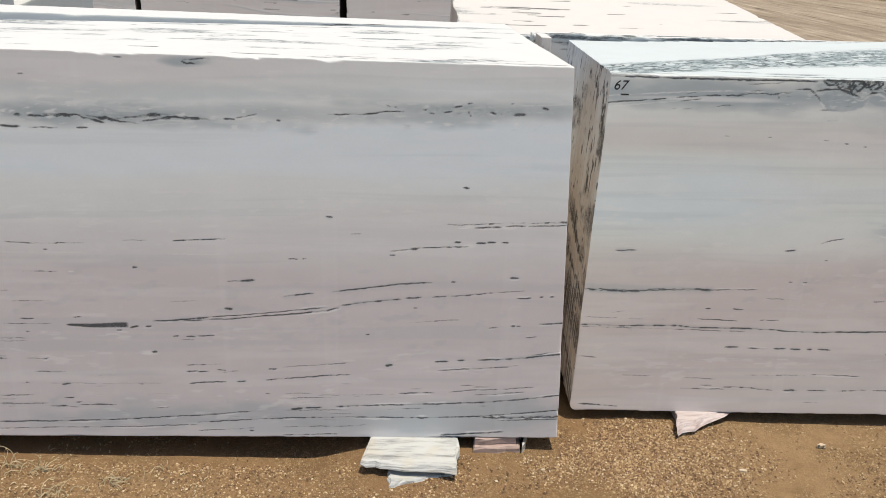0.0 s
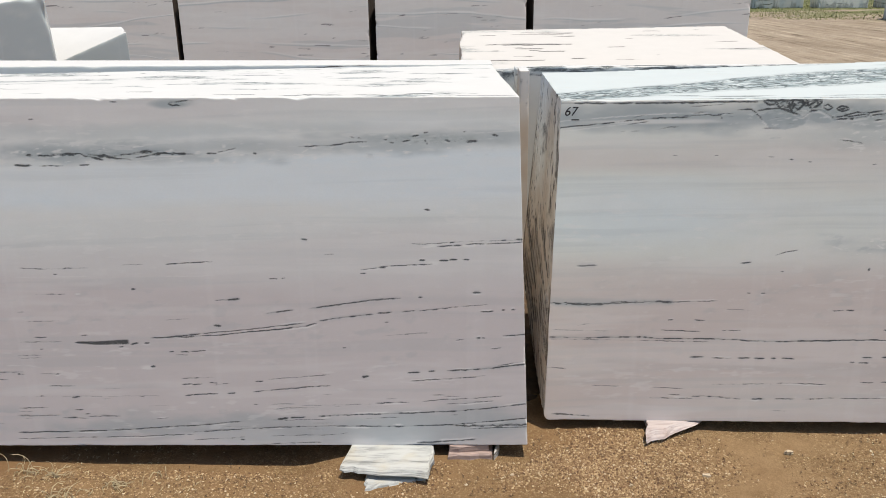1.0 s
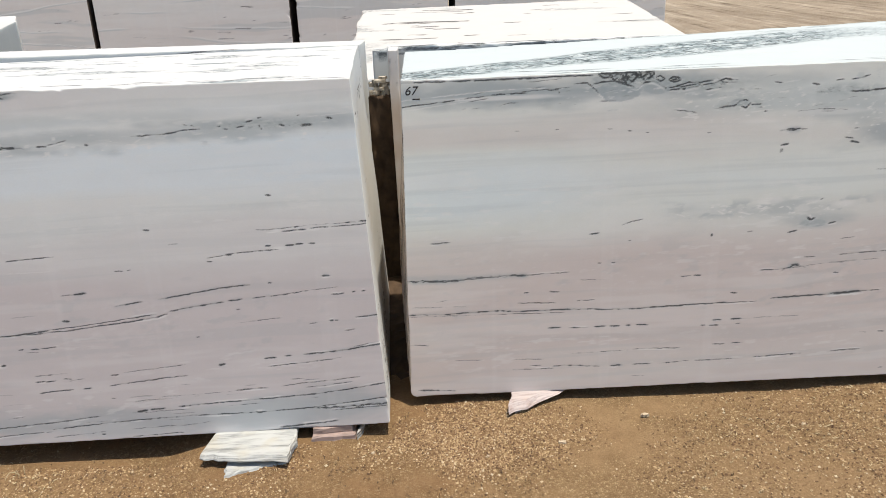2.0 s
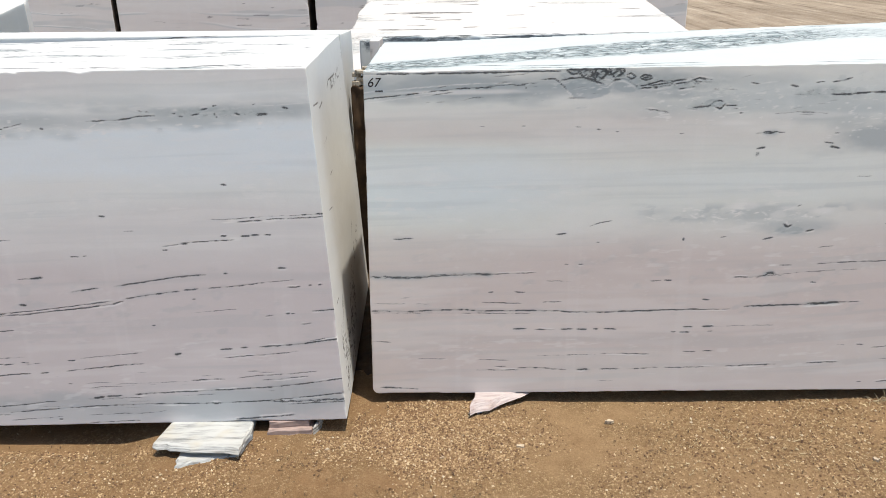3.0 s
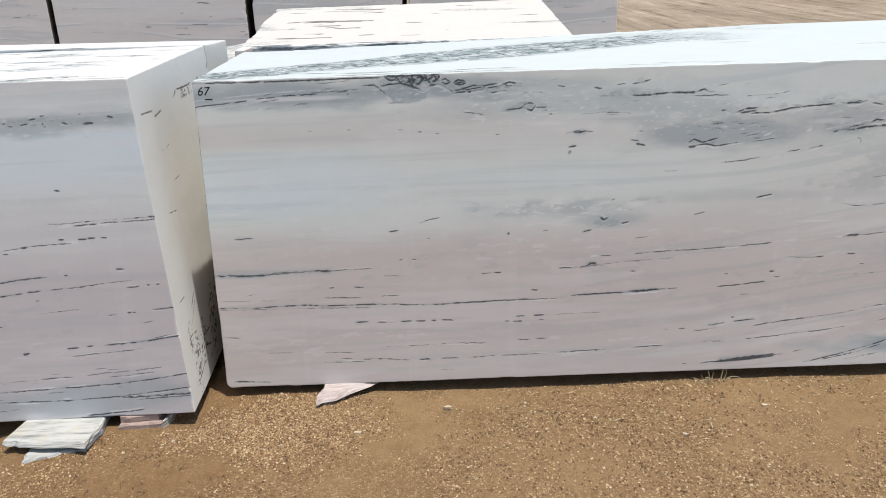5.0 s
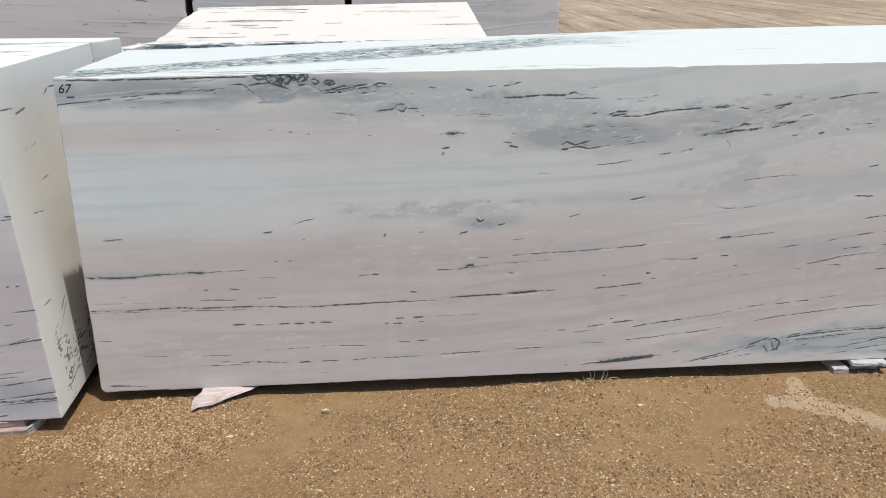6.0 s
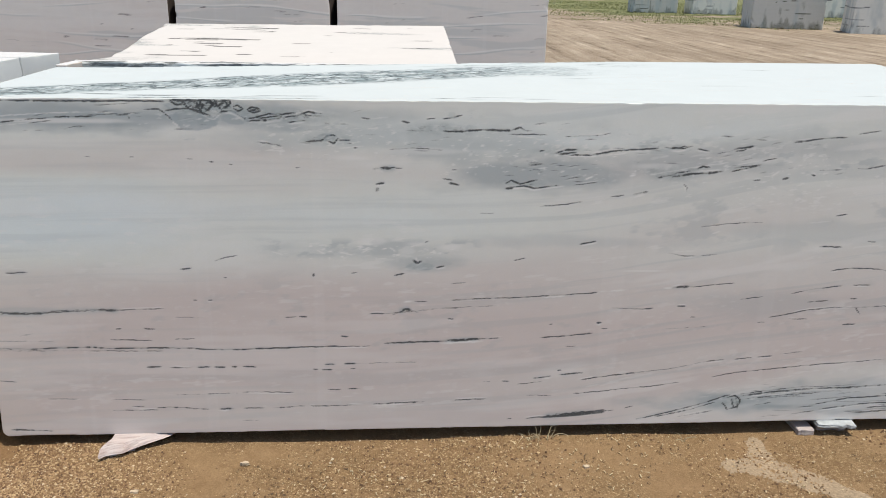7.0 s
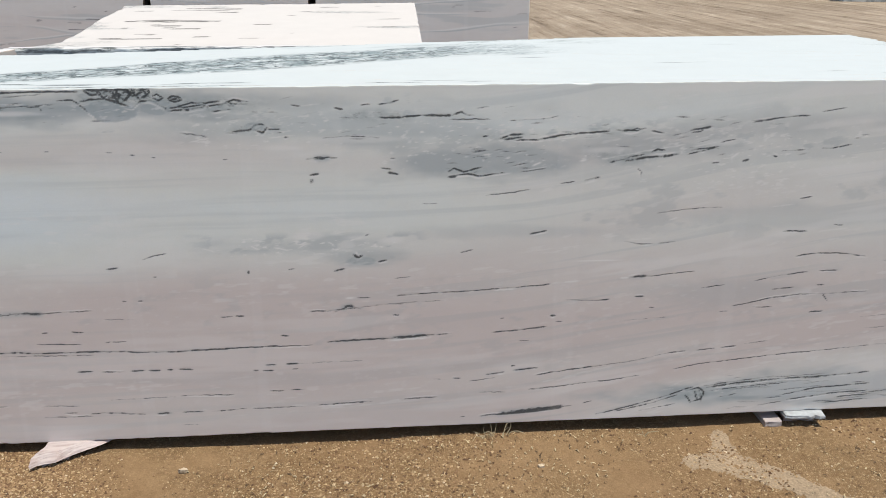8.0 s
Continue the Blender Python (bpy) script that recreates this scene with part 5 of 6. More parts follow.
def tone_a(x, z):
    """Rosy beds low down, their tone also darkened for the weaker sky light there, grey-green ones above them, then a
    bluish bed and a warm cap.
    """
    z = z + 0.06 * (fbm(x * 0.7, z * 2, 71, 3) - 0.5) - 0.02 * x
    t = 0.02 + 0.10 * smooth(0.26, 0.10, z) + 0.34 * smooth(0.62, 0.74, z) + 0.32 * smooth(0.74, 0.86, z)
    return t + 0.32 * smooth(0.92, 1.00, z) - 0.30 * smooth(1.07, 1.13, z) - 0.22 * smooth(1.18, 1.25, z)


def tone_b(x, z):
    """Rosy beds below, with the dimmer light near the ground painted in; above them a bluish bed that turns grey-green
    and then warmer along the stone.
    """
    z = z + 0.07 * (fbm(x * 0.8, z * 2, 72, 3) - 0.5) - 0.05 * smooth(2.4, 3.6, x)
    upper = 0.95 - 0.24 * smooth(0.9, 1.35, x) - 0.10 * smooth(1.9, 2.6, x)
    t = 0.03 + 0.20 * smooth(0.40, 0.60, z) + (upper - 0.23) * smooth(0.54, 0.80, z)
    t = t - (upper - 0.50) * smooth(0.95, 1.02, z) + 0.22 * smooth(1.05, 1.12, z)
    return t + 0.4 * smooth(0.22, 0.1, z - 0.12 * smooth(3.0, 4.0, x)) * smooth(2.4, 3.2, x)


# ---- block A: a solid sawn block standing on stone shims ----
def top_of(veins, seed, band):
    """A sunlit top: single streaks, and a bed of plaited strands where band says."""
    streaks = painter(0, 1, veins, (), (), seed)

    def paint(pos, f):
        streaks(pos, f)
        return band(pos[:, 0], pos[:, 1])
    return paint


def band_a(x, y):
    n = fbm(x * 4.0, y * 14.0, 801, 4)
    return 0.75 * smooth(0.64, 0.74, n + 0.08 * smooth(2.35, 2.7, y) - 0.1 * smooth(0.0, 0.3, x))


def band_b(x, y):
    mid = np.minimum(2.47 + 0.42 * (x - 0.55), 3.26 + 0.07 * (x - 2.5))
    half = 0.10 + 0.08 * smooth(0.6, 1.8, x) + 0.05 * (fbm(x * 3, y * 3, 802, 3) - 0.5)
    n = fbm(x * 3.0, (y - 0.42 * x) * 12, 803, 3)
    main = smooth(1.15, 0.75, np.abs(y - mid) / half + 0.5 * (n - 0.5)) * smooth(3.1, 2.3, x + 0.5 * n)
    rim = smooth(0.014, 0.004, np.abs(y - 2.392 - 0.01 * x)) * smooth(0.9, 1.1, x) * smooth(1.7, 1.5, x)
    rear = smooth(0.55, 0.65, n) * smooth(3.2, 3.4, y - 0.05 * x) * smooth(3.2, 2.6, x)
    return np.clip(np.maximum(np.maximum(main, 0.8 * rim), 0.6 * rear), 0, 1)


def band_c(x, y):
    n = fbm(x * 1.2, y * 5.0, 804, 4)
    return np.maximum(0.45 * smooth(0.64, 0.74, n + 0.10 * smooth(1.0, 0.3, x)), 0.9 * smooth(0.16, 0.05, np.abs(y - 4.30 + 0.12 * (x - 1.0))) * smooth(0.6, 1.2, x))


A_TOP_VEINS = random_veins(5, -2.2, 0.1, 2.35, 3.2, 34, 8.0, 0.18, 0.12) + random_veins(9, -0.7, 0.2, 2.22, 2.3, 14, 9.0, 0.3, 0.04)
A_SIDE_VEINS = random_veins(6, 2.25, 2.5, 0.1, 0.35, 16, 4.0, 0.12, 1.2) + random_veins(7, 2.3, 3.2, 0.6, 1.2, 6, 3.0, 0.12, 1.0) + random_veins(18, 2.75, 3.1, 1.10, 1.14, 14, 5.0, 0.08, 0.4)
A_SIDE_VEINS += [(2.26, 1.149, 2.40, 1.135, 0.0, 3.4, 0.7), (2.68, 1.132, 2.74, 1.150, 0.0, 8.0, 0.8), (2.74, 1.150, 2.97, 1.142, 0.0, 4.0, 0.8), (3.12, 1.0, 3.17, 1.17, 0.0, 4.0, 0.5), (2.24, 0.463, 2.31, 0.458, 0.0, 3.4, 0.8)]
A_SIDE_VEINS += [(2.84, 0.47, 2.93, 0.53, 0.0, 5.0, 0.9), (2.36, 0.385, 2.43, 0.425, 0.0, 4.0, 0.8), (2.40, 1.114, 2.50, 1.117, 0.0, 5.0, 0.6), (3.28, 1.15, 3.34, 1.19, 0.0, 6.0, 0.6)]
side_streaks = painter(1, 2, A_SIDE_VEINS, (), (), 130)


def end_of_a(pos, f):
    """A clean split end with two crumbling brown pockets low down."""
    side_streaks(pos, f)
    y, z = pos[:, 1], pos[:, 2]
    n = fbm(y * 80, z * 110, 820, 2)
    for cy, cz, ry, rz in ((2.73, 0.28, 0.05, 0.13), (2.89, 0.39, 0.03, 0.05), (2.42, 0.20, 0.06, 0.08), (2.31, 0.17, 0.05, 0.13), (2.28, 0.30, 0.03, 0.06), (2.60, 0.22, 0.05, 0.15), (3.05, 0.42, 0.05, 0.04), (2.9, 1.118, 0.12, 0.02)):
        d = np.sqrt(((y - cy - 0.3 * (z - cz)) / ry) ** 2 + ((z - cz) / rz) ** 2)
        f[:, 0] = np.maximum(f[:, 0], (0.5 if cz > 1 else 0.55) * smooth(0.56, 0.70, n) * smooth(1.25, 0.6, d))


def uneven_end(loc, size):
    """The split end swells and dips, more so away from the sawn front."""
    y, z = loc[:, 1], loc[:, 2]
    swell = 0.014 * (fbm(y * 2.0, z * 1.6, 141, 2) - 0.5) + 0.0016 * (fbm(y * 16, z * 13, 142, 3) - 0.5)
    loc[:, 0] += swell * smooth(0.02, 0.25, y) * smooth(0.06, 0.0, size[0] - loc[:, 0])
    return loc


block_a = thing("marble_block", (-0.9, 2.7, 0.04), "long sawn white marble block with thin dark veins on stone shims", "marble block", "marble blocks in the yard")
corners_a = [(-2.2, 2.151, 0.012), (0.410, 2.152, 0.052), (-2.2, 3.15, 0.012), (0.37, 3.325, 0.05),
             (-2.2, 2.198, 1.284), (0.356, 2.198, 1.278), (-2.2, 3.10, 1.252), (0.292, 3.325, 1.255)]
me = block_mesh("body", corners_a, (0.0055, 0.008, 0.0017), 11, 0.0026,
                {"front": painter(0, 2, A_FLECKS + A_LENS, A_CLOUDS, A_WHITES, 100, tone_a, A_BRECCIA, A_PALE, A_GREY, A_SEAMS, A_LINES), "top": top_of(A_TOP_VEINS, 120, band_a), "right": end_of_a},
                {"top": 1, "right": 2}, uneven_end)
link_mesh("body", me, [MARBLE, MARBLE_TOP, MARBLE_END], block_a)

# ---- slab behind block A, standing a little higher ----
slab_a = thing("marble_slab", (-0.9, 3.4, 0.0), "thick white marble slab standing behind the long block", "marble slab", "marble slabs in the yard")
corners_s = [(-2.3, 3.29, -0.01), (0.308, 3.335, -0.01), (-2.3, 3.82, -0.01), (0.308, 3.72, -0.01),
             (-2.3, 3.30, 1.268), (0.300, 3.335, 1.257), (-2.3, 3.82, 1.244), (0.300, 3.72, 1.236)]
me = block_mesh("body", corners_s, (0.03, 0.03, 0.03), 12, 0.006, {"front": painter(0, 2, random_veins(8, -2.3, 0.4, 0.1, 1.25, 40), (), (), 140)}, {"top": 1, "front": 2, "right": 2})
link_mesh("body", me, [MARBLE, MARBLE_TOP, MARBLE_END], slab_a)

# ---- block B: a block gang-sawn into upright slabs ----
block_b = thing("sawn_block", (2.6, 2.9, 0.04), "long marble block sawn into upright slabs with grey-green veins", "marble block", "marble blocks in the yard")
B_TOP_VEINS = random_veins(19, 1.95, 2.45, 2.42, 2.47, 9, 6.0, 0.14, 0.02) + random_veins(16, 0.5, 1.6, 2.42, 2.5, 8, 7.0, 0.3, 0.02) + random_veins(17, 2.2, 4.6, 2.45, 3.4, 10, 8.0, 0.2, 0.1)
B_END_VEINS = random_veins(200, 2.34, 3.3, 0.1, 0.65, 9, 7.0, 0.5, 0.1)
B_END_VEINS = [(a, z + 0.35 * (b - a), b, z, w, t, k) for a, z, b, _, w, t, k in B_END_VEINS]
end_streaks = painter(1, 2, B_END_VEINS, (), (), 170)


def end_of_b(pos, f):
    """The rough end: dark saw flecks at the upper front corner, brown stains low down."""
    end_streaks(pos, f)
    y, z = pos[:, 1] - 0.036 * pos[:, 2], pos[:, 2]
    n = fbm(y * 70, z * 16, 810, 3)
    near_front = smooth(2.75, 2.36, y)
    f[:, 0] = np.maximum(f[:, 0], 0.9 * smooth(0.60, 0.68, n + 0.21 * near_front * smooth(0.62, 1.15, z) - 0.14))
    across = z - 0.5 * (y - 2.34)
    low = smooth(0.80, 0.62, z) * smooth(0.10, 0.25, z)
    f[:, 0] = np.maximum(f[:, 0], 0.85 * low * smooth(0.60, 0.68, fbm(across * 34, y * 5, 813, 4)))
    f[:, 0] = np.maximum(f[:, 0], 0.6 * smooth(0.72, 0.78, fbm(y * 34, z * 40, 814, 3)))
    f[:, 0] = np.maximum(f[:, 0], 0.42 * smooth(0.52, 0.70, fbm(y * 6, z * 9, 811, 4) + 0.16 * smooth(0.7, 0.2, z)))
    f[:, 2] = 0.5 * smooth(0.5, 0.65, fbm(y * 9, z * 6, 812, 3)) * smooth(0.6, 0.9, z)
    f[:, 3] = 0.15 + 0.7 * smooth(0.5, 1.1, z)
THICK, COUNT = 0.022, 60
rnd = random.Random(4)


def bottom_corner(deep, front):
    """The lower left corner of every slab is worn round; further back the foot of the end is broken away."""
    def shape(loc, size):
        r = 0.028
        dx, dz = np.maximum(r - loc[:, 0], 0), np.maximum(r - loc[:, 2], 0)
        k = r / np.maximum(np.hypot(dx, dz), r)
        loc[:, 0] += dx * (1 - k)
        loc[:, 2] += dz * (1 - k)
        y, z = front + loc[:, 1], loc[:, 2]
        lane = y / 0.047 + 0.35 * (vnoise(z * 3.1, y * 0.0, 77) - 0.5)
        groove = smooth(0.30, 0.0, np.abs(lane - np.floor(lane) - 0.5)) * (0.4 + 0.6 * vnoise(np.floor(lane) * 1.7, z * 6.0, 78))
        loc[:, 0] += (0.0045 * groove + 0.0015 * fbm(y * 40, z * 14, 79, 2)) * smooth(0.05, 0.0, loc[:, 0])
        loc[:, 0] += 0.4 * np.clip(0.36 * deep - loc[:, 2], 0, 1) * np.clip(1 - loc[:, 0] / 0.6, 0, 1)
        return loc
    return shape


for i in range(COUNT):
    y0 = 2.340 + i * THICK
    left = 0.507 + rnd.uniform(-0.0008, 0.0008) if i else 0.505
    top = 1.236 + rnd.uniform(-0.0001, 0.00005) if i else 1.236
    if y0 >= 3.12:
        left = 0.57 + (y0 - 3.10) * 4.4 + rnd.uniform(-0.04, 0.04)
    d = THICK - 0.00005
    right = 4.30 + rnd.uniform(-0.012, 0.012)
    lift = 0.0 if i == 0 else rnd.uniform(-0.002, 0.002)
    zb, zt = 0.037 + lift, 0.046 + lift
    foot = left - 0.023 - (0.075 * (y0 - 2.34) / 0.77 if y0 < 3.12 else 0.0)
    cs = [(foot, y0, zb), (right, y0, zt), (foot, y0 + d, zb), (right, y0 + d, zt),
          (left, y0 + 0.0445, top), (right, y0 + 0.0445, top + 0.008), (left, y0 + 0.0445 + d, top), (right, y0 + 0.0445 + d, top + 0.008)]
    paint = {"top": top_of(B_TOP_VEINS, 160, band_b), "left": end_of_b}
    steps = (0.05, 0.004, 0.014)
    if i == 0:
        paint["front"] = painter(0, 2, B_FLECKS + B_LENS, B_CLOUDS, B_WHITES, 180, tone_b, B_BRECCIA, B_PALE, B_GREY, B_SEAMS, B_LINES, B_LOBES)
        steps = (0.0055, 0.012, 0.0017)
    me = block_mesh("slab", cs, steps, 300 + i, 0.0003 if i else 0.0035, paint, {"top": 1, "left": 2} if i == 0 else {"top": 1, "left": 2, "front": 2}, bottom_corner(min(1.0, i / 35), y0),
                    () if i == 0 else ("back",) if i < 35 else ("front", "back") if 35 < i < COUNT - 1 else ("front",))
    link_mesh("slab", me, [MARBLE_BUFF, MARBLE_TOP_COOL, MARBLE_RUST], block_b)

# the number written on the front slab
txt = bpy.data.curves.new("number_marking", "FONT")
txt.body = "67"
txt.size = 0.042
txt.shear = 0.25
txt.extrude = 0.0004
txt.offset = 0.0002
num = new("number_marking", txt)
txt.materials.append(MARKER)
num.parent = block_b
num.matrix_parent_inverse = Matrix.Translation(-block_b.location)
num.matrix_basis = pose(0.517, 2.3415 + 0.036 * 1.18 - 0.0012, 1.186, 88, 0, 0)
tagged(num, "black hand-written number on the stone")
bm = bmesh.new()
bmesh.ops.create_cube(bm, size=1, matrix=pose(0.556, 2.3415 + 0.036 * 1.172 - 0.0015, 1.172, -2) @ Matrix.Diagonal((0.026, 0.001, 0.004, 1)))
part("underline", bm, MARKER, block_b)

# ---- block C behind, and the row of tall blocks further back ----
block_c = thing("marble_block", (1.3, 5.0, 0.0), "broad white marble block with a sunlit split top", "marble block", "marble blocks in the yard")
C_VEINS = random_veins(25, 0.2, 0.9, 4.5, 6.3, 18, 20.0, 0.5, 0.10) + random_veins(27, 0.3, 2.2, 4.3, 6.3, 26, 11.0, 0.28, 0.08) + [(0.5, 4.55, 1.7, 4.42, 0.02, 9.0, 0.7), (1.2, 4.52, 2.2, 4.36, 0.01, 8.0, 0.6)]


def ragged_left(loc, size):
    deep = loc[:, 1] / size[1]
    off = -0.16 * smooth(0.95, 0.75, loc[:, 1]) + 0.06 * (vnoise(loc[:, 1] * 2.3, 0.3, 41) - 0.5) + 0.04 * (vnoise(loc[:, 1] * 9, 0.7, 42) - 0.5)
    loc[:, 0] += off * np.clip(1 - loc[:, 0] / 0.5, 0, 1)
    return loc


cs = [(0.10, 3.95, -0.01), (2.26, 3.95, -0.01), (0.10, 6.18, -0.01), (2.29, 6.45, -0.01),
      (0.11, 3.96, 1.010), (2.28, 3.96, 1.015), (0.12, 6.20, 1.222), (2.31, 6.50, 1.222)]
me = block_mesh("body", cs, (0.02, 0.02, 0.04), 31, 0.012, {"top": top_of(C_VEINS, 210, band_c), "front": painter(0, 2, random_veins(26, 0.4, 2.2, 0.1, 1.2, 30), (), (), 215)}, {"top": 1, "left": 2}, ragged_left)
link_mesh("body", me, [MARBLE, MARBLE_TOP_CREAM, MARBLE_RUST], block_c)


def wavy(veins, seed):
    """Rosy beds with long pale waves through them."""
    def paint(pos, f):
        u, v = pos[:, 0], pos[:, 2]
        lay_veins(u, v, veins, seed, f[:, 0])
        f[:, 0] *= 0.75
        warp = v + 0.10 * (fbm(u * 0.8 + seed, 0.5, seed, 3) - 0.5) * 2
        beds = fbm(u * 0.6, warp * 7, seed + 5, 4)
        f[:, 2] = 0.16 * smooth(0.55, 0.72, beds)
        f[:, 1] = 0.30 * smooth(0.44, 0.34, beds)
        f[:, 3] = fbm(u * 0.6, warp * 3, seed + 9, 3)
        turn = random.Random(seed)
        for m in range(7):
            z0, lean, phase = 0.35 + 0.2 * m + turn.uniform(-0.06, 0.06), turn.uniform(-0.09, 0.09), turn.uniform(0, 6)
            bend = z0 + lean * (u - u.mean()) + 0.035 * np.sin(u * 1.7 + phase) + 0.05 * (fbm(u * 1.4, m * 3.0, seed + 40 + m, 3) - 0.5)
            wide = 0.004 + 0.009 * vnoise(u * 2.2, m * 1.9, seed + 60 + m)
            there = smooth(0.30, 0.55, vnoise(u * 1.1, m * 2.7, seed + 80 + m))
            f[:, 2] = np.maximum(f[:, 2], 0.6 * there * np.exp(-((v - bend) / wide) ** 2))
            f[:, 1] = np.maximum(f[:, 1], 0.6 * there * np.exp(-((v - bend + 2.2 * wide) / wide) ** 2))
    return paint


cs = [(0.43, 3.555, -0.01), (2.35, 3.555, -0.01), (0.43, 3.62, -0.01), (2.35, 3.62, -0.01), (0.412, 3.565, 1.217), (2.35, 3.565, 1.217), (0.412, 3.63, 1.217), (2.35, 3.63, 1.217)]
edge_slab = thing("marble_slab", (1.4, 3.6, 0.0), "thin upright grey slab with a dark crumbly top edge", "marble slab", "marble slabs in the yard")
EDGE_FACE = random_veins(35, 0.4, 2.3, 1.12, 1.21, 60, 4.0, 0.25, 0.04) + random_veins(36, 0.4, 2.3, 1.196, 1.216, 120, 6.0, 0.12, 0.06)
me = block_mesh("body", cs, (0.01, 0.012, 0.005), 33, 0.006,
                {"top": painter(0, 1, random_veins(34, 0.4, 2.3, 3.56, 3.60, 90, 9.0, 0.2, 0.05), (), (), 220),
                 "front": painter(0, 2, EDGE_FACE, [(1.2, 1.20, 1.4, 0.03, 0.8)], (), 221)}, {"top": 1})
link_mesh("body", me, [MARBLE_GREY, MARBLE_TOP], edge_slab)

cs = [(0.32, 3.77, -0.01), (2.15, 3.80, -0.01), (0.32, 3.85, -0.01), (2.15, 3.88, -0.01), (0.33, 3.78, 1.180), (2.15, 3.81, 1.180), (0.33, 3.86, 1.180), (2.15, 3.89, 1.180)]
rear_slab = thing("marble_slab", (1.2, 3.82, 0.0), "upright grey marble slab with a crumbly dark top edge", "marble slab", "marble slabs in the yard")
me = block_mesh("body", cs, (0.012, 0.008, 0.05), 37, 0.008,
                {"top": painter(0, 1, random_veins(38, 0.3, 2.1, 3.77, 3.89, 130, 9.0, 0.25, 0.05), (), (), 225, None, [(1.2, 3.82, 1.2, 0.06, 0.8)]),
                 "front": painter(0, 2, random_veins(39, 0.3, 2.1, 1.0, 1.18, 60, 8.0, 0.3, 0.05), (), (), 226, None, [(1.2, 1.17, 1.2, 0.04, 0.9)])}, {"top": 1})
link_mesh("body", me, [MARBLE_GREY, MARBLE_TOP], rear_slab)


W = [(-7.6, -4.43), (-4.35, -1.36), (-1.26, 0.99), (1.09, 4.12)]
for k, (xa, xb) in enumerate(W):
    def wy(x):
        return 11.55 - 0.09 * x
    ob = thing("marble_block", ((xa + xb) / 2, wy((xa + xb) / 2) + 0.8, 0), "tall rosy grey marble block standing in a row", "marble block", "row of tall blocks")
    cs = [(xa, wy(xa), -0.01), (xb, wy(xb), -0.01), (xa - 0.035, wy(xa) + 1.5, -0.01), (xb + 0.035, wy(xb) + 1.5, -0.01),
          (xa, wy(xa) + 0.03, 1.62), (xb, wy(xb) + 0.03, 1.62), (xa - 0.035, wy(xa) + 1.5, 1.62), (xb + 0.035, wy(xb) + 1.5, 1.62)]
    vs = random_veins(400 + k, xa, xb, 0.3, 1.6, 30, 8.0, 0.3, 0.16)
    # sides that face a gap are painted dark for its shade
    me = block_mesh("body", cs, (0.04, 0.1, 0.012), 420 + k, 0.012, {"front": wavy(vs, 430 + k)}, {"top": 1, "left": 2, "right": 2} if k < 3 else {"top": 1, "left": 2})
    link_mesh("body", me, [MARBLE_PINK, MARBLE_TOP, GAP_SIDE_SHADE], ob)


def simple_block(base, size, turn, mat, seed, label, chip=0.012, lean=0.0, vein_count=20):
    sx, sy, sz = size
    m = pose(*base, 0, 0, turn)
    loc = [(-sx / 2, 0, 0), (sx / 2, 0, 0), (-sx / 2, sy, 0), (sx / 2, sy, 0), (-sx / 2 + lean, 0.02, sz), (sx / 2 + lean, 0.02, sz), (-sx / 2 + lean, sy, sz), (sx / 2 + lean, sy, sz)]
    cs = [tuple(m @ Vector(p)) for p in loc]
    ob = thing("marble_block", base, label, "marble block", "marble blocks in the yard")
    vs = random_veins(seed, base[0] - sx, base[0] + sx, 0.1, sz, vein_count, 16.0, 0.9, 0.1)

    def streaks(pos, f):
        # rain stains and moss that creep up from the foot
        lay_veins(pos[:, 0], pos[:, 2], vs, seed, f[:, 0])
        u, v = pos[:, 0] + pos[:, 1], pos[:, 2]
        f[:, 1] = 0.6 * smooth(0.45, 0.7, fbm(u * 4.5, v * 0.8, seed + 4, 4))
        f[:, 0] = np.maximum(f[:, 0], 0.33 * smooth(0.5, 0.75, fbm(u * 8, v * 1.6, seed + 6, 4) + 0.30 * smooth(0.5, 0.0, v) - 0.10))
    me = block_mesh("body", cs, (0.05, 0.08, 0.03), seed, chip, {"front": streaks, "left": streaks}, {"top": 1})
    link_mesh("body", me, [mat, MARBLE_TOP], ob)
    return ob


def odd_block(cs, seed, label):
    ob = thing("marble_block", (sum(c[0] for c in cs) / 8, sum(c[1] for c in cs) / 8, 0), label, "marble block", "marble blocks in the yard")
    vs = random_veins(seed, cs[0][0], cs[1][0], 0.6, 1.5, 14, 8.0, 0.3, 0.4)
    me = block_mesh("body", cs, (0.03, 0.05, 0.02), seed, 0.012, {"front": painter(0, 2, vs, [(-3.2, 1.1, 2.5, 1.2, 0.6)], (), seed + 3)}, {"top": 1})
    link_mesh("body", me, [MARBLE_GREY, MARBLE_TOP], ob)


odd_block([(-4.0, 6.15, -0.01), (-2.655, 6.25, -0.01), (-4.3, 7.0, -0.01), (-3.02, 7.0, -0.01),
           (-4.0, 6.145, 0.70), (-2.66, 6.245, 1.235), (-4.3, 7.0, 1.235), (-3.03, 7.0, 1.235)], 501, "squat grey marble block with a broken white top")
odd_block([(-5.2, 5.30, -0.01), (-2.80, 5.40, -0.01), (-5.4, 6.0, -0.01), (-3.15, 6.05, -0.01),
           (-5.2, 5.295, 1.15), (-2.845, 5.395, 1.545), (-5.4, 6.0, 1.60), (-3.2, 6.05, 1.62)], 502, "grey white marble block with a sloping top")
simple_block((16.6, 28.5, -0.02), (2.6, 1.6, 1.7), -12, MARBLE_MOSSY, 503, "weathered mossy marble block beside the road", 0.04)
simple_block((19.6, 25.9, -0.02), (3.6, 1.5, 1.8), -18, MARBLE_GREY, 504, "pale grey marble block beside the dirt road", 0.03)
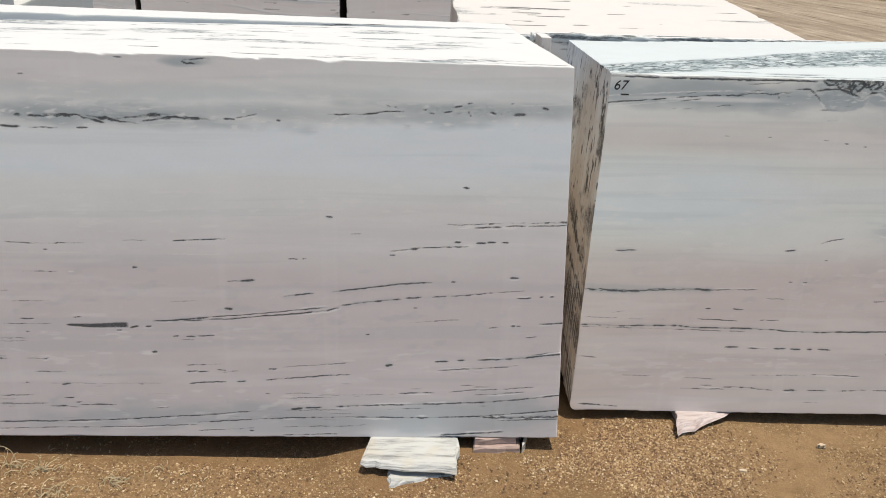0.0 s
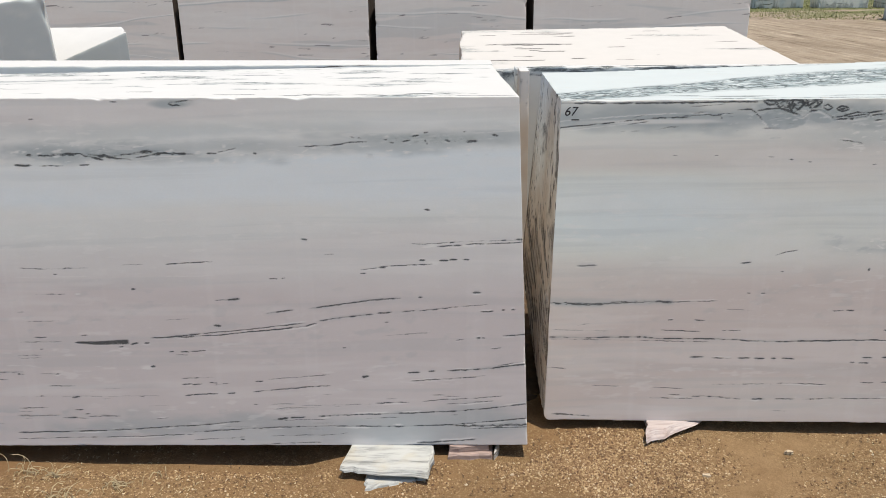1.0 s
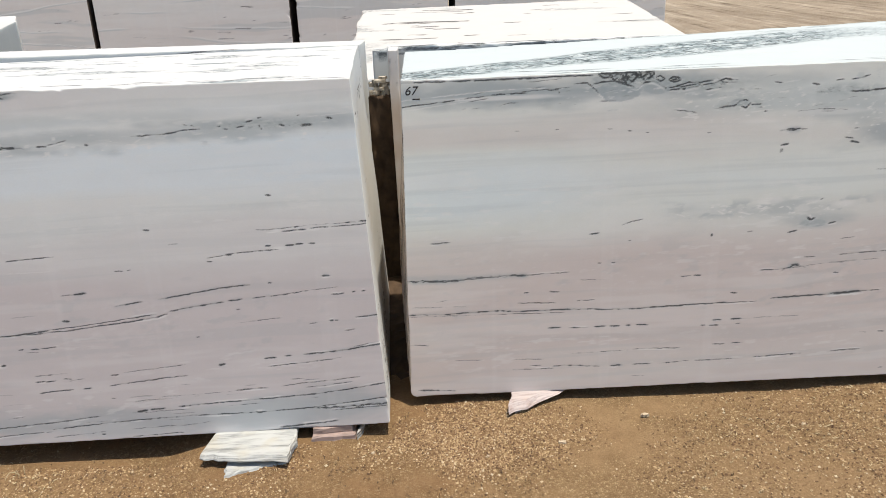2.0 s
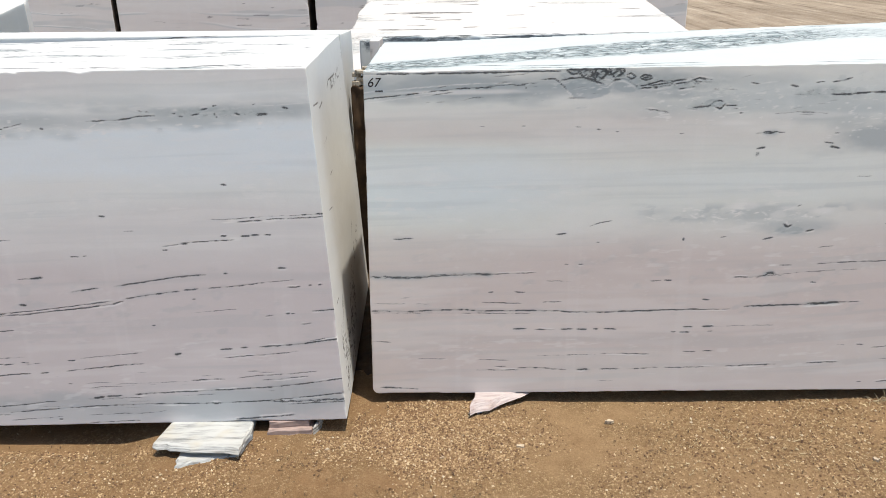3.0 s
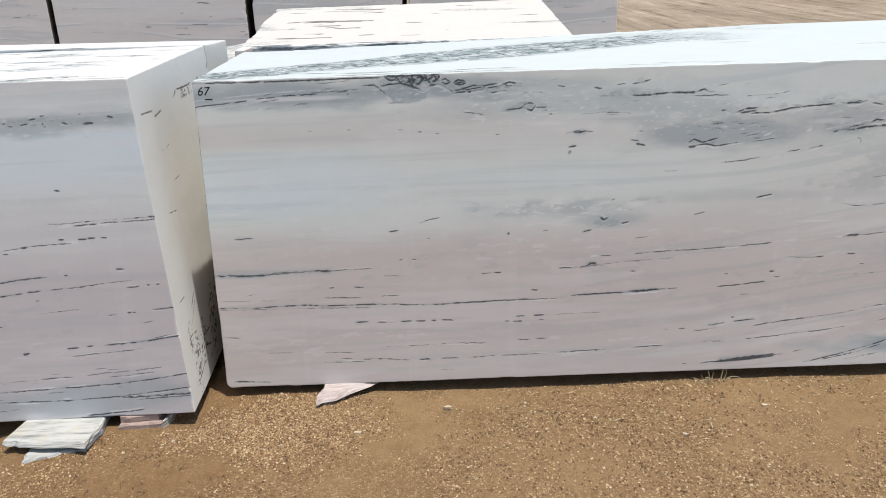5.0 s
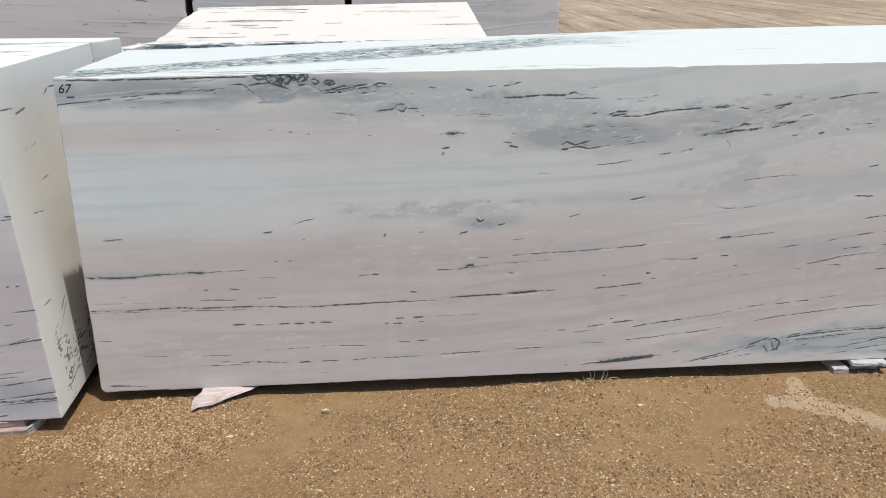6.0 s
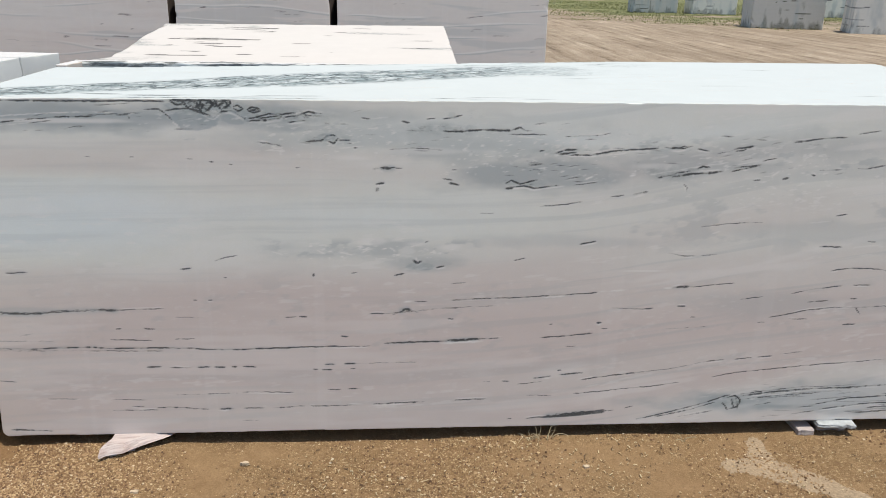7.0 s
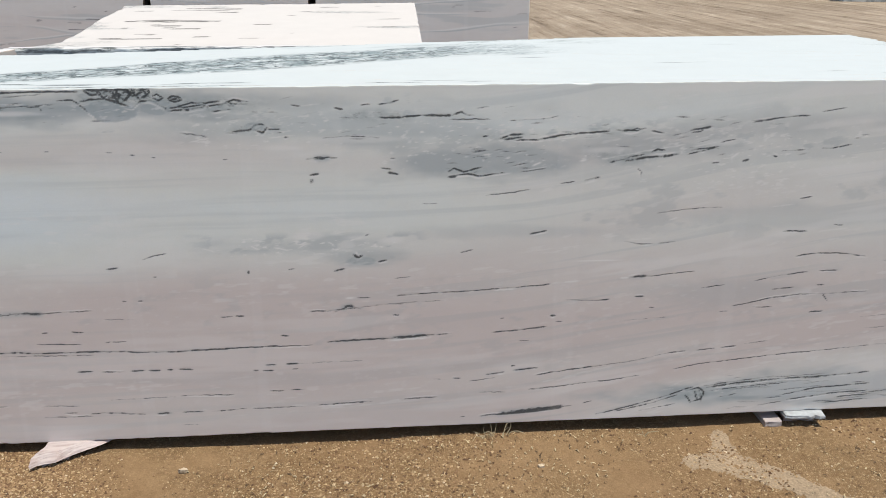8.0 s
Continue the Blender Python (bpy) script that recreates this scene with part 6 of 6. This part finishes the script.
for k in range(4):
    simple_block((15.6 + 2.9 * k, 40.5 - 0.6 * k, -0.02), (2.3, 1.5, 1.3), -6, MARBLE_GREY if k % 2 else MARBLE_MOSSY, 510 + k, "pale marble block standing in rough grass", 0.04)

# ---- shims and loose stones ----
def shard(name, outline, z0, z1, mat, seed, label, category="stone", tip=None, lean=0.0):
    """A broken flat stone: an irregular outline given thickness, with chipped edges. Past tip[0] it wears thin, to nothing at tip[1]; its front slopes back by lean."""
    rnd = random.Random(seed)
    cx = sum(p[0] for p in outline) / len(outline)
    cy = sum(p[1] for p in outline) / len(outline)
    pts = []
    for k, p in enumerate(outline):
        q = outline[(k + 1) % len(outline)]
        for s in (0.0, 0.25, 0.5, 0.75):
            j = 0.0 if s == 0 else 0.006
            pts.append((p[0] + (q[0] - p[0]) * s + rnd.uniform(-j, j), p[1] + (q[1] - p[1]) * s + rnd.uniform(-j, j)))
    bm = bmesh.new()
    rings = []
    h = z1 - z0
    for f, inset in ((0.0, 0.985), (0.25, 1.0), (0.6, 0.99), (0.88, 0.985), (1.0, 0.93)):
        ring = []
        for x, y in pts:
            k = inset + rnd.uniform(-0.012, 0.012)
            px, py = cx + (x - cx) * k, cy + (y - cy) * k
            g = f + (rnd.uniform(-0.1, 0.1) if 0 < f < 1 else 0)
            if tip:
                g = 1.0 - (1.0 - g) * max(0.05, 1.0 - max(0.0, (px - tip[0]) / (tip[1] - tip[0])))
            ring.append(bm.verts.new((px, py + lean * f, z0 + h * g)))
        rings.append(ring)
    n = len(pts)
    for a, b in zip(rings, rings[1:]):
        for k in range(n):
            bm.faces.new((a[k], a[(k + 1) % n], b[(k + 1) % n], b[k]))
    bm.faces.new(rings[-1])
    bm.faces.new(rings[0][::-1])
    bmesh.ops.triangulate(bm, faces=[f for f in bm.faces if len(f.verts) > 4])
    bmesh.ops.recalc_face_normals(bm, faces=bm.faces)
    me = bpy.data.meshes.new(name)
    bm.to_mesh(me)
    bm.free()
    ob = link_mesh(name, me, [mat])
    return tagged(ob, label, category)


shard("shim_stone", [(-0.150, 1.935), (-0.095, 1.955), (0.0, 1.98), (0.055, 1.992), (0.068, 2.13), (0.06, 2.30), (-0.12, 2.30), (-0.160, 2.0)], -0.04, 0.008, STONE_SPLIT, 1, "small broken white stone under a larger shim", "shim stone", lean=0.022)
shard("shim_stone", [(-0.05, 2.035), (0.062, 2.002), (0.080, 2.10), (0.065, 2.30), (-0.06, 2.30)], 0.0082, 0.026, STONE_GREY, 12, "thin grey marble flake between two shims", "shim stone")
shard("shim_stone", [(-0.245, 2.020), (-0.160, 2.005), (0.064, 1.982), (0.079, 2.112), (0.052, 2.33), (-0.20, 2.33)], 0.0262, 0.0445, STONE_SPLIT, 2, "flat broken white marble shim under the block", "shim stone", lean=0.012)
shard("shim_stone", [(0.125, 2.128), (0.283, 2.135), (0.283, 2.29), (0.125, 2.29)], -0.012, 0.022, STONE_PINK, 3, "pink stone strip under the marble block", "shim stone")
shard("shim_stone", [(0.130, 2.146), (0.272, 2.153), (0.272, 2.29), (0.130, 2.29)], 0.0222, 0.047, STONE_PINK, 4, "pink stone strip stacked on another strip", "shim stone")
shard("shim_stone", [(0.289, 2.13), (0.302, 2.15), (0.318, 2.28), (0.300, 2.28)], -0.012, 0.03, STONE_WHITE, 5, "narrow pale stone sliver beside the shims", "shim stone")
shard("shim_stone", [(0.875, 2.252), (0.950, 2.290), (0.975, 2.345), (1.02, 2.42), (0.88, 2.47)], -0.012, 0.014, STONE_LAYERED, 6, "pale pointed shard lying under another", "shim stone", lean=0.012)
shard("shim_stone", [(0.848, 2.222), (0.940, 2.272), (1.085, 2.352), (1.05, 2.43), (0.90, 2.45), (0.868, 2.31)], 0.0142, 0.040, STONE_LAYERED, 9, "pinkish white pointed shard under the sawn block", "shim stone", tip=(0.94, 1.16), lean=0.030)
shard("shim_stone", [(3.505, 2.350), (3.62, 2.345), (3.63, 2.50), (3.51, 2.50)], -0.012, 0.0278, STONE_PINK, 10, "rough brown stone under a flat grey one", "shim stone")
shard("shim_stone", [(3.490, 2.316), (3.565, 2.307), (3.634, 2.302), (3.645, 2.50), (3.50, 2.50)], 0.028, 0.0435, STONE_GREY, 7, "flat light grey stone under the sawn block", "shim stone")
shard("shim_stone", [(3.418, 2.318), (3.484, 2.322), (3.486, 2.48), (3.42, 2.48)], -0.012, 0.015, STONE_PALE, 8, "small pale stone beside the grey shim", "shim stone")
for k, (x, y, s) in enumerate([(1.352, 2.205, 0.015), (1.02, 2.062, 0.012), (2.553, 2.147, 0.010), (0.35, 2.05, 0.008), (1.9, 2.1, 0.008), (0.75, 2.0, 0.009), (2.2, 1.98, 0.009)]):
    shard("pebble", [(x - s, y - s * 0.3), (x + s * 0.4, y - s * 0.7), (x + s, y + s * 0.2), (x, y + s * 0.7)], -0.008, s * 0.22, STONE_TAN, 20 + k, "small pale pebble lying on the dirt", "pebble")

# ---- fine gravel ----
def scatter_gravel():
    rnd = np.random.RandomState(7)
    n, bank = 125000, 30000
    x = np.concatenate([rnd.uniform(-1.9, 4.6, n), rnd.normal(0.50, 0.30, bank)])
    y = np.concatenate([rnd.uniform(1.55, 2.75, n), rnd.normal(2.06, 0.17, bank)])
    n += bank
    thick = np.exp(-((x - 0.50) / 0.44) ** 2 - ((y - 2.05) / 0.26) ** 2)
    keep = fbm(x * 1.9 + y * 1.1, y * 1.9 - x * 1.1, 60, 4) + rnd.uniform(-0.11, 0.11, n) > 0.505 - 0.02 * smooth(1.5, 2.5, x) - 0.14 * thick + 0.07 * np.exp(-((x + 0.22) / 0.22) ** 2)
    keep &= (y < np.where(x < 0.42, 2.12, 2.35)) & (y > 1.55)
    x, y = x[keep], y[keep]
    n = len(x)
    s = (0.0019 + 0.0036 * rnd.uniform(0, 1, n) ** 2.4) * (1.0 + 0.15 * smooth(1.4, 2.6, x))
    z = ground_height(x, y) - 0.006 + s * 0.25
    base = np.array([(1, 0, 0), (0, 1, 0), (-1, 0, 0), (0, -1, 0), (0, 0, 0.8), (0, 0, -0.8)], float)
    tri = np.array([(0, 1, 4), (1, 2, 4), (2, 3, 4), (3, 0, 4), (1, 0, 5), (2, 1, 5), (3, 2, 5), (0, 3, 5)])
    ang = rnd.uniform(0, 6.28, n)
    ca, sa = np.cos(ang)[:, None], np.sin(ang)[:, None]
    shp = base[None] * rnd.uniform(0.6, 1.4, (n, 6, 1)) * s[:, None, None]
    vx = shp[:, :, 0] * ca - shp[:, :, 1] * sa + x[:, None]
    vy = shp[:, :, 0] * sa + shp[:, :, 1] * ca + y[:, None]
    v = np.stack([vx, vy, shp[:, :, 2] + z[:, None]], -1).reshape(-1, 3)
    f = (tri[None] + 6 * np.arange(n)[:, None, None]).reshape(-1, 3)
    me = bpy.data.meshes.new("gravel")
    me.from_pydata(v.tolist(), [], f.tolist())
    return tagged(link_mesh("gravel", me, [GRAVEL]), "fine brown gravel strewn over the dirt", "gravel", kind="stuff")


scatter_gravel()

# ---- broken stone wedged in the gap behind the two long blocks ----
rubble = thing("broken_block", (0.38, 3.5, 0.0), "rough broken brown marble block wedged in the gap", "marble block")
cs = [(0.318, 3.44, -0.01), (0.435, 3.44, -0.01), (0.318, 3.53, -0.01), (0.435, 3.53, -0.01),
      (0.318, 3.44, 1.03), (0.425, 3.44, 1.035), (0.318, 3.53, 1.03), (0.425, 3.53, 1.035)]


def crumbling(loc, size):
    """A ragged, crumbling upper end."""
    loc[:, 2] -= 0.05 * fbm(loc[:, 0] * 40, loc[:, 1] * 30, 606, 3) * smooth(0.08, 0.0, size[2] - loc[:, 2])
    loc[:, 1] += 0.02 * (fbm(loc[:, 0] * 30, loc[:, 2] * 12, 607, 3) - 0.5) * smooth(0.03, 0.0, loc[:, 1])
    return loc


me = block_mesh("body", cs, (0.008, 0.01, 0.012), 601, 0.008, {"front": painter(0, 2, random_veins(602, 0.3, 0.45, 0.1, 0.95, 20, 8.0, 0.05, 0.5), (), (), 603)}, {"top": 1}, crumbling)
# the block's brown is painted darker for the shade in the gap
link_mesh("body", me, [SHADED_BROWN, SHADED_BROWN], rubble)

# pale rubble lying on the broken block, and a thin rosy slab beside it
PILE = [(0.342, 3.468, 0.985, 0.026, 0.026), (0.396, 3.470, 0.985, 0.028, 0.022), (0.368, 3.500, 0.985, 0.040, 0.034), (0.350, 3.470, 1.0112, 0.034, 0.018), (0.402, 3.474, 1.0072, 0.028, 0.022),
        (0.374, 3.482, 1.0294, 0.040, 0.016), (0.346, 3.488, 1.0456, 0.030, 0.018), (0.398, 3.486, 1.0456, 0.032, 0.016), (0.370, 3.480, 1.0638, 0.036, 0.014), (0.392, 3.492, 1.078, 0.026, 0.012)]
for k, (x, y, z, r, h) in enumerate(PILE):
    outline = [(x + r * math.cos(a + k) * (0.8 + 0.3 * math.sin(3 * a + k)), y + r * 0.8 * math.sin(a + k)) for a in (0.0, 1.1, 2.0, 3.1, 4.2, 5.3)]
    shard("rubble_stone", outline, z, z + h, STONE_RUBBLE, 700 + k, "small pale broken stone on a dark brown block", "rubble stone")
side_slab = thing("marble_slab", (0.46, 3.4, 0.0), "narrow upright rosy marble slab in the gap", "marble slab", "marble slabs in the yard")
cs = [(0.438, 3.36, -0.01), (0.478, 3.36, -0.01), (0.438, 3.54, -0.01), (0.478, 3.54, -0.01), (0.425, 3.365, 1.224), (0.470, 3.365, 1.222), (0.425, 3.545, 1.22), (0.470, 3.545, 1.218)]
me = block_mesh("body", cs, (0.008, 0.02, 0.02), 611, 0.005, {"front": painter(0, 2, random_veins(612, 0.42, 0.48, 0.1, 1.19, 30, 4.0, 0.03, 0.8), (), (), 613)}, {"top": 1})
link_mesh("body", me, [MARBLE_RUST, MARBLE_TOP], side_slab)


def gap_shade_sheet():
    """A low dark sheet added between the two long blocks; its colour paints the gap's shade."""
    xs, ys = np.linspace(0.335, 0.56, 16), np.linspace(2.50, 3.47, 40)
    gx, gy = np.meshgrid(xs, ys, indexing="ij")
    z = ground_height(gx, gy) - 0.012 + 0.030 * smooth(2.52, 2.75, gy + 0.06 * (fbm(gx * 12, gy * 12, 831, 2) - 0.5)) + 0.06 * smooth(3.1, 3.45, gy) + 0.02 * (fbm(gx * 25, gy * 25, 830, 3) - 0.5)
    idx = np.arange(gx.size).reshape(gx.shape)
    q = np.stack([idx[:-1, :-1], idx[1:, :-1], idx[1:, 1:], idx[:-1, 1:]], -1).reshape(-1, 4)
    me = bpy.data.meshes.new("gap_shade_sheet")
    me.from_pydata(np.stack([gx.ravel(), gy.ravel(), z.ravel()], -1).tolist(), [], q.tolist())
    return tagged(link_mesh("gap_shade_sheet", me, [SHADED_BROWN]), "dark brown sheet added for the shade between two marble blocks", "mud", kind="stuff")


gap_shade_sheet()

# ---- marble dust spilt on the dirt ----
def dust_patch():
    cx, cy, n = 3.27, 2.17, 60
    spine = [(3.235, 2.29, 0.035), (3.22, 2.24, 0.04), (3.205, 2.19, 0.05), (3.07, 2.14, 0.04), (3.13, 2.135, 0.05), (3.20, 2.12, 0.065),
             (3.27, 2.08, 0.065), (3.33, 2.04, 0.06), (3.38, 1.99, 0.055), (3.44, 1.94, 0.05), (3.52, 1.88, 0.05)]
    xs, ys = np.linspace(2.95, 3.68, 190), np.linspace(1.80, 2.38, 150)
    gx, gy = np.meshgrid(xs, ys, indexing="ij")
    h = np.zeros_like(gx)
    for x, y, r in spine:
        h += np.exp(-((gx - x) ** 2 + (gy - y) ** 2) / r ** 2)
    h = np.minimum(h, 1.0) + 0.25 * (fbm(gx * 60, gy * 60, 93, 2) - 0.5) + 0.5 * (fbm(gx * 14, gy * 14, 91, 3) - 0.5)
    z = ground_height(gx, gy) - 0.006 + 0.0008 * smooth(0.35, 0.7, h)
    ok = h + 0.5 * (np.random.RandomState(5).uniform(0, 1, h.shape) - 0.5) > 0.50
    bm = bmesh.new()
    made = {}
    for i in range(len(xs) - 1):
        for j in range(len(ys) - 1):
            quad = [(i, j), (i + 1, j), (i + 1, j + 1), (i, j + 1)]
            if all(ok[a, b] for a, b in quad):
                for q in quad:
                    if q not in made:
                        made[q] = bm.verts.new((gx[q], gy[q], z[q]))
                bm.faces.new([made[q] for q in quad])
    me = bpy.data.meshes.new("dust_spill")
    bm.to_mesh(me)
    bm.free()
    return tagged(link_mesh("dust_spill", me, [DUST]), "pale marble dust spilt over the brown dirt", "dust", kind="stuff")


dust_patch()


# ---- dry grass at the foot of the blocks ----
def tuft(x, y, count, height, seed, label, wide=0.4, upright=0.5):
    """Dead grass: stiff stalks that rise, kink and curl over, thinning to the tip."""
    rnd = random.Random(seed)
    bm = bmesh.new()
    foot = float(ground_height(np.array([x]), np.array([y]))[0]) - 0.010
    for _ in range(count):
        a, pitch = rnd.uniform(0, 6.28), rnd.uniform(0.2, 1.5) * (1 - upright) + 1.45 * upright
        step, w = height * rnd.uniform(0.6, 1.3) / 6, rnd.uniform(0.0011, 0.0020)
        curl, twist = rnd.uniform(0.12, 0.62), rnd.gauss(0, 0.3)
        c = Vector((x + rnd.gauss(0, height * wide), y + rnd.gauss(0, height * wide * 0.4), foot))
        prev = None
        for k in range(7):
            thin = w * (1.0 - 0.11 * k)
            side = Vector((-math.sin(a), math.cos(a), 0)) * thin
            up = Vector((-math.cos(a) * math.sin(pitch), -math.sin(a) * math.sin(pitch), math.cos(pitch))) * thin
            ring = [bm.verts.new(c - side - up), bm.verts.new(c + side - up), bm.verts.new(c + up * 1.4)]
            if prev:
                for i in range(3):
                    bm.faces.new((prev[i], prev[(i + 1) % 3], ring[(i + 1) % 3], ring[i]))
            prev = ring
            c = c + Vector((math.cos(a) * math.cos(pitch), math.sin(a) * math.cos(pitch), math.sin(pitch))) * step
            c.z = max(c.z, foot + 0.006) if k else c.z
            pitch, a = pitch - curl - (rnd.uniform(0.3, 1.0) if rnd.random() < 0.12 else 0.0), a + twist
    me = bpy.data.meshes.new("grass_tuft")
    bm.to_mesh(me)
    bm.free()
    return tagged(link_mesh("grass_tuft", me, [GRASS]), label, "grass", kind="stuff")


tuft(2.375, 2.322, 7, 0.06, 1, "small tuft of dry grass at the block's foot", 0.3, 0.7)
tuft(2.430, 2.322, 9, 0.07, 2, "small tuft of dry grass at the block's foot", 0.35, 0.6)
tuft(-1.385, 2.055, 16, 0.10, 3, "tuft of curled dry grass on the dirt", 0.3, 0.45)
tuft(-1.27, 2.03, 22, 0.065, 4, "tuft of dry grass on the dirt", 0.4, 0.25)
tuft(-1.01, 1.965, 24, 0.06, 8, "flattened tuft of dry grass on the dirt", 0.4, 0.1)
tuft(-1.18, 1.905, 20, 0.07, 6, "flattened tuft of dry grass on the dirt", 0.45, 0.1)
tuft(-1.50, 1.90, 36, 0.07, 9, "tuft of dry grass on the dirt", 0.6, 0.3)
tuft(2.955, 2.30, 3, 0.07, 7, "few dry grass stalks by the block", 0.2, 0.8)
tuft(-0.880, 2.050, 3, 0.095, 5, "few dry grass stalks by the block", 0.1, 1.0)


# ---- rough grass along the far side of the road ----
def far_grass():
    rnd = np.random.RandomState(12)
    n = 45000
    x, y = rnd.uniform(3, 34, n), rnd.uniform(25, 58, n)
    m = fbm(x * 0.16, y * 0.35, 66, 4) + np.clip((y - 32) * 0.02, -0.2, 0.2) + 0.03 * np.clip(x - 12, -9, 4)
    keep = m > 0.60
    x, y = x[keep], y[keep]
    n = len(x)
    h, a = 0.012 + 0.05 * rnd.uniform(0, 1, n) ** 2, rnd.uniform(0, 6.28, n)
    w = rnd.uniform(0.012, 0.035, n)
    lx, ly = np.cos(a), np.sin(a)
    v = np.zeros((n, 4, 3))
    v[:, 0] = np.stack([x - w * lx, y - w * ly, np.full(n, -0.03)], -1)
    v[:, 1] = np.stack([x + w * lx, y + w * ly, np.full(n, -0.03)], -1)
    v[:, 2] = np.stack([x + 0.5 * w * lx + 0.3 * h * ly, y + 0.5 * w * ly - 0.3 * h * lx, h * 0.7], -1)
    v[:, 3] = np.stack([x + 0.6 * h * ly, y - 0.6 * h * lx, h], -1)
    f = (np.array([(0, 1, 2), (0, 2, 3)])[None] + 4 * np.arange(n)[:, None, None]).reshape(-1, 3)
    me = bpy.data.meshes.new("rough_grass")
    me.from_pydata(v.reshape(-1, 3).tolist(), [], f.tolist())
    return tagged(link_mesh("rough_grass", me, [FAR_BLADE]), "rough green and yellow grass beside the dirt road", "grass", kind="stuff")


FAR_BLADE, fn, fl, fp = material("grass_blade")
isl = fn.new("ShaderNodeNewGeometry")
fl.new(ramp(fn, fl, isl.outputs["Random Per Island"], [(0.0, (0.07, 0.085, 0.028)), (0.4, (0.16, 0.185, 0.06)), (0.8, (0.28, 0.28, 0.11)), (1.0, (0.38, 0.33, 0.19))]), fp.inputs["Base Color"])
fp.inputs["Roughness"].default_value = 0.8
far_grass()


# ---- bits of dry leaf and stalk on the dirt ----
def debris(name, mat, seed, n, x0, x1, y0, label):
    rnd = np.random.RandomState(seed)
    x, y = rnd.uniform(x0, x1, n), rnd.uniform(y0, 2.34, n)
    keep = fbm(x * 2.3 + y * 1.2, y * 2.3 - x * 1.2, 77, 3) + 0.10 * smooth(1.4, 2.4, x) + 0.06 * smooth(-0.9, -1.3, x) - 0.12 * np.exp(-((x - 0.50) / 0.44) ** 2 - ((y - 2.05) / 0.26) ** 2) + rnd.uniform(-0.12, 0.12, n) > 0.56
    x, y = x[keep], y[keep]
    n = len(x)
    z = ground_height(x, y) - 0.004
    a, ln, w = rnd.uniform(0, 6.28, n), 0.006 + 0.016 * rnd.uniform(0, 1, n) ** 2.5, rnd.uniform(0.0007, 0.0019, n)
    curl, arch = rnd.normal(0, 1.1, n), rnd.uniform(0.0, 0.006, n)
    v = np.zeros((n, 8, 3))
    px, py = x.copy(), y.copy()
    for k in range(4):
        thin = w * (1.0, 1.2, 0.9, 0.4)[k]
        up = z + 0.001 + arch * (0.0, 1.0, 0.8, 0.2)[k]
        v[:, 2 * k] = np.stack([px - thin * np.sin(a), py + thin * np.cos(a), up], -1)
        v[:, 2 * k + 1] = np.stack([px + thin * np.sin(a), py - thin * np.cos(a), up + 0.0008], -1)
        px, py, a = px + ln / 3 * np.cos(a), py + ln / 3 * np.sin(a), a + curl * 0.6
    f = (np.array([(0, 1, 3, 2), (2, 3, 5, 4), (4, 5, 7, 6)])[None] + 8 * np.arange(n)[:, None, None]).reshape(-1, 4)
    me = bpy.data.meshes.new(name)
    me.from_pydata(v.reshape(-1, 3).tolist(), [], f.tolist())
    return tagged(link_mesh(name, me, [mat]), label, "litter", kind="stuff")


LITTER = plain("dry_litter", (0.10, 0.06, 0.03), 0.9, 0.5, 200)
debris("leaf_litter", LITTER, 21, 3000, -1.8, 4.4, 1.6, "dry brown bits of leaf and stalk on the dirt")
debris("straw_litter", GRASS, 22, 900, -1.7, -0.72, 1.7, "pale curled bits of dry grass on the dirt")
debris("straw_litter", GRASS, 23, 1500, 1.3, 4.4, 1.6, "pale scattered bits of dry straw on the dirt")
